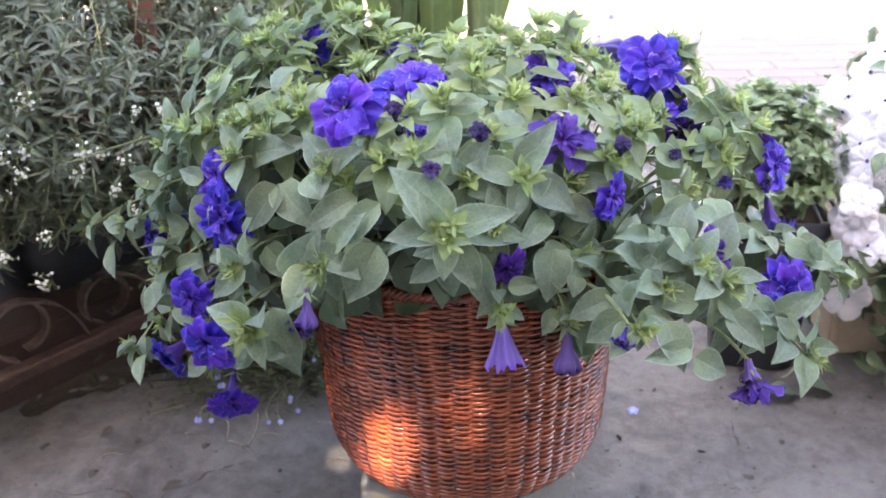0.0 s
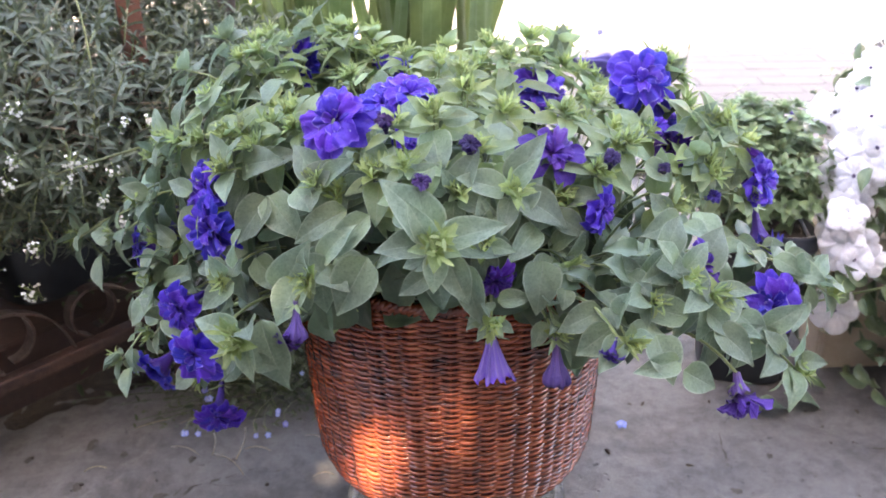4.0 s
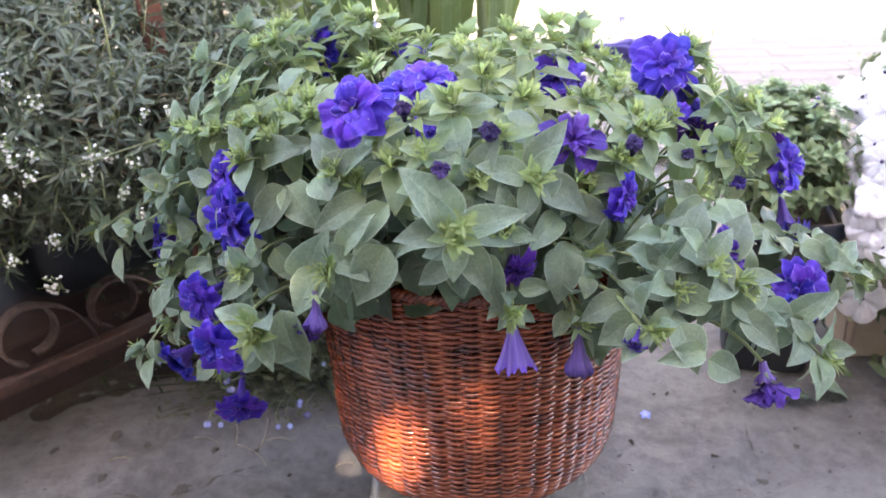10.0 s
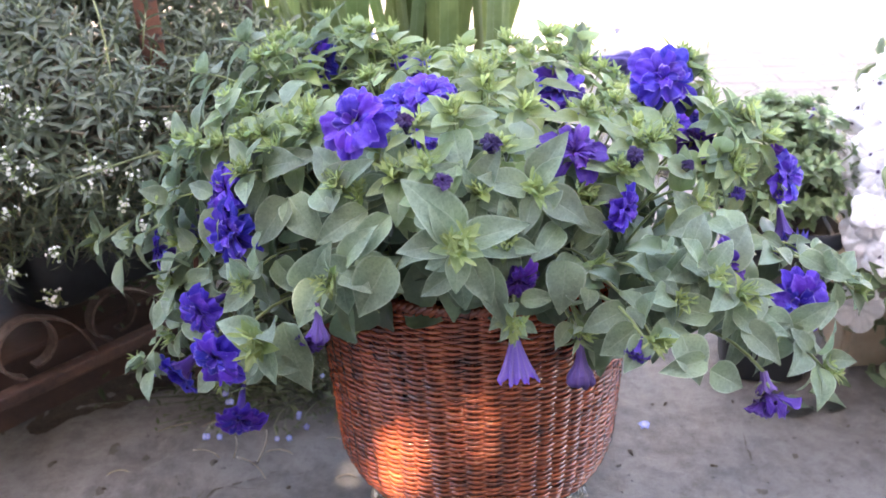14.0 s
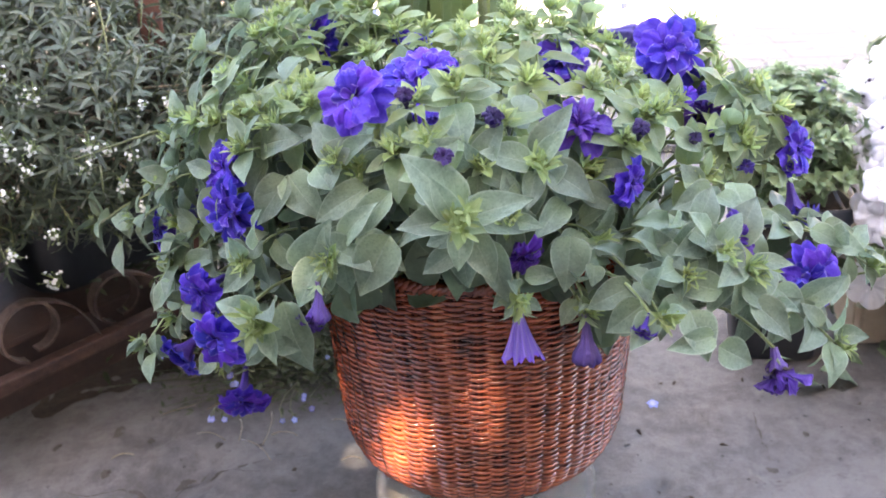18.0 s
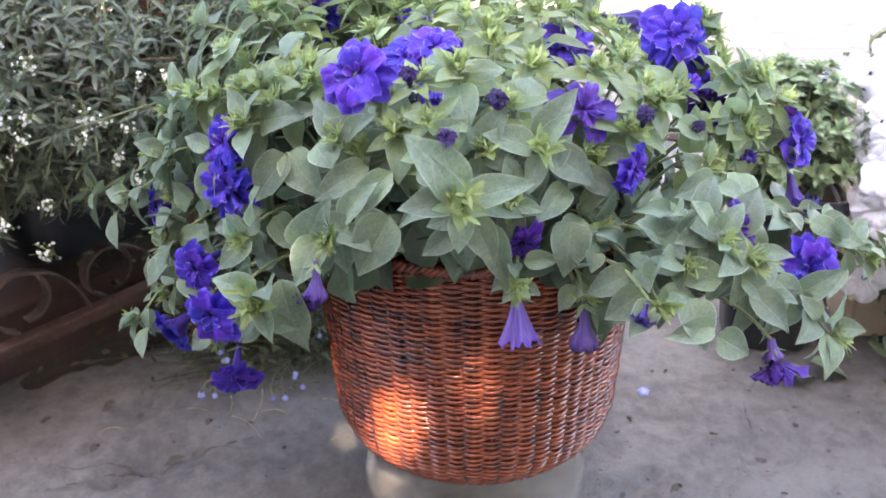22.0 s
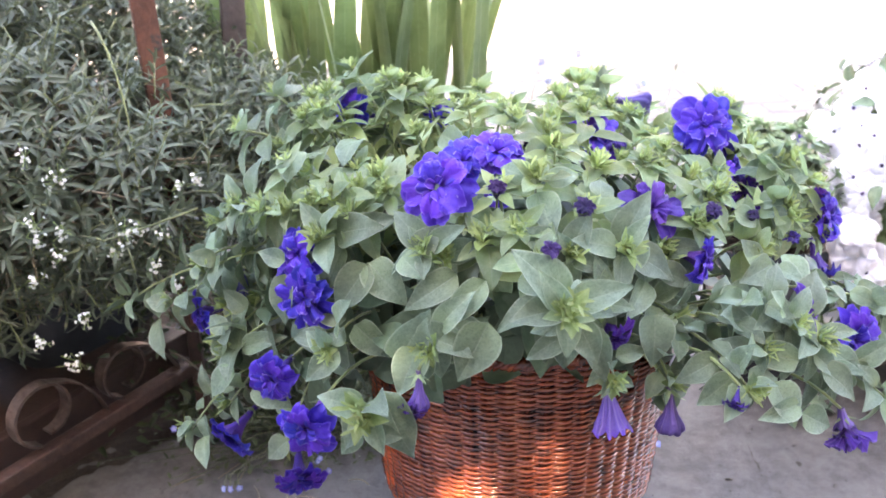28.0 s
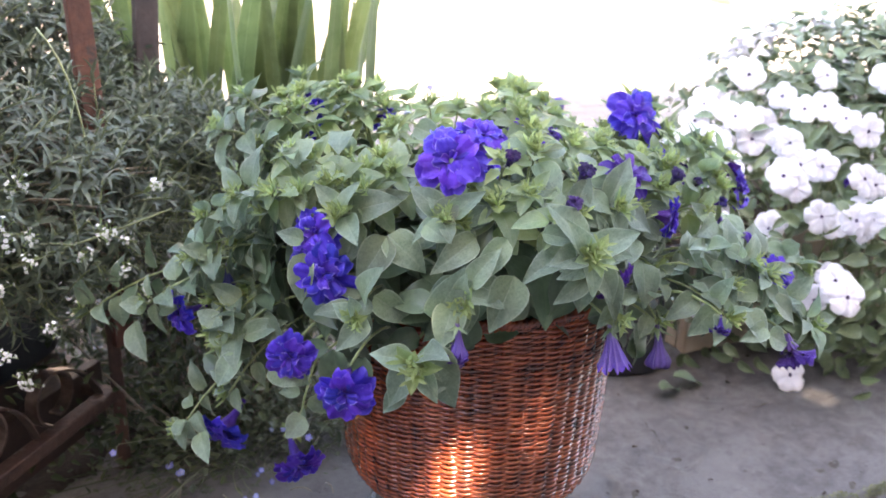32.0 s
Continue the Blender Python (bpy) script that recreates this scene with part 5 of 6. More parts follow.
def flower(at, out, r, spin=0.0, kind="double"):
    at, o = Vector(at), Vector(out).normalized()
    r *= 1.12 if kind == "double" else 1.08 if kind == "dusk" else 1.0
    m = TO_PLANT @ facing(at, o, r, spin)
    k = int(spin * 7) % 3
    if kind == "double":
        f = part("flower", OUTER[k], petunia, m, "double violet flower")
        part("inner_petals", INNER[k], f)
        part("flower_tube", TUBE, f)
        part("calyx", CALYX, f, None, "green calyx")
        stalk_to(at, at - o * r * 1.3)
    elif kind == "dusk":
        f = part("flower", OUTER_DUSK[k % 2], petunia, m, "double dusky violet flower")
        part("inner_petals", INNER_DUSK, f)
        part("flower_tube", TUBE, f)
        part("calyx", CALYX, f, None, "green calyx")
        stalk_to(at, at - o * r * 1.3)
    elif kind == "withered":
        f = part("flower", WITHERED, petunia, m, "withered crumpled dark violet flower")
        part("inner_petals", OLD_INNER, f)
        part("flower_tube", WITHER_TUBE, f, None, "limp greyish lilac tube")
        part("calyx", CALYX, f, TO_CALYX, "green calyx")
        stalk_to(at, at - o * r * 0.6)
    elif kind == "old":
        f = part("flower", OLD_OUTER, petunia, m, "withered dark violet flower")
        part("inner_petals", OLD_INNER, f)
        part("flower_tube", TUBE, f)
        part("calyx", CALYX, f, None, "green calyx")
        stalk_to(at, at - o * r * 1.3)
    elif kind in ("bell", "dark_bell"):
        f = part("closed_flower", BELL if kind == "bell" else BELL_DARK, petunia, m, "closed pale lilac flower" if kind == "bell" else "closed dark violet flower")
        part("calyx", BELL_CALYX, f, None, "green calyx")
        stalk_to(at, at - o * r * 1.3)
    elif kind == "wilted":
        f = part("closed_flower", WILTED[k % 2], petunia, m, "limp closed violet flower")
        part("calyx", BELL_CALYX, f, None, "green calyx")
        stalk_to(at, at - o * r * 1.3)
    elif kind == "pink":
        f = part("bud", PINKBUD, petunia, m, "pale pink flower bud")
        part("inner_petals", PINK_INNER, f)
        part("calyx", BUD_CALYX, f, None, "green calyx")
        stalk_to(at, at - o * r * 1.1)
    else:
        f = part("bud", BUD[k % 2], petunia, m, "dark violet crumpled flower bud")
        part("inner_petals", BUD_INNER[k % 2], f)
        part("calyx", BUD_CALYX, f, None, "green calyx")
        stalk_to(at, at - o * r * 1.1)


# place, way it looks, radius, turn
flower((-0.075, -0.148, 0.424), (-0.35, -0.70, 0.50), 0.0254, 0.3, "double")
flower((-0.049, -0.074, 0.414), (-0.10, -0.50, 0.80), 0.0214, 0.9, "double")
flower((-0.027, -0.098, 0.428), (0.10, -0.40, 0.90), 0.0213, 1.4, "double")
flower((0.074, 0.009, 0.399), (0.05, -0.50, 0.80), 0.0244, 0.2, "double")
flower((0.150, -0.050, 0.422), (-0.10, -0.80, 0.50), 0.0256, 0.7, "double")
flower((0.071, -0.163, 0.404), (0.15, -0.55, 0.70), 0.0197, 1.1, "dusk")
flower((-0.176, -0.126, 0.370), (-0.62, -0.72, 0.30), 0.0205, 0.4, "double")
flower((-0.172, -0.140, 0.342), (-0.60, -0.78, 0.08), 0.0245, 1.0, "double")
flower((-0.203, -0.146, 0.280), (-0.45, -0.85, -0.05), 0.0205, 0.5, "double")
flower((-0.176, -0.204, 0.275), (-0.35, -0.90, -0.10), 0.0220, 1.2, "double")
flower((-0.250, -0.091, 0.192), (-0.60, -0.50, -0.45), 0.0219, 0.8, "double")
flower((-0.195, -0.119, 0.164), (0.05, -0.85, -0.50), 0.0215, 0.1, "double")
flower((-0.271, -0.028, 0.275), (-0.90, -0.40, 0.00), 0.0177, 0.6, "double")
flower((-0.231, -0.047, 0.293), (0.00, -0.30, -0.90), 0.0218, 0.2, "bell")
flower((0.164, -0.211, 0.342), (0.35, -0.60, 0.30), 0.0182, 0.3, "dusk")
flower((0.226, -0.179, 0.296), (0.20, -0.90, 0.25), 0.0231, 0.9, "double")
flower((0.231, -0.108, 0.363), (0.70, -0.65, 0.20), 0.0206, 1.5, "double")
flower((0.031, -0.224, 0.342), (0.20, -0.80, -0.50), 0.0158, 0.5, "dusk")
flower((0.102, -0.185, 0.373), (0.70, -0.55, -0.10), 0.0171, 1.1, "double")
flower((-0.131, 0.078, 0.413), (-0.60, -0.50, 0.30), 0.0204, 0.2, "double")
flower((0.030, -0.236, 0.275), (0.05, -0.30, -1.00), 0.0265, 0.2, "bell")
flower((0.071, -0.234, 0.269), (0.02, -0.20, -1.00), 0.0259, 0.6, "wilted")
flower((0.102, -0.264, 0.310), (-0.30, -0.50, -0.75), 0.0083, 0.4, "old")
flower((0.188, -0.250, 0.272), (0.15, -0.42, -0.90), 0.0205, 0.3, "withered")
flower((-0.104, -0.234, 0.305), (-0.20, -0.75, -0.50), 0.0103, 0.8, "old")
flower((-0.100, -0.231, 0.302), (-0.05, -0.20, -1.00), 0.0207, 0.5, "wilted")
flower((0.172, -0.085, 0.380), (0.15, -0.35, 0.90), 0.0190, 0.6, "dusk")
flower((0.144, 0.082, 0.402), (0.85, -0.30, -0.10), 0.0303, 0.3, "wilted")
flower((-0.048, 0.096, 0.401), (-0.40, -0.30, 0.60), 0.0155, 0.7, "double")
flower((0.244, -0.084, 0.305), (0.10, -0.50, -0.85), 0.0219, 0.2, "old")
flower((0.222, -0.107, 0.382), (-0.60, -0.40, 0.30), 0.0180, 0.9, "dark_bell")
flower((0.016, -0.194, 0.422), (0.00, -0.60, 0.75), 0.0132, 32.4, "bud")
flower((0.109, -0.180, 0.407), (0.00, -0.60, 0.75), 0.0117, 27.4, "bud")
flower((0.149, -0.154, 0.390), (0.00, -0.60, 0.75), 0.0086, 18.4, "bud")
flower((-0.014, -0.231, 0.411), (0.00, -0.60, 0.75), 0.0119, 30.4, "bud")
flower((-0.039, -0.180, 0.434), (0.00, -0.60, 0.75), 0.0113, 26.4, "bud")
flower((0.255, -0.117, 0.303), (0.30, -0.60, 0.50), 0.0076, 0.3, "bud")
flower((-0.132, -0.083, 0.408), (-0.20, -0.40, 0.80), 0.0059, 0.3, "pink")
flower((0.088, -0.005, 0.397), (0.30, -0.40, 0.80), 0.0121, 0.3, "old")
flower((0.174, -0.051, 0.385), (0.20, -0.60, 0.60), 0.0142, 0.9, "double")
flower((-0.030, -0.121, 0.405), (0.10, -0.60, 0.50), 0.0114, 0.9, "double")
flower((0.002, -0.073, 0.431), (0.30, -0.30, 0.80), 0.0084, 0.2, "bud")
flower((0.188, -0.140, 0.363), (0.30, -0.60, 0.40), 0.0071, 0.2, "old")
flower((-0.060, 0.055, 0.417), (-0.20, -0.40, 0.80), 0.0089, 0.3, "double")
flower((0.158, -0.077, 0.395), (0.00, -0.50, 0.60), 0.0093, 0.3, "double")

# ---- the white petunia in its pale box ----
planter = thing("planter_box", "pale weathered wooden planter box behind the white petunias", "planter", (0.68, 0.335, 0.0))
planter.rotation_euler.z = 0.06
for sx, sy, w, d in ((0, -0.11, 0.50, 0.018), (0, 0.11, 0.50, 0.018), (-0.241, 0, 0.018, 0.20), (0.241, 0, 0.018, 0.20)):
    part("side_board", box_mesh("side_board", (w, d, 0.17), M_PALEBOX, 0.003, (sx, sy, 0.086)), planter)
part("bottom_board", box_mesh("bottom_board", (0.46, 0.2, 0.015), M_PALEBOX, 0.002, (0, 0, 0.012)), planter)
soil2 = new("planter_soil", box_mesh("planter_soil", (0.46, 0.2, 0.03), M_SOIL, 0.008))
soil2.location = Vector((0.68, 0.335, 0.0)) + Vector((0, 0, 0.14))
soil2.rotation_euler.z = 0.06
tagged(soil2, "dark soil filling the pale planter box", "soil", kind="stuff")

WHITE_C = Vector((0.715, 0.25, 0.16))
WR = Vector((0.33, 0.30, 0.29))
white = thing("white_petunia", "large bush of white petunias with dark-eyed open flowers", "flowering plant", (WHITE_C.x, WHITE_C.y, 0))
TO_WHITE = Matrix.Translation((-WHITE_C.x, -WHITE_C.y, 0))
W_OUT = [heap_of(corolla(s, 5, 0.06 + 0.03 * (s % 3), 0.08 + 0.10 * (s % 2), 0.24, 8, 60, 0.10)).mesh("flower", M_WHITE) for s in (31, 32, 33)]
W_EYE = heap_of(corolla(35, 5, 0.02, 0.05, 0.05, 4, 20, 0.01)).mesh("eye", M_EYE)
W_TUBE = heap_of(trumpet(0.30, 1.1, 0.10, 20, 0.05, 7, 7)).mesh("flower_tube", M_WHITE)
wr = random.Random(77)
wl, ws = Heap(), Heap()


def on_white(a, el, q=1.0):
    p = WHITE_C + Vector((WR.x * math.cos(a) * math.cos(el), WR.y * math.sin(a) * math.cos(el), WR.z * math.sin(el))) * q
    o = Vector((math.cos(a) * math.cos(el) / WR.x, math.sin(a) * math.cos(el) / WR.y, math.sin(el) / WR.z)).normalized()
    return p, o


for k in range(4200):
    a, el, q = wr.random() * 6.283, wr.uniform(-0.95, 1.5), wr.uniform(0.6, 1.06)
    p, o = on_white(a, el, q * (1 + 0.10 * noise.noise((a * 2, el * 3, 1))))
    if p.z < 0.012:
        p = Vector((p.x + (WHITE_C.x - p.x) * 0.25, p.y + (WHITE_C.y - p.y) * 0.25, wr.uniform(0.012, 0.07)))
    al = o.cross(Vector((wr.gauss(0, 1), wr.gauss(0, 1), wr.gauss(0, 1)))).normalized() + o * 0.5
    v = wr.randrange(5)
    wl.add(LEAVES[v][0], LEAVES[v][1], TO_WHITE @ aim(p, al, o + Vector((0, 0, 0.6)), wr.uniform(0.020, 0.038), 0.8), LEAVES[v][2])
    if k % 30 == 0:
        tv, tf = tube(bezier((WHITE_C.x + wr.gauss(0, 0.05), WHITE_C.y + wr.gauss(0, 0.05), 0.06), WHITE_C + o * 0.10, p, 6), 0.0016, 4)
        ws.add(tv, tf, TO_WHITE)
part("foliage", wl.mesh("foliage", M_BACKGREEN), white, None, "dark green small leaves", "stuff")
part("stem", ws.mesh("stem", M_STEM), white, None, "thin green stems", "stuff")


def white_flower(p, o, r, eye=0.11):
    f = part("flower", wr.choice(W_OUT), white, TO_WHITE @ facing(p, o, r, wr.random() * 6), "open white flower")
    part("eye", W_EYE, f, Matrix.Translation((0, 0, 0.035)) @ Matrix.Diagonal((eye, eye, eye, 1)), "dark violet eye")
    part("flower_tube", W_TUBE, f)


WHITE_EAST = ((0.493, 0.234, 0.389), (0.472, 0.154, 0.351), (0.455, 0.161, 0.337), (0.46, 0.254, 0.362), (0.451, 0.19, 0.344), (0.494, 0.151, 0.37), (0.475, 0.091, 0.311), (0.481, 0.076, 0.303), (0.474, 0.108, 0.325), (0.437, 0.093, 0.252), (0.54, 0.072, 0.355), (0.481, 0.048, 0.263), (0.505, 0.023, 0.252), (0.535, 0.026, 0.298), (0.52, 0.009, 0.246), (0.542, 0.003, 0.263), (0.478, 0.025, 0.168), (0.507, 0.002, 0.168), (0.544, -0.02, 0.181), (0.422, 0.182, 0.303), (0.409, 0.184, 0.281), (0.546, 0.127, 0.394), (0.599, 0.096, 0.402), (0.461, 0.111, 0.311))
WHITE_WEST = ((0.436, 0.251, 0.335), (0.408, 0.231, 0.293), (0.413, 0.195, 0.292), (0.398, 0.209, 0.269), (0.402, 0.172, 0.257), (0.413, 0.251, 0.303), (0.413, 0.165, 0.278), (0.397, 0.17, 0.244), (0.41, 0.135, 0.243), (0.398, 0.141, 0.208), (0.397, 0.134, 0.182), (0.406, 0.123, 0.207), (0.431, 0.21, 0.325))
for c in WHITE_EAST + WHITE_WEST + WHITE_EAST + WHITE_WEST + WHITE_WEST:
    p = Vector(c) + Vector((wr.gauss(0.012, 0.011), wr.gauss(0, 0.011), wr.gauss(0, 0.011)))
    p.x = max(p.x, 0.405)
    o = ((p - WHITE_C).normalized() * 0.6 + Vector((wr.gauss(-0.3, 0.3), wr.gauss(-0.75, 0.25), wr.gauss(0.25, 0.3)))).normalized()
    white_flower(p, o, wr.uniform(0.018, 0.023))
for k in range(60):
    p, o = on_white(wr.uniform(0.0, 3.0), wr.uniform(0.1, 1.35), wr.uniform(1.0, 1.08))
    white_flower(p, (o + Vector((wr.gauss(0, 0.4), wr.gauss(0, 0.4), wr.gauss(0.1, 0.4)))).normalized(), wr.uniform(0.019, 0.025), 0.06)
for p, o, r in (((0.495, -0.015, 0.174), (-0.2, -0.9, 0.3), 0.025), ((0.512, 0.07, 0.022), (-0.2, -0.8, 0.5), 0.024), ((0.420, 0.155, 0.107), (-0.2, -0.95, 0.35), 0.028)):
    white_flower(Vector(p), Vector(o), r)
for k in range(4):
    p, o = on_white(wr.uniform(2.5, 6.4), wr.uniform(0.2, 0.9), wr.uniform(1.0, 1.04))
    part("closed_flower", BELL_DARK, white, TO_WHITE @ facing(p, o + Vector((0, 0, 0.4)), wr.uniform(0.008, 0.013)), "slim violet-veined bud")

# ---- black nursery pot with a fleshy-leaved plant ----
POT = Vector((0.342, 0.222, 0.0))
pot = thing("nursery_pot", "square black plastic nursery pot standing on the concrete", "plant pot", POT)
pot.rotation_euler.z = -0.14


def square_ring(name, prof, material, floor=False):
    """A rounded square swept along a profile of half-widths and heights."""
    verts, sides = [], 40
    for r, z in prof:
        for s in range(sides):
            a = 2 * math.pi * s / sides
            c, d = math.cos(a), math.sin(a)
            q = r * (abs(c) ** 5 + abs(d) ** 5) ** (-1 / 5)
            verts.append((q * c, q * d, z))
    f = grid_faces(len(prof), sides, True)
    if floor:
        f.append(tuple(range(len(prof) * sides - sides, len(prof) * sides)))
    return mesh_of(name, verts, f, material)


part("pot_body", square_ring("pot_body", [(0.047, 0.0), (0.060, 0.178), (0.057, 0.178), (0.044, 0.006)], M_BLACK, True), pot)
part("pot_rim", square_ring("pot_rim", [(0.0605, 0.174), (0.0645, 0.174), (0.0660, 0.178), (0.0675, 0.194), (0.0655, 0.196), (0.0620, 0.195), (0.0590, 0.176)], M_POTRIM), pot, None, "blue-black turned-out rim")
ps = new("pot_soil", box_mesh("pot_soil", (0.108, 0.108, 0.012), M_SOIL, 0.004))
ps.matrix_basis = pose(POT.x, POT.y, 0.195 - 0.02, 0, 0, -8)
tagged(ps, "dark soil filling the black nursery pot", "soil", kind="stuff")
sedum = thing("fleshy_plant", "compact mounded plant with small fleshy green leaves", "potted plant", POT + Vector((0, 0, 0.19 - 0.015)))
sr = random.Random(5)
sl = Heap()
for k in range(230):
    a, el = sr.random() * 6.283, sr.uniform(0.0, 1.5)
    c = Vector((0.088 * math.cos(a) * math.cos(el), 0.084 * math.sin(a) * math.cos(el), 0.048 + 0.100 * math.sin(el))) * sr.uniform(0.72, 1.06) + Vector((-0.012, 0.0, 0))
    if k % 4 == 0:
        c = Vector((sr.uniform(-0.055, 0.055), sr.uniform(-0.055, 0.055), sr.uniform(0.022, 0.055)))
    o = Vector((math.cos(a) * math.cos(el), math.sin(a) * math.cos(el), math.sin(el) + 0.4)).normalized()
    tv, tf = tube(bezier((0, 0, 0), o * 0.05 + Vector((0, 0, 0.03)), c, 5), 0.0012, 4)
    sl.add(tv, tf)
    so = o.orthogonal().normalized()
    for j in range(11):
        sd = Matrix.Rotation(j * 2.4, 3, o) @ so
        open_ = 0.35 + 0.1 * j
        sl.add(SMALL[0][0], SMALL[0][1], aim(c, o * math.cos(open_) + sd * math.sin(open_), o, 0.010 + 0.0010 * j, 1.35), SMALL[0][2])
part("foliage", sl.mesh("foliage", M_SEDUM), sedum, None, "small fleshy green leaves", "stuff")
part("bud", BELL_DARK, sedum, facing(Vector((0.362, 0.202, 0.318)) - sedum.location, (0.55, 0.1, 0.6), 0.010), "slim dark bud")
tv, tf = tube(bezier((0.0, 0, 0.05), (0.02, -0.01, 0.13), Vector((0.362, 0.202, 0.318)) - sedum.location - Vector((0.01, 0, 0.012)), 7), 0.001, 4)
part("bud_stalk", mesh_of("bud_stalk", tv, tf, M_STEM), sedum)

# ---- the iron plant stand with its pots ----
RAIL_A, RAIL_B = Vector((-0.335, 0.173, 0.10)), Vector((-0.500, -0.030, 0.10))
along = (RAIL_A - RAIL_B).normalized()
inward = Vector((-along.y, along.x, 0))
stand = thing("plant_stand", "rusty wrought-iron plant stand with curled scrolls along its rail", "plant stand", (RAIL_A.x, RAIL_A.y, 0))
TO_STAND = Matrix.Translation((-RAIL_A.x, -RAIL_A.y, 0))


def bar(a, b, w, d, material, name, label="", up=(0, 0, 1)):
    a, b = Vector(a), Vector(b)
    me = box_mesh(name, (w, (b - a).length, d), material, min(w, d) * 0.18)
    y = (b - a).normalized()
    x = y.cross(Vector(up)).normalized()
    m = Matrix((x, y, x.cross(y))).transposed().to_4x4()
    return part(name, me, stand, TO_STAND @ Matrix.Translation((a + b) / 2) @ m, label)


for off in (0.0, 0.24):
    s = inward * off
    bar(RAIL_A + s, RAIL_B - along * 0.05 + s, 0.017, 0.015, M_IRON, "rail")
for p in (RAIL_A + along * 0.008, RAIL_A + inward * 0.24, RAIL_B + inward * 0.24 - along * 0.05):
    bar((p.x, p.y, 0.0), (p.x + 0.004, p.y, 0.20), 0.014, 0.014, M_IRON, "leg", up=(0, 1, 0))
bar(RAIL_A, RAIL_A + inward * 0.24, 0.012, 0.012, M_IRON, "cross_bar")
bar(RAIL_B - along * 0.05, RAIL_B - along * 0.05 + inward * 0.24, 0.012, 0.012, M_IRON, "cross_bar")
NL = (-0.50, -0.035)
bar((NL[0], NL[1], 0.0), (NL[0] - 0.035, NL[1] + 0.0, 0.22), 0.022, 0.010, M_IRON, "leg", up=(0, 1, 0))
bar((-0.316, 0.165, 0.16), (-0.330, 0.19, 0.80), 0.023, 0.009, M_UPRIGHT, "upright", "flat rusty red upright", up=(0.5, -1, 0))
bar((-0.285, 0.30, 0.0), (-0.235, 0.30, 0.80), 0.026, 0.014, M_DARKPOST, "upright", "dark weathered upright", up=(0.3, -1, 0))


def scroll(centre, r, start, sweep, width, name="scroll"):
    """A flat iron strip bent into a curl that stands on the rail."""
    n = 40
    verts = []
    for i in range(n):
        t = i / (n - 1)
        a = start + sweep * t
        rr = r * (1 - 0.30 * max(0.0, t - 0.55) / 0.45)
        for w, th in ((-1, 0), (1, 0), (1, 1), (-1, 1)):
            q = rr - 0.0028 * th
            p = Vector(centre) + along * (q * math.cos(a)) + Vector((0, 0, q * math.sin(a))) + inward * (w * width / 2)
            verts.append(TO_STAND @ p)
    f = grid_faces(n, 4, True)
    f += [(0, 1, 2, 3), tuple(range(4 * n - 4, 4 * n))[::-1]]
    part(name, mesh_of(name, verts, f, M_STRIP, smooth=False), stand, None, "curled flat iron strip")


def tail(points, width):
    """The flat strip that runs on from a curl down to the rail."""
    pts = bezier(*points, 14)
    verts = []
    for p in pts:
        for w, th in ((-1, 0), (1, 0), (1, 1), (-1, 1)):
            verts.append(TO_STAND @ (p + inward * (w * width / 2) + Vector((0, 0, -0.0028 * th))))
    part("scroll_tail", mesh_of("scroll_tail", verts, grid_faces(14, 4, True) + [(0, 1, 2, 3), tuple(range(52, 56))[::-1]], M_STRIP, smooth=False), stand, None, "bent flat iron strip")


for q in ((0.683, 0.043, 0.033, -1.9, -5.9), (0.318, 0.039, 0.029, -1.9, -5.9)):
    c = RAIL_A.lerp(RAIL_B, q[0]) + Vector((0, 0, q[1])) + inward * 0.004
    scroll(c, q[2], q[3], q[4], 0.014)
    tail((c + Vector((0, 0, q[2] * 0.98)), c + along * (q[2] * 1.6) + Vector((0, 0, q[2] * 0.75)), c + along * 0.068 + Vector((0, 0, 0.010 - q[1]))), 0.012)
board = new("shelf_board", box_mesh("shelf_board", ((RAIL_A - RAIL_B).length + 0.10, 0.22, 0.012), M_BOARD, 0.003))
# dark front board reaches below the shelf, in place of shade behind the rail
lip = part("front_board", box_mesh("front_board", ((RAIL_A - RAIL_B).length + 0.10, 0.012, 0.075), M_BOARD, 0.002, (0, -0.105, -0.030)), board)
bm_ = Matrix((along, inward, Vector((0, 0, 1)))).transposed().to_4x4()
board.matrix_basis = Matrix.Translation((RAIL_A + RAIL_B) / 2 + inward * 0.145 - along * 0.02 + Vector((0, 0, 0.012))) @ bm_
tagged(board, "brown stained board lying on the iron stand", "board")
for q in (0.10, 0.95):
    tr = thing("window_box", "black plastic pot standing on the iron stand", "plant pot", RAIL_A.lerp(RAIL_B, q) + inward * 0.185 + Vector((0, 0, 0.012 + 0.006)), "pots on the stand")
    tr.rotation_euler.z = math.atan2(along.y, along.x)
    part("pot_body", square_ring("pot_body", [(0.088, 0.0), (0.104, 0.132), (0.101, 0.132), (0.085, 0.006)], M_BLACK, True), tr)
    part("pot_rim", square_ring("pot_rim", [(0.1035, 0.130), (0.108, 0.132), (0.110, 0.150), (0.105, 0.150), (0.102, 0.130)], M_BLACK), tr)
    part("pot_soil", box_mesh("pot_soil", (0.19, 0.19, 0.01), M_SOIL, 0.003, (0, 0, 0.13)), tr, None, "dark soil")

# ---- the alyssum on the stand ----
AL_C = Vector((-0.480, 0.160, 0.320))
AL_R = Vector((0.28, 0.17, 0.165))
alyssum = thing("sweet_alyssum", "dense grey-green alyssum with small white flower clusters on the iron stand", "flowering plant", AL_C)
ar = random.Random(9)
leaf_n = leaf_shape(0.18, 0.42, 0.5, 0.0, 6, 3, 0.5, 3, 0.3)
al_leaves = [Heap() for _ in range(3)]
al_stems = Heap()


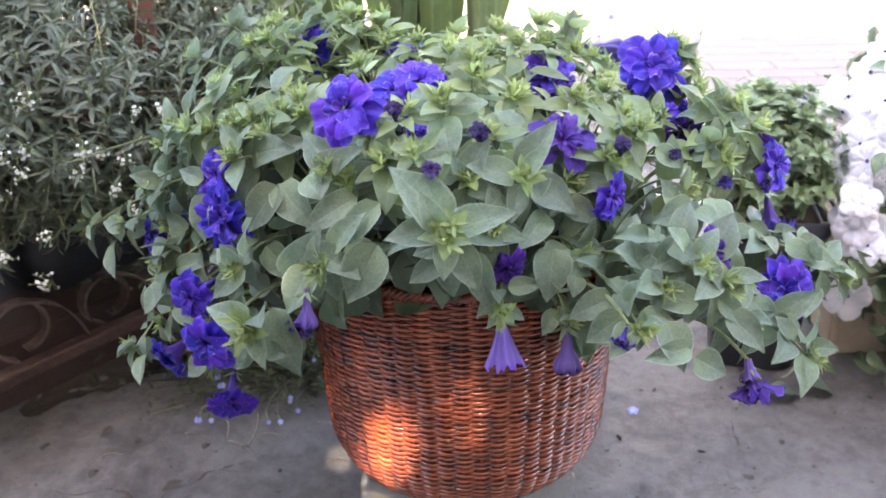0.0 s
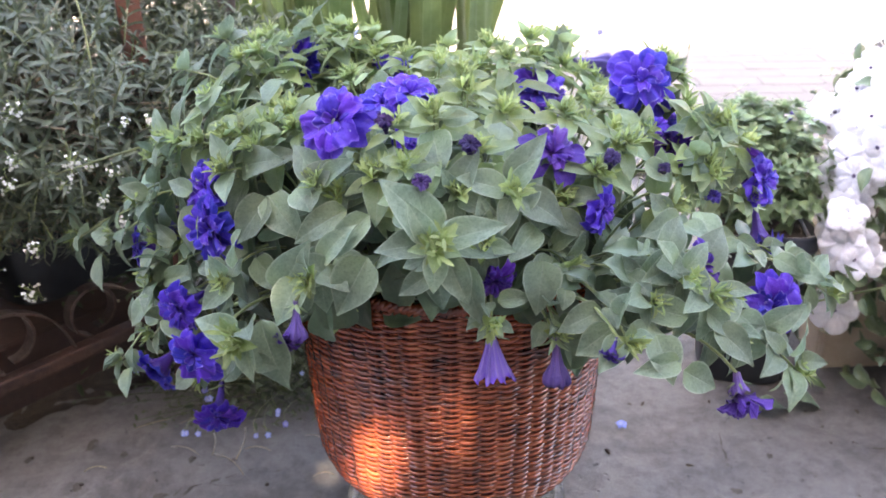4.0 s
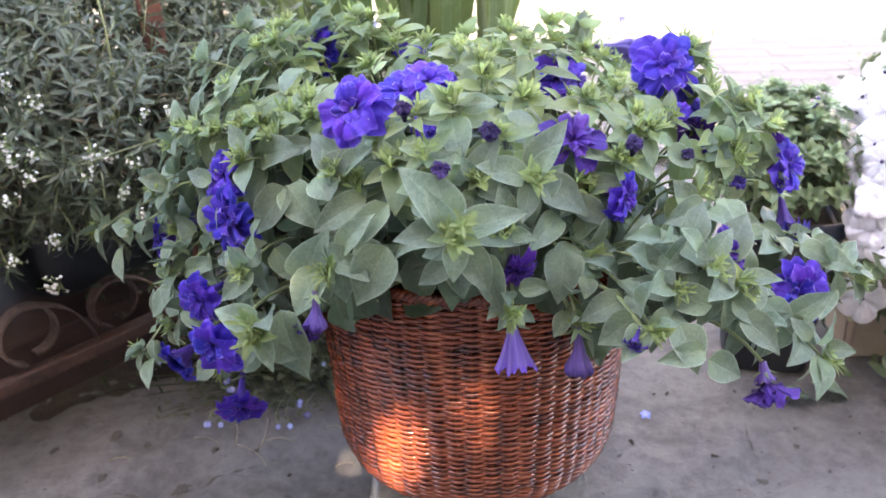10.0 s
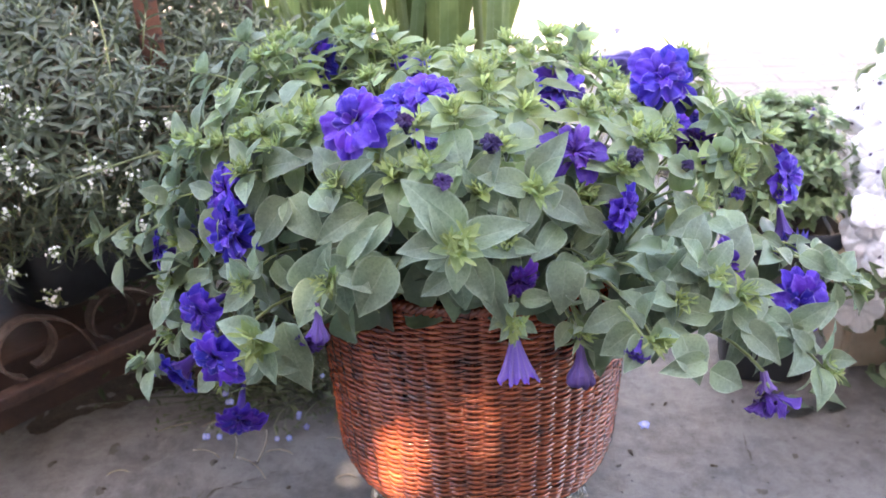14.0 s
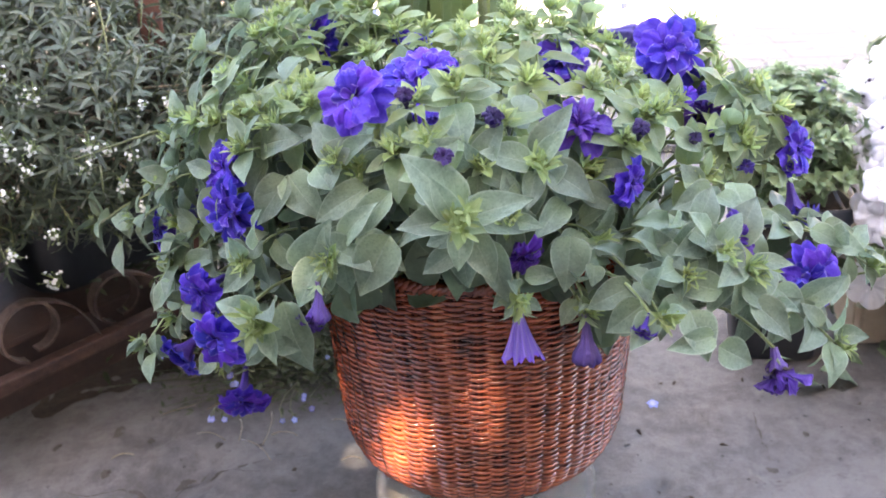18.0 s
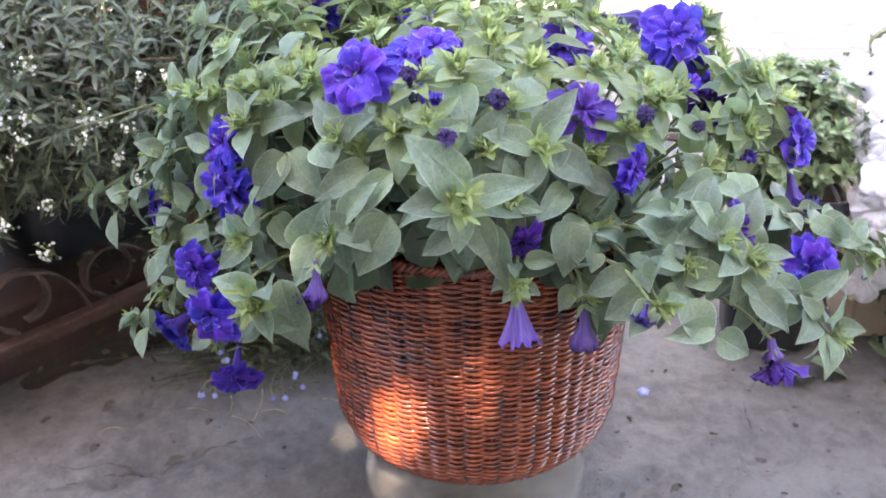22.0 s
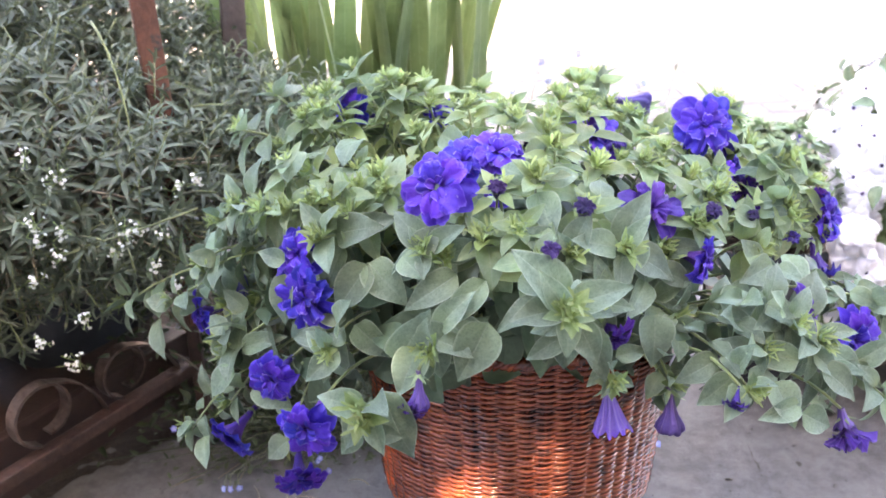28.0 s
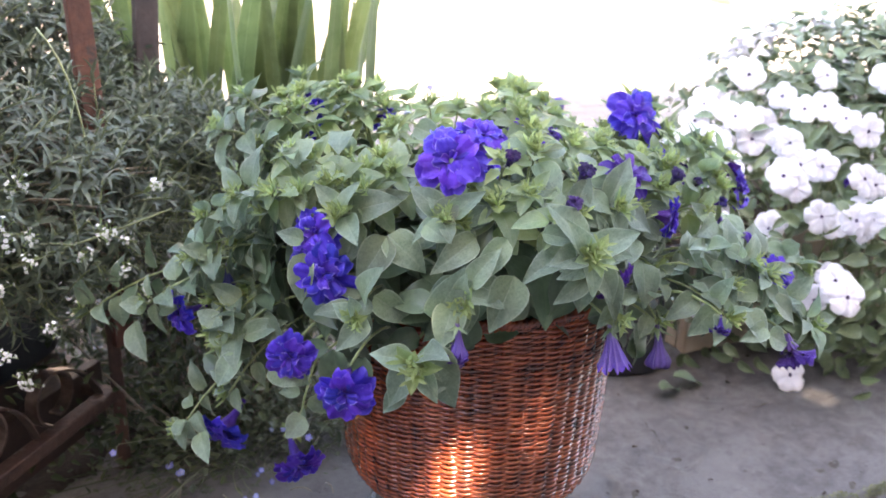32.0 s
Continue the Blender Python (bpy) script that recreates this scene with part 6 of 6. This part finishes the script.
def on_alyssum(a, el, q):
    bumpy = 1 + 0.12 * noise.noise((math.cos(a) * 2, math.sin(a) * 2, el * 2))
    p = Vector((AL_R.x * math.cos(a) * math.cos(el), AL_R.y * math.sin(a) * math.cos(el), AL_R.z * math.sin(el))) * q * bumpy
    if el < 0:
        p.z *= 1.0
    o = Vector((math.cos(a) * math.cos(el), math.sin(a) * math.cos(el), math.sin(el) + 0.25)).normalized()
    return p, o


LOBES = ((Vector((0, 0, 0)), 1.0), (Vector((-0.27, 0.25, 0.35)) - AL_C, 0.55), (Vector((-0.60, 0.24, 0.46)) - AL_C, 0.75), (Vector((-0.42, 0.30, 0.44)) - AL_C, 0.6))
for k in range(3000):
    lobe = LOBES[max(0, k % 6 - 2)]
    a, el = ar.random() * 6.283, math.asin(ar.uniform(-0.75, 1.0))
    q = ar.uniform(0.70, 1.03) if k % 5 else ar.uniform(0.3, 0.6)
    p, o = on_alyssum(a, el, q)
    p = p * lobe[1] + lobe[0]
    if math.sin(a) > 0.75 and el < 0.2:
        continue
    o = (o + Vector((ar.gauss(0, 0.35), ar.gauss(0, 0.35), ar.gauss(0.0, 0.3) - (0.4 if el < 0 else 0)))).normalized()
    length = ar.uniform(0.035, 0.06)
    base = p - o * length
    al_stems.add(*tube((base, base + o * length * 0.5 + Vector((0, 0, 0.002)), p), 0.0008, 4))
    so = o.orthogonal().normalized()
    for j in range(10):
        t = j / 9
        sd = Matrix.Rotation(j * 2.4 + ar.gauss(0, 0.3), 3, o) @ so
        open_ = 1.25 - 0.85 * t
        al_leaves[k % 3].add(leaf_n[0], leaf_n[1], aim(base.lerp(p, 0.25 + 0.75 * t), o * math.cos(open_) + sd * math.sin(open_), o, ar.uniform(0.019, 0.031) * (1 - 0.4 * t)), leaf_n[2])
for hp in al_leaves:
    part("foliage", hp.mesh("foliage", M_ALYSSUM), alyssum, None, "narrow grey-green leaves", "stuff")
part("stem", al_stems.mesh("stem", M_STEM_THIN), alyssum, None, "thin green stems", "stuff")
# inner shade of the mound: dry stalks
dry = Heap()
for k in range(320):
    p, o = on_alyssum(ar.random() * 6.283, ar.uniform(-0.7, 1.3), ar.uniform(0.5, 0.85))
    dry.add(*tube(bezier((ar.gauss(0, 0.05), ar.gauss(0, 0.04), -AL_R.z * 0.6), p * 0.5 + Vector((0, 0, 0.03)), p, 6), 0.0012, 4))
part("stalk", dry.mesh("stalk", M_DRY), alyssum, None, "dry brown stalks", "stuff")
PETALS4 = [(Matrix.Rotation(i * 1.571, 4, "Z") @ Matrix.Rotation(0.25, 4, "X")) for i in range(4)]


def floret_cluster(p, o, r, n):
    """A loose head: open florets round a middle of green buds."""
    hp, gb = Heap(), Heap()
    for i in range(n):
        oo = (o + Vector((ar.gauss(0, 0.6), ar.gauss(0, 0.6), ar.gauss(0, 0.6)))).normalized()
        at = oo * r * ar.uniform(0.7, 1.5)
        gb.add(*tube((Vector((0, 0, 0)) - o * r, at * 0.6 - o * r * 0.2, at), 0.00035, 3))
        if i % 3 == 2:
            for pm in PETALS4[:3]:
                gb.add(SMALL[0][0], SMALL[0][1], facing(at, oo, 1.0) @ pm @ Matrix.Rotation(0.9, 4, "X") @ Matrix.Diagonal((0.003, 0.0022, 0.0022, 1)), SMALL[0][2])
            continue
        c = facing(at, oo, 1.0, ar.random() * 3)
        for pm in PETALS4:
            hp.add(SMALL[1][0], SMALL[1][1], c @ pm @ Matrix.Diagonal((0.0032, 0.0022, 0.0022, 1)), SMALL[1][2])
    b = part("blossom", hp.mesh("blossom", M_FLORET), alyssum, Matrix.Translation(p + o * 0.012), "loose white flower cluster", "stuff")
    part("bud_head", gb.mesh("bud_head", M_TUFT), b, None, "pale green buds", "stuff")


for k in range(7):
    a, el = ar.uniform(3.2, 6.4), ar.uniform(-0.5, 1.1)
    p, o = on_alyssum(a, el, 1.0)
    side = Vector((ar.gauss(0, 1), ar.gauss(-0.3, 0.4), ar.gauss(0, 0.6))).normalized() * ar.uniform(0.05, 0.11)
    v, f = tube(bezier(p - side - o * 0.04, p + o * 0.018, p + side - o * 0.02, 9), 0.0009, 5)
    part("long_stem", mesh_of("long_stem", v, f, M_STEM_THIN), alyssum, None, "arching pale green stem")

floret_cluster(Vector((-0.403, 0.034, 0.199)) - AL_C, Vector((0.1, -0.8, 0.4)), 0.0120, 26)
floret_cluster(Vector((-0.389, 0.044, 0.377)) - AL_C, Vector((0.1, -0.8, 0.4)), 0.0120, 26)
floret_cluster(Vector((-0.343, 0.020, 0.317)) - AL_C, Vector((0.1, -0.8, 0.4)), 0.0080, 16)
floret_cluster(Vector((-0.323, 0.030, 0.331)) - AL_C, Vector((0.1, -0.8, 0.4)), 0.0080, 16)
floret_cluster(Vector((-0.314, 0.020, 0.299)) - AL_C, Vector((0.1, -0.8, 0.4)), 0.0080, 16)
floret_cluster(Vector((-0.409, 0.000, 0.304)) - AL_C, Vector((0.1, -0.8, 0.4)), 0.0080, 16)
floret_cluster(Vector((-0.385, 0.000, 0.323)) - AL_C, Vector((0.1, -0.8, 0.4)), 0.0080, 16)
floret_cluster(Vector((-0.400, 0.000, 0.354)) - AL_C, Vector((0.1, -0.8, 0.4)), 0.0080, 16)
floret_cluster(Vector((-0.307, 0.040, 0.319)) - AL_C, Vector((0.1, -0.8, 0.4)), 0.0080, 16)
floret_cluster(Vector((-0.376, 0.000, 0.262)) - AL_C, Vector((0.1, -0.8, 0.4)), 0.0080, 16)
floret_cluster(Vector((-0.410, -0.010, 0.247)) - AL_C, Vector((0.1, -0.8, 0.4)), 0.0080, 16)
floret_cluster(Vector((-0.298, 0.020, 0.276)) - AL_C, Vector((0.1, -0.8, 0.4)), 0.0080, 16)
floret_cluster(Vector((-0.382, 0.010, 0.342)) - AL_C, Vector((0.1, -0.8, 0.4)), 0.0080, 16)
floret_cluster(Vector((-0.276, 0.070, 0.358)) - AL_C, Vector((0.1, -0.8, 0.4)), 0.0080, 16)
floret_cluster(Vector((-0.414, 0.050, 0.396)) - AL_C, Vector((0.1, -0.8, 0.4)), 0.0080, 16)

for k in range(15):
    a, el = ar.uniform(3.3, 6.6), ar.uniform(-0.6, 0.35)
    p, o = on_alyssum(a, el, ar.uniform(1.0, 1.06))
    floret_cluster(p, o, ar.uniform(0.006, 0.010), ar.randrange(10, 22))

# ---- iris clump ----
IRIS = Vector((-0.105, 0.49, 0.0))
iris = thing("iris_clump", "clump of tall sword-shaped green iris leaves behind the basket", "plant", IRIS)
ir = random.Random(12)
for k in range(54):
    x, y = ir.uniform(-0.205, 0.135), ir.gauss(0, 0.05)
    hgt, w = ir.uniform(0.50, 0.78), ir.uniform(0.018, 0.031)
    lean = (x * 0.6 + ir.gauss(0.0, 0.10), ir.gauss(0.0, 0.14))
    face = ir.gauss(0.1, 0.6)
    verts, uvs = [], []
    for i in range(12):
        t = i / 11
        ww = w * 0.5 * (0.75 + 0.5 * t - 1.25 * t ** 6) if t < 1 else 0.0006
        cx, cy = lean[0] * t ** 1.6 * hgt, lean[1] * t ** 1.6 * hgt
        for j, s in enumerate((-1, -0.5, 0, 0.5, 1)):
            b = 0.004 * (1 - abs(s)) * (1 - t)
            verts.append((x + cx + s * ww * math.cos(face) - b * math.sin(face), y + cy + s * ww * math.sin(face) + b * math.cos(face), hgt * t * (1 - 0.06 * t)))
            uvs.append((0.5 + s * 0.5, t))
    part("sword_leaf", mesh_of("sword_leaf", verts, grid_faces(12, 5), M_IRIS, uvs), iris)

# ---- low trailing lobelia on the ground ----
lob = thing("trailing_lobelia", "low trailing plant with tiny blue flowers on the concrete", "flowering plant", (-0.16, 0.13, 0))
lr = random.Random(31)
ll = Heap()
for k in range(1700):
    x, y = lr.gauss(-0.03, 0.085), lr.gauss(0.035, 0.045)
    if y < -0.05:
        continue
    z = max(0.004, 0.055 * math.exp(-(x * x / 0.02 + (y - 0.03) ** 2 / 0.006)) * lr.uniform(0.1, 1.3))
    ll.add(SMALL[0][0], SMALL[0][1], aim((x, y, z), (lr.gauss(0, 1), lr.gauss(-0.2, 1), lr.uniform(-0.2, 0.8)), (0, 0, 1), lr.uniform(0.007, 0.013), 0.9), SMALL[0][2])
    if k % 7 == 0:
        ll.add(*tube(bezier((x * 0.6, y * 0.6 + 0.02, 0.003), (x * 0.8, y * 0.8, z + 0.01), (x, y, z), 5), 0.0006, 3))
part("foliage", ll.mesh("foliage", M_MOSSLEAF_SHADED), lob, None, "tiny dark green leaves", "stuff")
bf = Heap()
for i in range(5):
    bf.add(SMALL[1][0], SMALL[1][1], Matrix.Rotation(i * 1.2566, 4, "Z") @ Matrix.Rotation(0.15, 4, "X") @ Matrix.Diagonal((2.3, 1, 1, 1)), SMALL[1][2])
BLUE = bf.mesh("blue_flower", M_BLUE)
for x, y, z in ((-0.340, 0.075, 0.086), (-0.287, 0.047, 0.024), (-0.138, 0.094, 0.049), (-0.083, 0.115, 0.050), (-0.058, 0.113, 0.040), (-0.298, 0.066, 0.010), (-0.281, 0.065, 0.010), (-0.194, 0.078, 0.030), (-0.185, 0.068, 0.020), (-0.204, 0.062, 0.010), (-0.173, 0.122, 0.050), (-0.278, 0.102, 0.030), (-0.286, 0.119, 0.030), (-0.197, 0.086, 0.020), (-0.216, 0.058, 0.012), (-0.284, 0.121, 0.030), (-0.275, 0.103, 0.030), (-0.161, 0.119, 0.050), (-0.100, 0.127, 0.050)):
    part("blue_flower", BLUE, lob, facing(Vector((x, y, z)) - lob.location, (lr.gauss(0, 0.4), -0.7, 0.5), lr.uniform(0.0030, 0.0046), lr.random() * 6), "tiny pale blue flower")
for x, y, z in ((-0.340, 0.075, 0.086), (-0.287, 0.047, 0.024), (-0.138, 0.094, 0.049), (-0.083, 0.115, 0.050), (-0.058, 0.113, 0.040), (-0.298, 0.066, 0.010), (-0.281, 0.065, 0.010), (-0.194, 0.078, 0.030), (-0.185, 0.068, 0.020), (-0.204, 0.062, 0.010), (-0.173, 0.122, 0.050), (-0.278, 0.102, 0.030), (-0.286, 0.119, 0.030), (-0.197, 0.086, 0.020), (-0.216, 0.058, 0.012), (-0.284, 0.121, 0.030), (-0.275, 0.103, 0.030), (-0.161, 0.119, 0.050), (-0.100, 0.127, 0.050)):
    v, f = tube(bezier((lr.gauss(-0.02, 0.04), 0.04, 0.003), (x + 0.14, y - 0.1, z + 0.01), Vector((x, y, z)) - lob.location, 5), 0.0005, 3)
    part("flower_stalk", mesh_of("flower_stalk", v, f, M_STEM_THIN), lob)

# ---- airy self-sown flowers behind the basket ----
airy = thing("wild_flowers", "airy clump of thin straw-coloured stems with tiny blue flowers", "wild plant", (0.14, 0.60, 0.0))
yr = random.Random(83)
ah = Heap()
for k in range(80):
    x, y = yr.gauss(0, 0.08), yr.gauss(0, 0.06)
    top = Vector((x * 1.4 + yr.gauss(0, 0.04), y * 1.3, yr.triangular(0.12, 0.36, 0.20)))
    pts = bezier((x, y, 0.0), (x + yr.gauss(0, 0.02), y, top.z * 0.6), top, 7)
    ah.add(*tube(pts, 0.0005, 4))
    for j in range(9):
        p = pts[2 + j % 5].lerp(pts[min(6, 3 + j % 5)], yr.random())
        q = SMALL[j % 3]
        ah.add(q[0], q[1], aim(p, (yr.gauss(0, 1), yr.gauss(0, 1), 0.6), (0, 0, 1), yr.uniform(0.006, 0.013), 0.7), q[2])
    if k % 3 == 0:
        part("blue_flower", BLUE, airy, facing(top, (yr.gauss(0, 0.4), -0.7, 0.5), yr.uniform(0.005, 0.007), yr.random() * 6), "tiny blue flower")
part("stem", ah.mesh("stem", M_STRAW), airy, None, "thin pale stems with narrow leaves", "stuff")

# ---- the flower bed behind the stand ----
xs_, ys_ = np.arange(-1.3, 0.0, 0.02), np.linspace(0.0, 1.0, 40)
bv = []
for x in xs_:
    # leftwards the soil reaches under the stand, in place of shade on concrete
    front = 0.125 if x > -0.335 else max(0.03, 0.18 + 1.15 * (x + 0.335))
    front += 0.03 * noise.noise((x * 7, 0, 3)) + 0.02 * noise.noise((x * 23, 0, 5))
    for t in ys_:
        y = (0.75 - front) * t ** 1.3
        e = min(1.0, max(0.0, (y - 0.02) / 0.05)) * min(1.0, max(0.0, (-0.02 - x) / 0.06))
        bv.append((x + 0.012 * noise.noise((x * 20, y * 20, 1)), front + y, -0.010 + 0.012 * e + 0.008 * e * noise.noise((x * 18, y * 18, 2)) + 0.004 * noise.noise((x * 70, y * 70, 2))))
bed = mesh_of("soil_bed", bv, [f[::-1] for f in grid_faces(len(xs_), len(ys_))], M_SOIL)
tagged(new("soil_bed", bed), "dark soil of the flower bed, also in place of shade under the plant stand", "soil", kind="stuff")

# ---- dark shrub between the stand and the basket, and one added behind the stand ----
hr = random.Random(61)


def low_shrub(label, at, wide, deep, tall, count):
    shrub = thing("low_shrub", label, "shrub", at, "low shrubs")
    sh, tw = Heap(), Heap()
    for k in range(count):
        x, y, z = hr.gauss(0, wide), hr.gauss(0, deep), abs(hr.gauss(0, tall))
        if z > tall * 2.5:
            continue
        v = SMALL[hr.randrange(3)]
        sh.add(v[0], v[1], aim((x, y, z), (hr.gauss(0, 1), hr.gauss(-0.3, 1), hr.gauss(0, 0.7)), (0, -0.4, 1), hr.uniform(0.010, 0.020), 0.9), v[2])
        if k % 40 == 0:
            tw.add(*tube(bezier((x * 0.4, y * 0.4, 0), (x * 0.8, y * 0.6, z * 0.6), (x, y, z), 5), 0.0011, 4))
    part("foliage", sh.mesh("foliage", M_MOSSLEAF_SHADED), shrub, None, "small olive leaves, darkened for the shade between them", "stuff")
    part("twig", tw.mesh("twig", M_DRY), shrub, None, "thin dry twigs", "stuff")


low_shrub("dark low shrub with yellowish twigs between the stand and the basket", (-0.22, 0.25, 0.0), 0.10, 0.055, 0.13, 4200)
# added dark mass where only shade is known; hides the bright yard behind
low_shrub("dark shrub added behind the iron plant stand to close a bright gap", (-0.72, 0.50, 0.0), 0.20, 0.045, 0.15, 7000)

# ---- dirt in the cracks and hollows of the concrete ----
dirt = Heap()
dr = random.Random(55)


def dirt_patch(x, y, r, wide=1.0, turn=0.0):
    v = [(x, y, slab_height(x, y) + 0.0012)]
    n = 18
    for i in range(n):
        a = 6.283 * i / n
        q = r * (0.75 + 0.55 * noise.noise((x * 50 + math.cos(a) * 1.6, y * 50 + math.sin(a) * 1.6, 3)))
        px, py = q * wide * math.cos(a), q * math.sin(a)
        px, py = x + px * math.cos(turn) - py * math.sin(turn), y + px * math.sin(turn) + py * math.cos(turn)
        v.append((px, py, slab_height(px, py) + 0.0004))
    dirt.add(v, [(0, 1 + i, 1 + (i + 1) % n) for i in range(n)])


def dirt_line(points, w):
    pts = [(x, y) for x, y in points]
    v = []
    for i, (x, y) in enumerate(pts):
        nx, ny = pts[min(i + 1, len(pts) - 1)][0] - pts[max(i - 1, 0)][0], pts[min(i + 1, len(pts) - 1)][1] - pts[max(i - 1, 0)][1]
        q = math.hypot(nx, ny)
        ww = w * max(0.12, 0.6 + 1.1 * noise.noise((x * 45, y * 45, 6))) * math.sin(math.pi * (i + 0.5) / len(pts)) ** 0.5
        for s in (-1, 1):
            px, py = x - s * ny / q * ww, y + s * nx / q * ww
            v.append((px, py, slab_height(px, py) + 0.0006))
    dirt.add(v, grid_faces(len(pts), 2))


for hx, hy, r, d in HOLLOWS:
    dirt_patch(hx, hy, r * 0.30, dr.uniform(1.0, 2.0), dr.uniform(0, 3))
for k in range(12):
    x, y = dr.uniform(-0.45, 0.60), dr.uniform(-0.13, 0.22)
    if math.hypot(x - AXIS.x, y - AXIS.y) > 0.13:
        dirt_patch(x, y, dr.uniform(0.0012, 0.0045), dr.uniform(1.2, 3.0), dr.uniform(-0.4, 0.6))
for x, y, r in ((0.188, -0.064, 0.006), (0.262, -0.103, 0.005), (0.278, -0.110, 0.004), (0.444, -0.088, 0.007), (0.437, -0.126, 0.005), (0.148, -0.126, 0.006), (0.329, 0.040, 0.004), (0.288, -0.064, 0.003), (-0.394, 0.053, 0.007), (-0.454, 0.032, 0.005), (-0.386, -0.011, 0.006), (-0.305, -0.016, 0.009), (-0.325, -0.03, 0.006), (-0.28, 0.03, 0.005)):
    dirt_patch(x, y, r, dr.uniform(1.1, 1.9), dr.uniform(0, 3))
dirt_line([(x, -0.02 + 0.45 * (x + 0.30) + 0.02 * noise.noise((x * 25, 1, 4))) for x in np.arange(-0.42, -0.16, 0.004)], 0.0022)
dirt_line([(x, 0.055 - 0.16 * (x - 0.45) + 0.012 * noise.noise((x * 30, 2, 4))) for x in np.arange(0.40, 0.66, 0.004)], 0.0014)
dirt_line([(0.284 + 0.006 * noise.noise((y * 30, 3, 1)), y) for y in np.arange(0.005, 0.08, 0.004)], 0.0014)
dirt_line([(x, -0.045 + 0.25 * (x + 0.4) + 0.02 * noise.noise((x * 20, 7, 4))) for x in np.arange(-0.42, -0.22, 0.004)], 0.0016)
tagged(new("dirt", dirt.mesh("dirt", M_DIRT)), "dark dirt lodged in the cracks of the concrete", "dirt", kind="stuff")

# ---- litter on the concrete ----
fallen = new("fallen_petal", BLUE)
fallen.matrix_basis = facing((0.18, 0.082, 0.008), (0, -0.2, 1), 0.007)
tagged(fallen, "tiny blue petal fallen on the concrete", "petal", "fallen petals")
for x, y in ((0.20, 0.15), (0.165, 0.16), (0.225, 0.155)):
    c = copy_thing(fallen, facing((x, y, 0.008), (0, -0.3, 1), 0.005, x * 40))
lm = mesh_of("fallen_leaf", LEAVES[1][0], LEAVES[1][1], M_LEAF, LEAVES[1][2])
for x, y, a, s in ((0.335, 0.105, 0.4, 0.05), (0.37, 0.13, -0.2, 0.05)):
    o = new("fallen_leaf", lm)
    o.matrix_basis = aim((x, y, 0.014), (math.cos(a), math.sin(a), -0.05), (0, 0, 1), s, 0.8)
    tagged(o, "pale green leaf lying on the concrete", "leaf", "fallen leaves")
pr = random.Random(15)

crumb_meshes = []
for k in range(5):
    me = box_mesh("crumb", (1, 0.7, 0.45), M_STONE if k == 0 else M_SOIL, 0.2, (0, 0, 0), 1)
    for v in me.vertices:
        v.co += noise.noise_vector(v.co * 1.7 + Vector((k * 3, 0, 0))) * 0.28
    crumb_meshes.append(me)
for k in range(34):
    x, y = pr.uniform(-0.45, 0.62), pr.uniform(-0.13, 0.24)
    if math.hypot(x - AXIS.x, y - AXIS.y) < 0.125:
        continue
    o = new("crumb", crumb_meshes[k % 5])
    s = pr.uniform(0.002, 0.0065)
    o.matrix_basis = pose(x, y, slab_height(x, y) + s * 0.15, 0, 0, pr.uniform(0, 180)) @ Matrix.Diagonal((s * pr.uniform(0.8, 2.0), s, s * 0.7, 1))
    tagged(o, "small dark crumb lying on the concrete", "crumb", "crumbs on the concrete")
for x, y, r in ((0.188, -0.064, 0.006), (0.262, -0.103, 0.005), (0.278, -0.110, 0.004), (0.444, -0.088, 0.007), (0.437, -0.126, 0.005), (0.148, -0.126, 0.006), (0.329, 0.040, 0.004), (0.288, -0.064, 0.003), (-0.394, 0.053, 0.007), (-0.454, 0.032, 0.005), (-0.386, -0.011, 0.006), (-0.305, -0.016, 0.009), (-0.325, -0.03, 0.006), (-0.28, 0.03, 0.005)):
    o = new("pebble", crumb_meshes[0] if r > 0.006 else crumb_meshes[2])
    o.matrix_basis = pose(x + r * 0.6, y + r * 0.3, slab_height(x, y) + r * 0.12, 0, 0, pr.uniform(0, 180)) @ Matrix.Diagonal((r * 0.9, r * 0.8, r * 0.5, 1))
    tagged(o, "small pebble lodged in a pit of the concrete", "pebble", "pebbles in the concrete")
for k in range(12):
    x, y = pr.uniform(-0.40, -0.12), pr.uniform(-0.02, 0.10)
    a = pr.uniform(0, 3.1)
    L = pr.uniform(0.02, 0.06)
    z = slab_height(x, y) + 0.003
    v, f = tube(bezier((x, y, z), (x + L * 0.5 * math.cos(a), y + L * 0.5 * math.sin(a), z + 0.006), (x + L * math.cos(a + 0.3), y + L * math.sin(a + 0.3), z), 6), 0.0007, 4)
    o = new("dry_stalk", mesh_of("dry_stalk", v, f, M_DRY))
    tagged(o, "thin dry straw lying on the concrete", "straw", "dry straws")
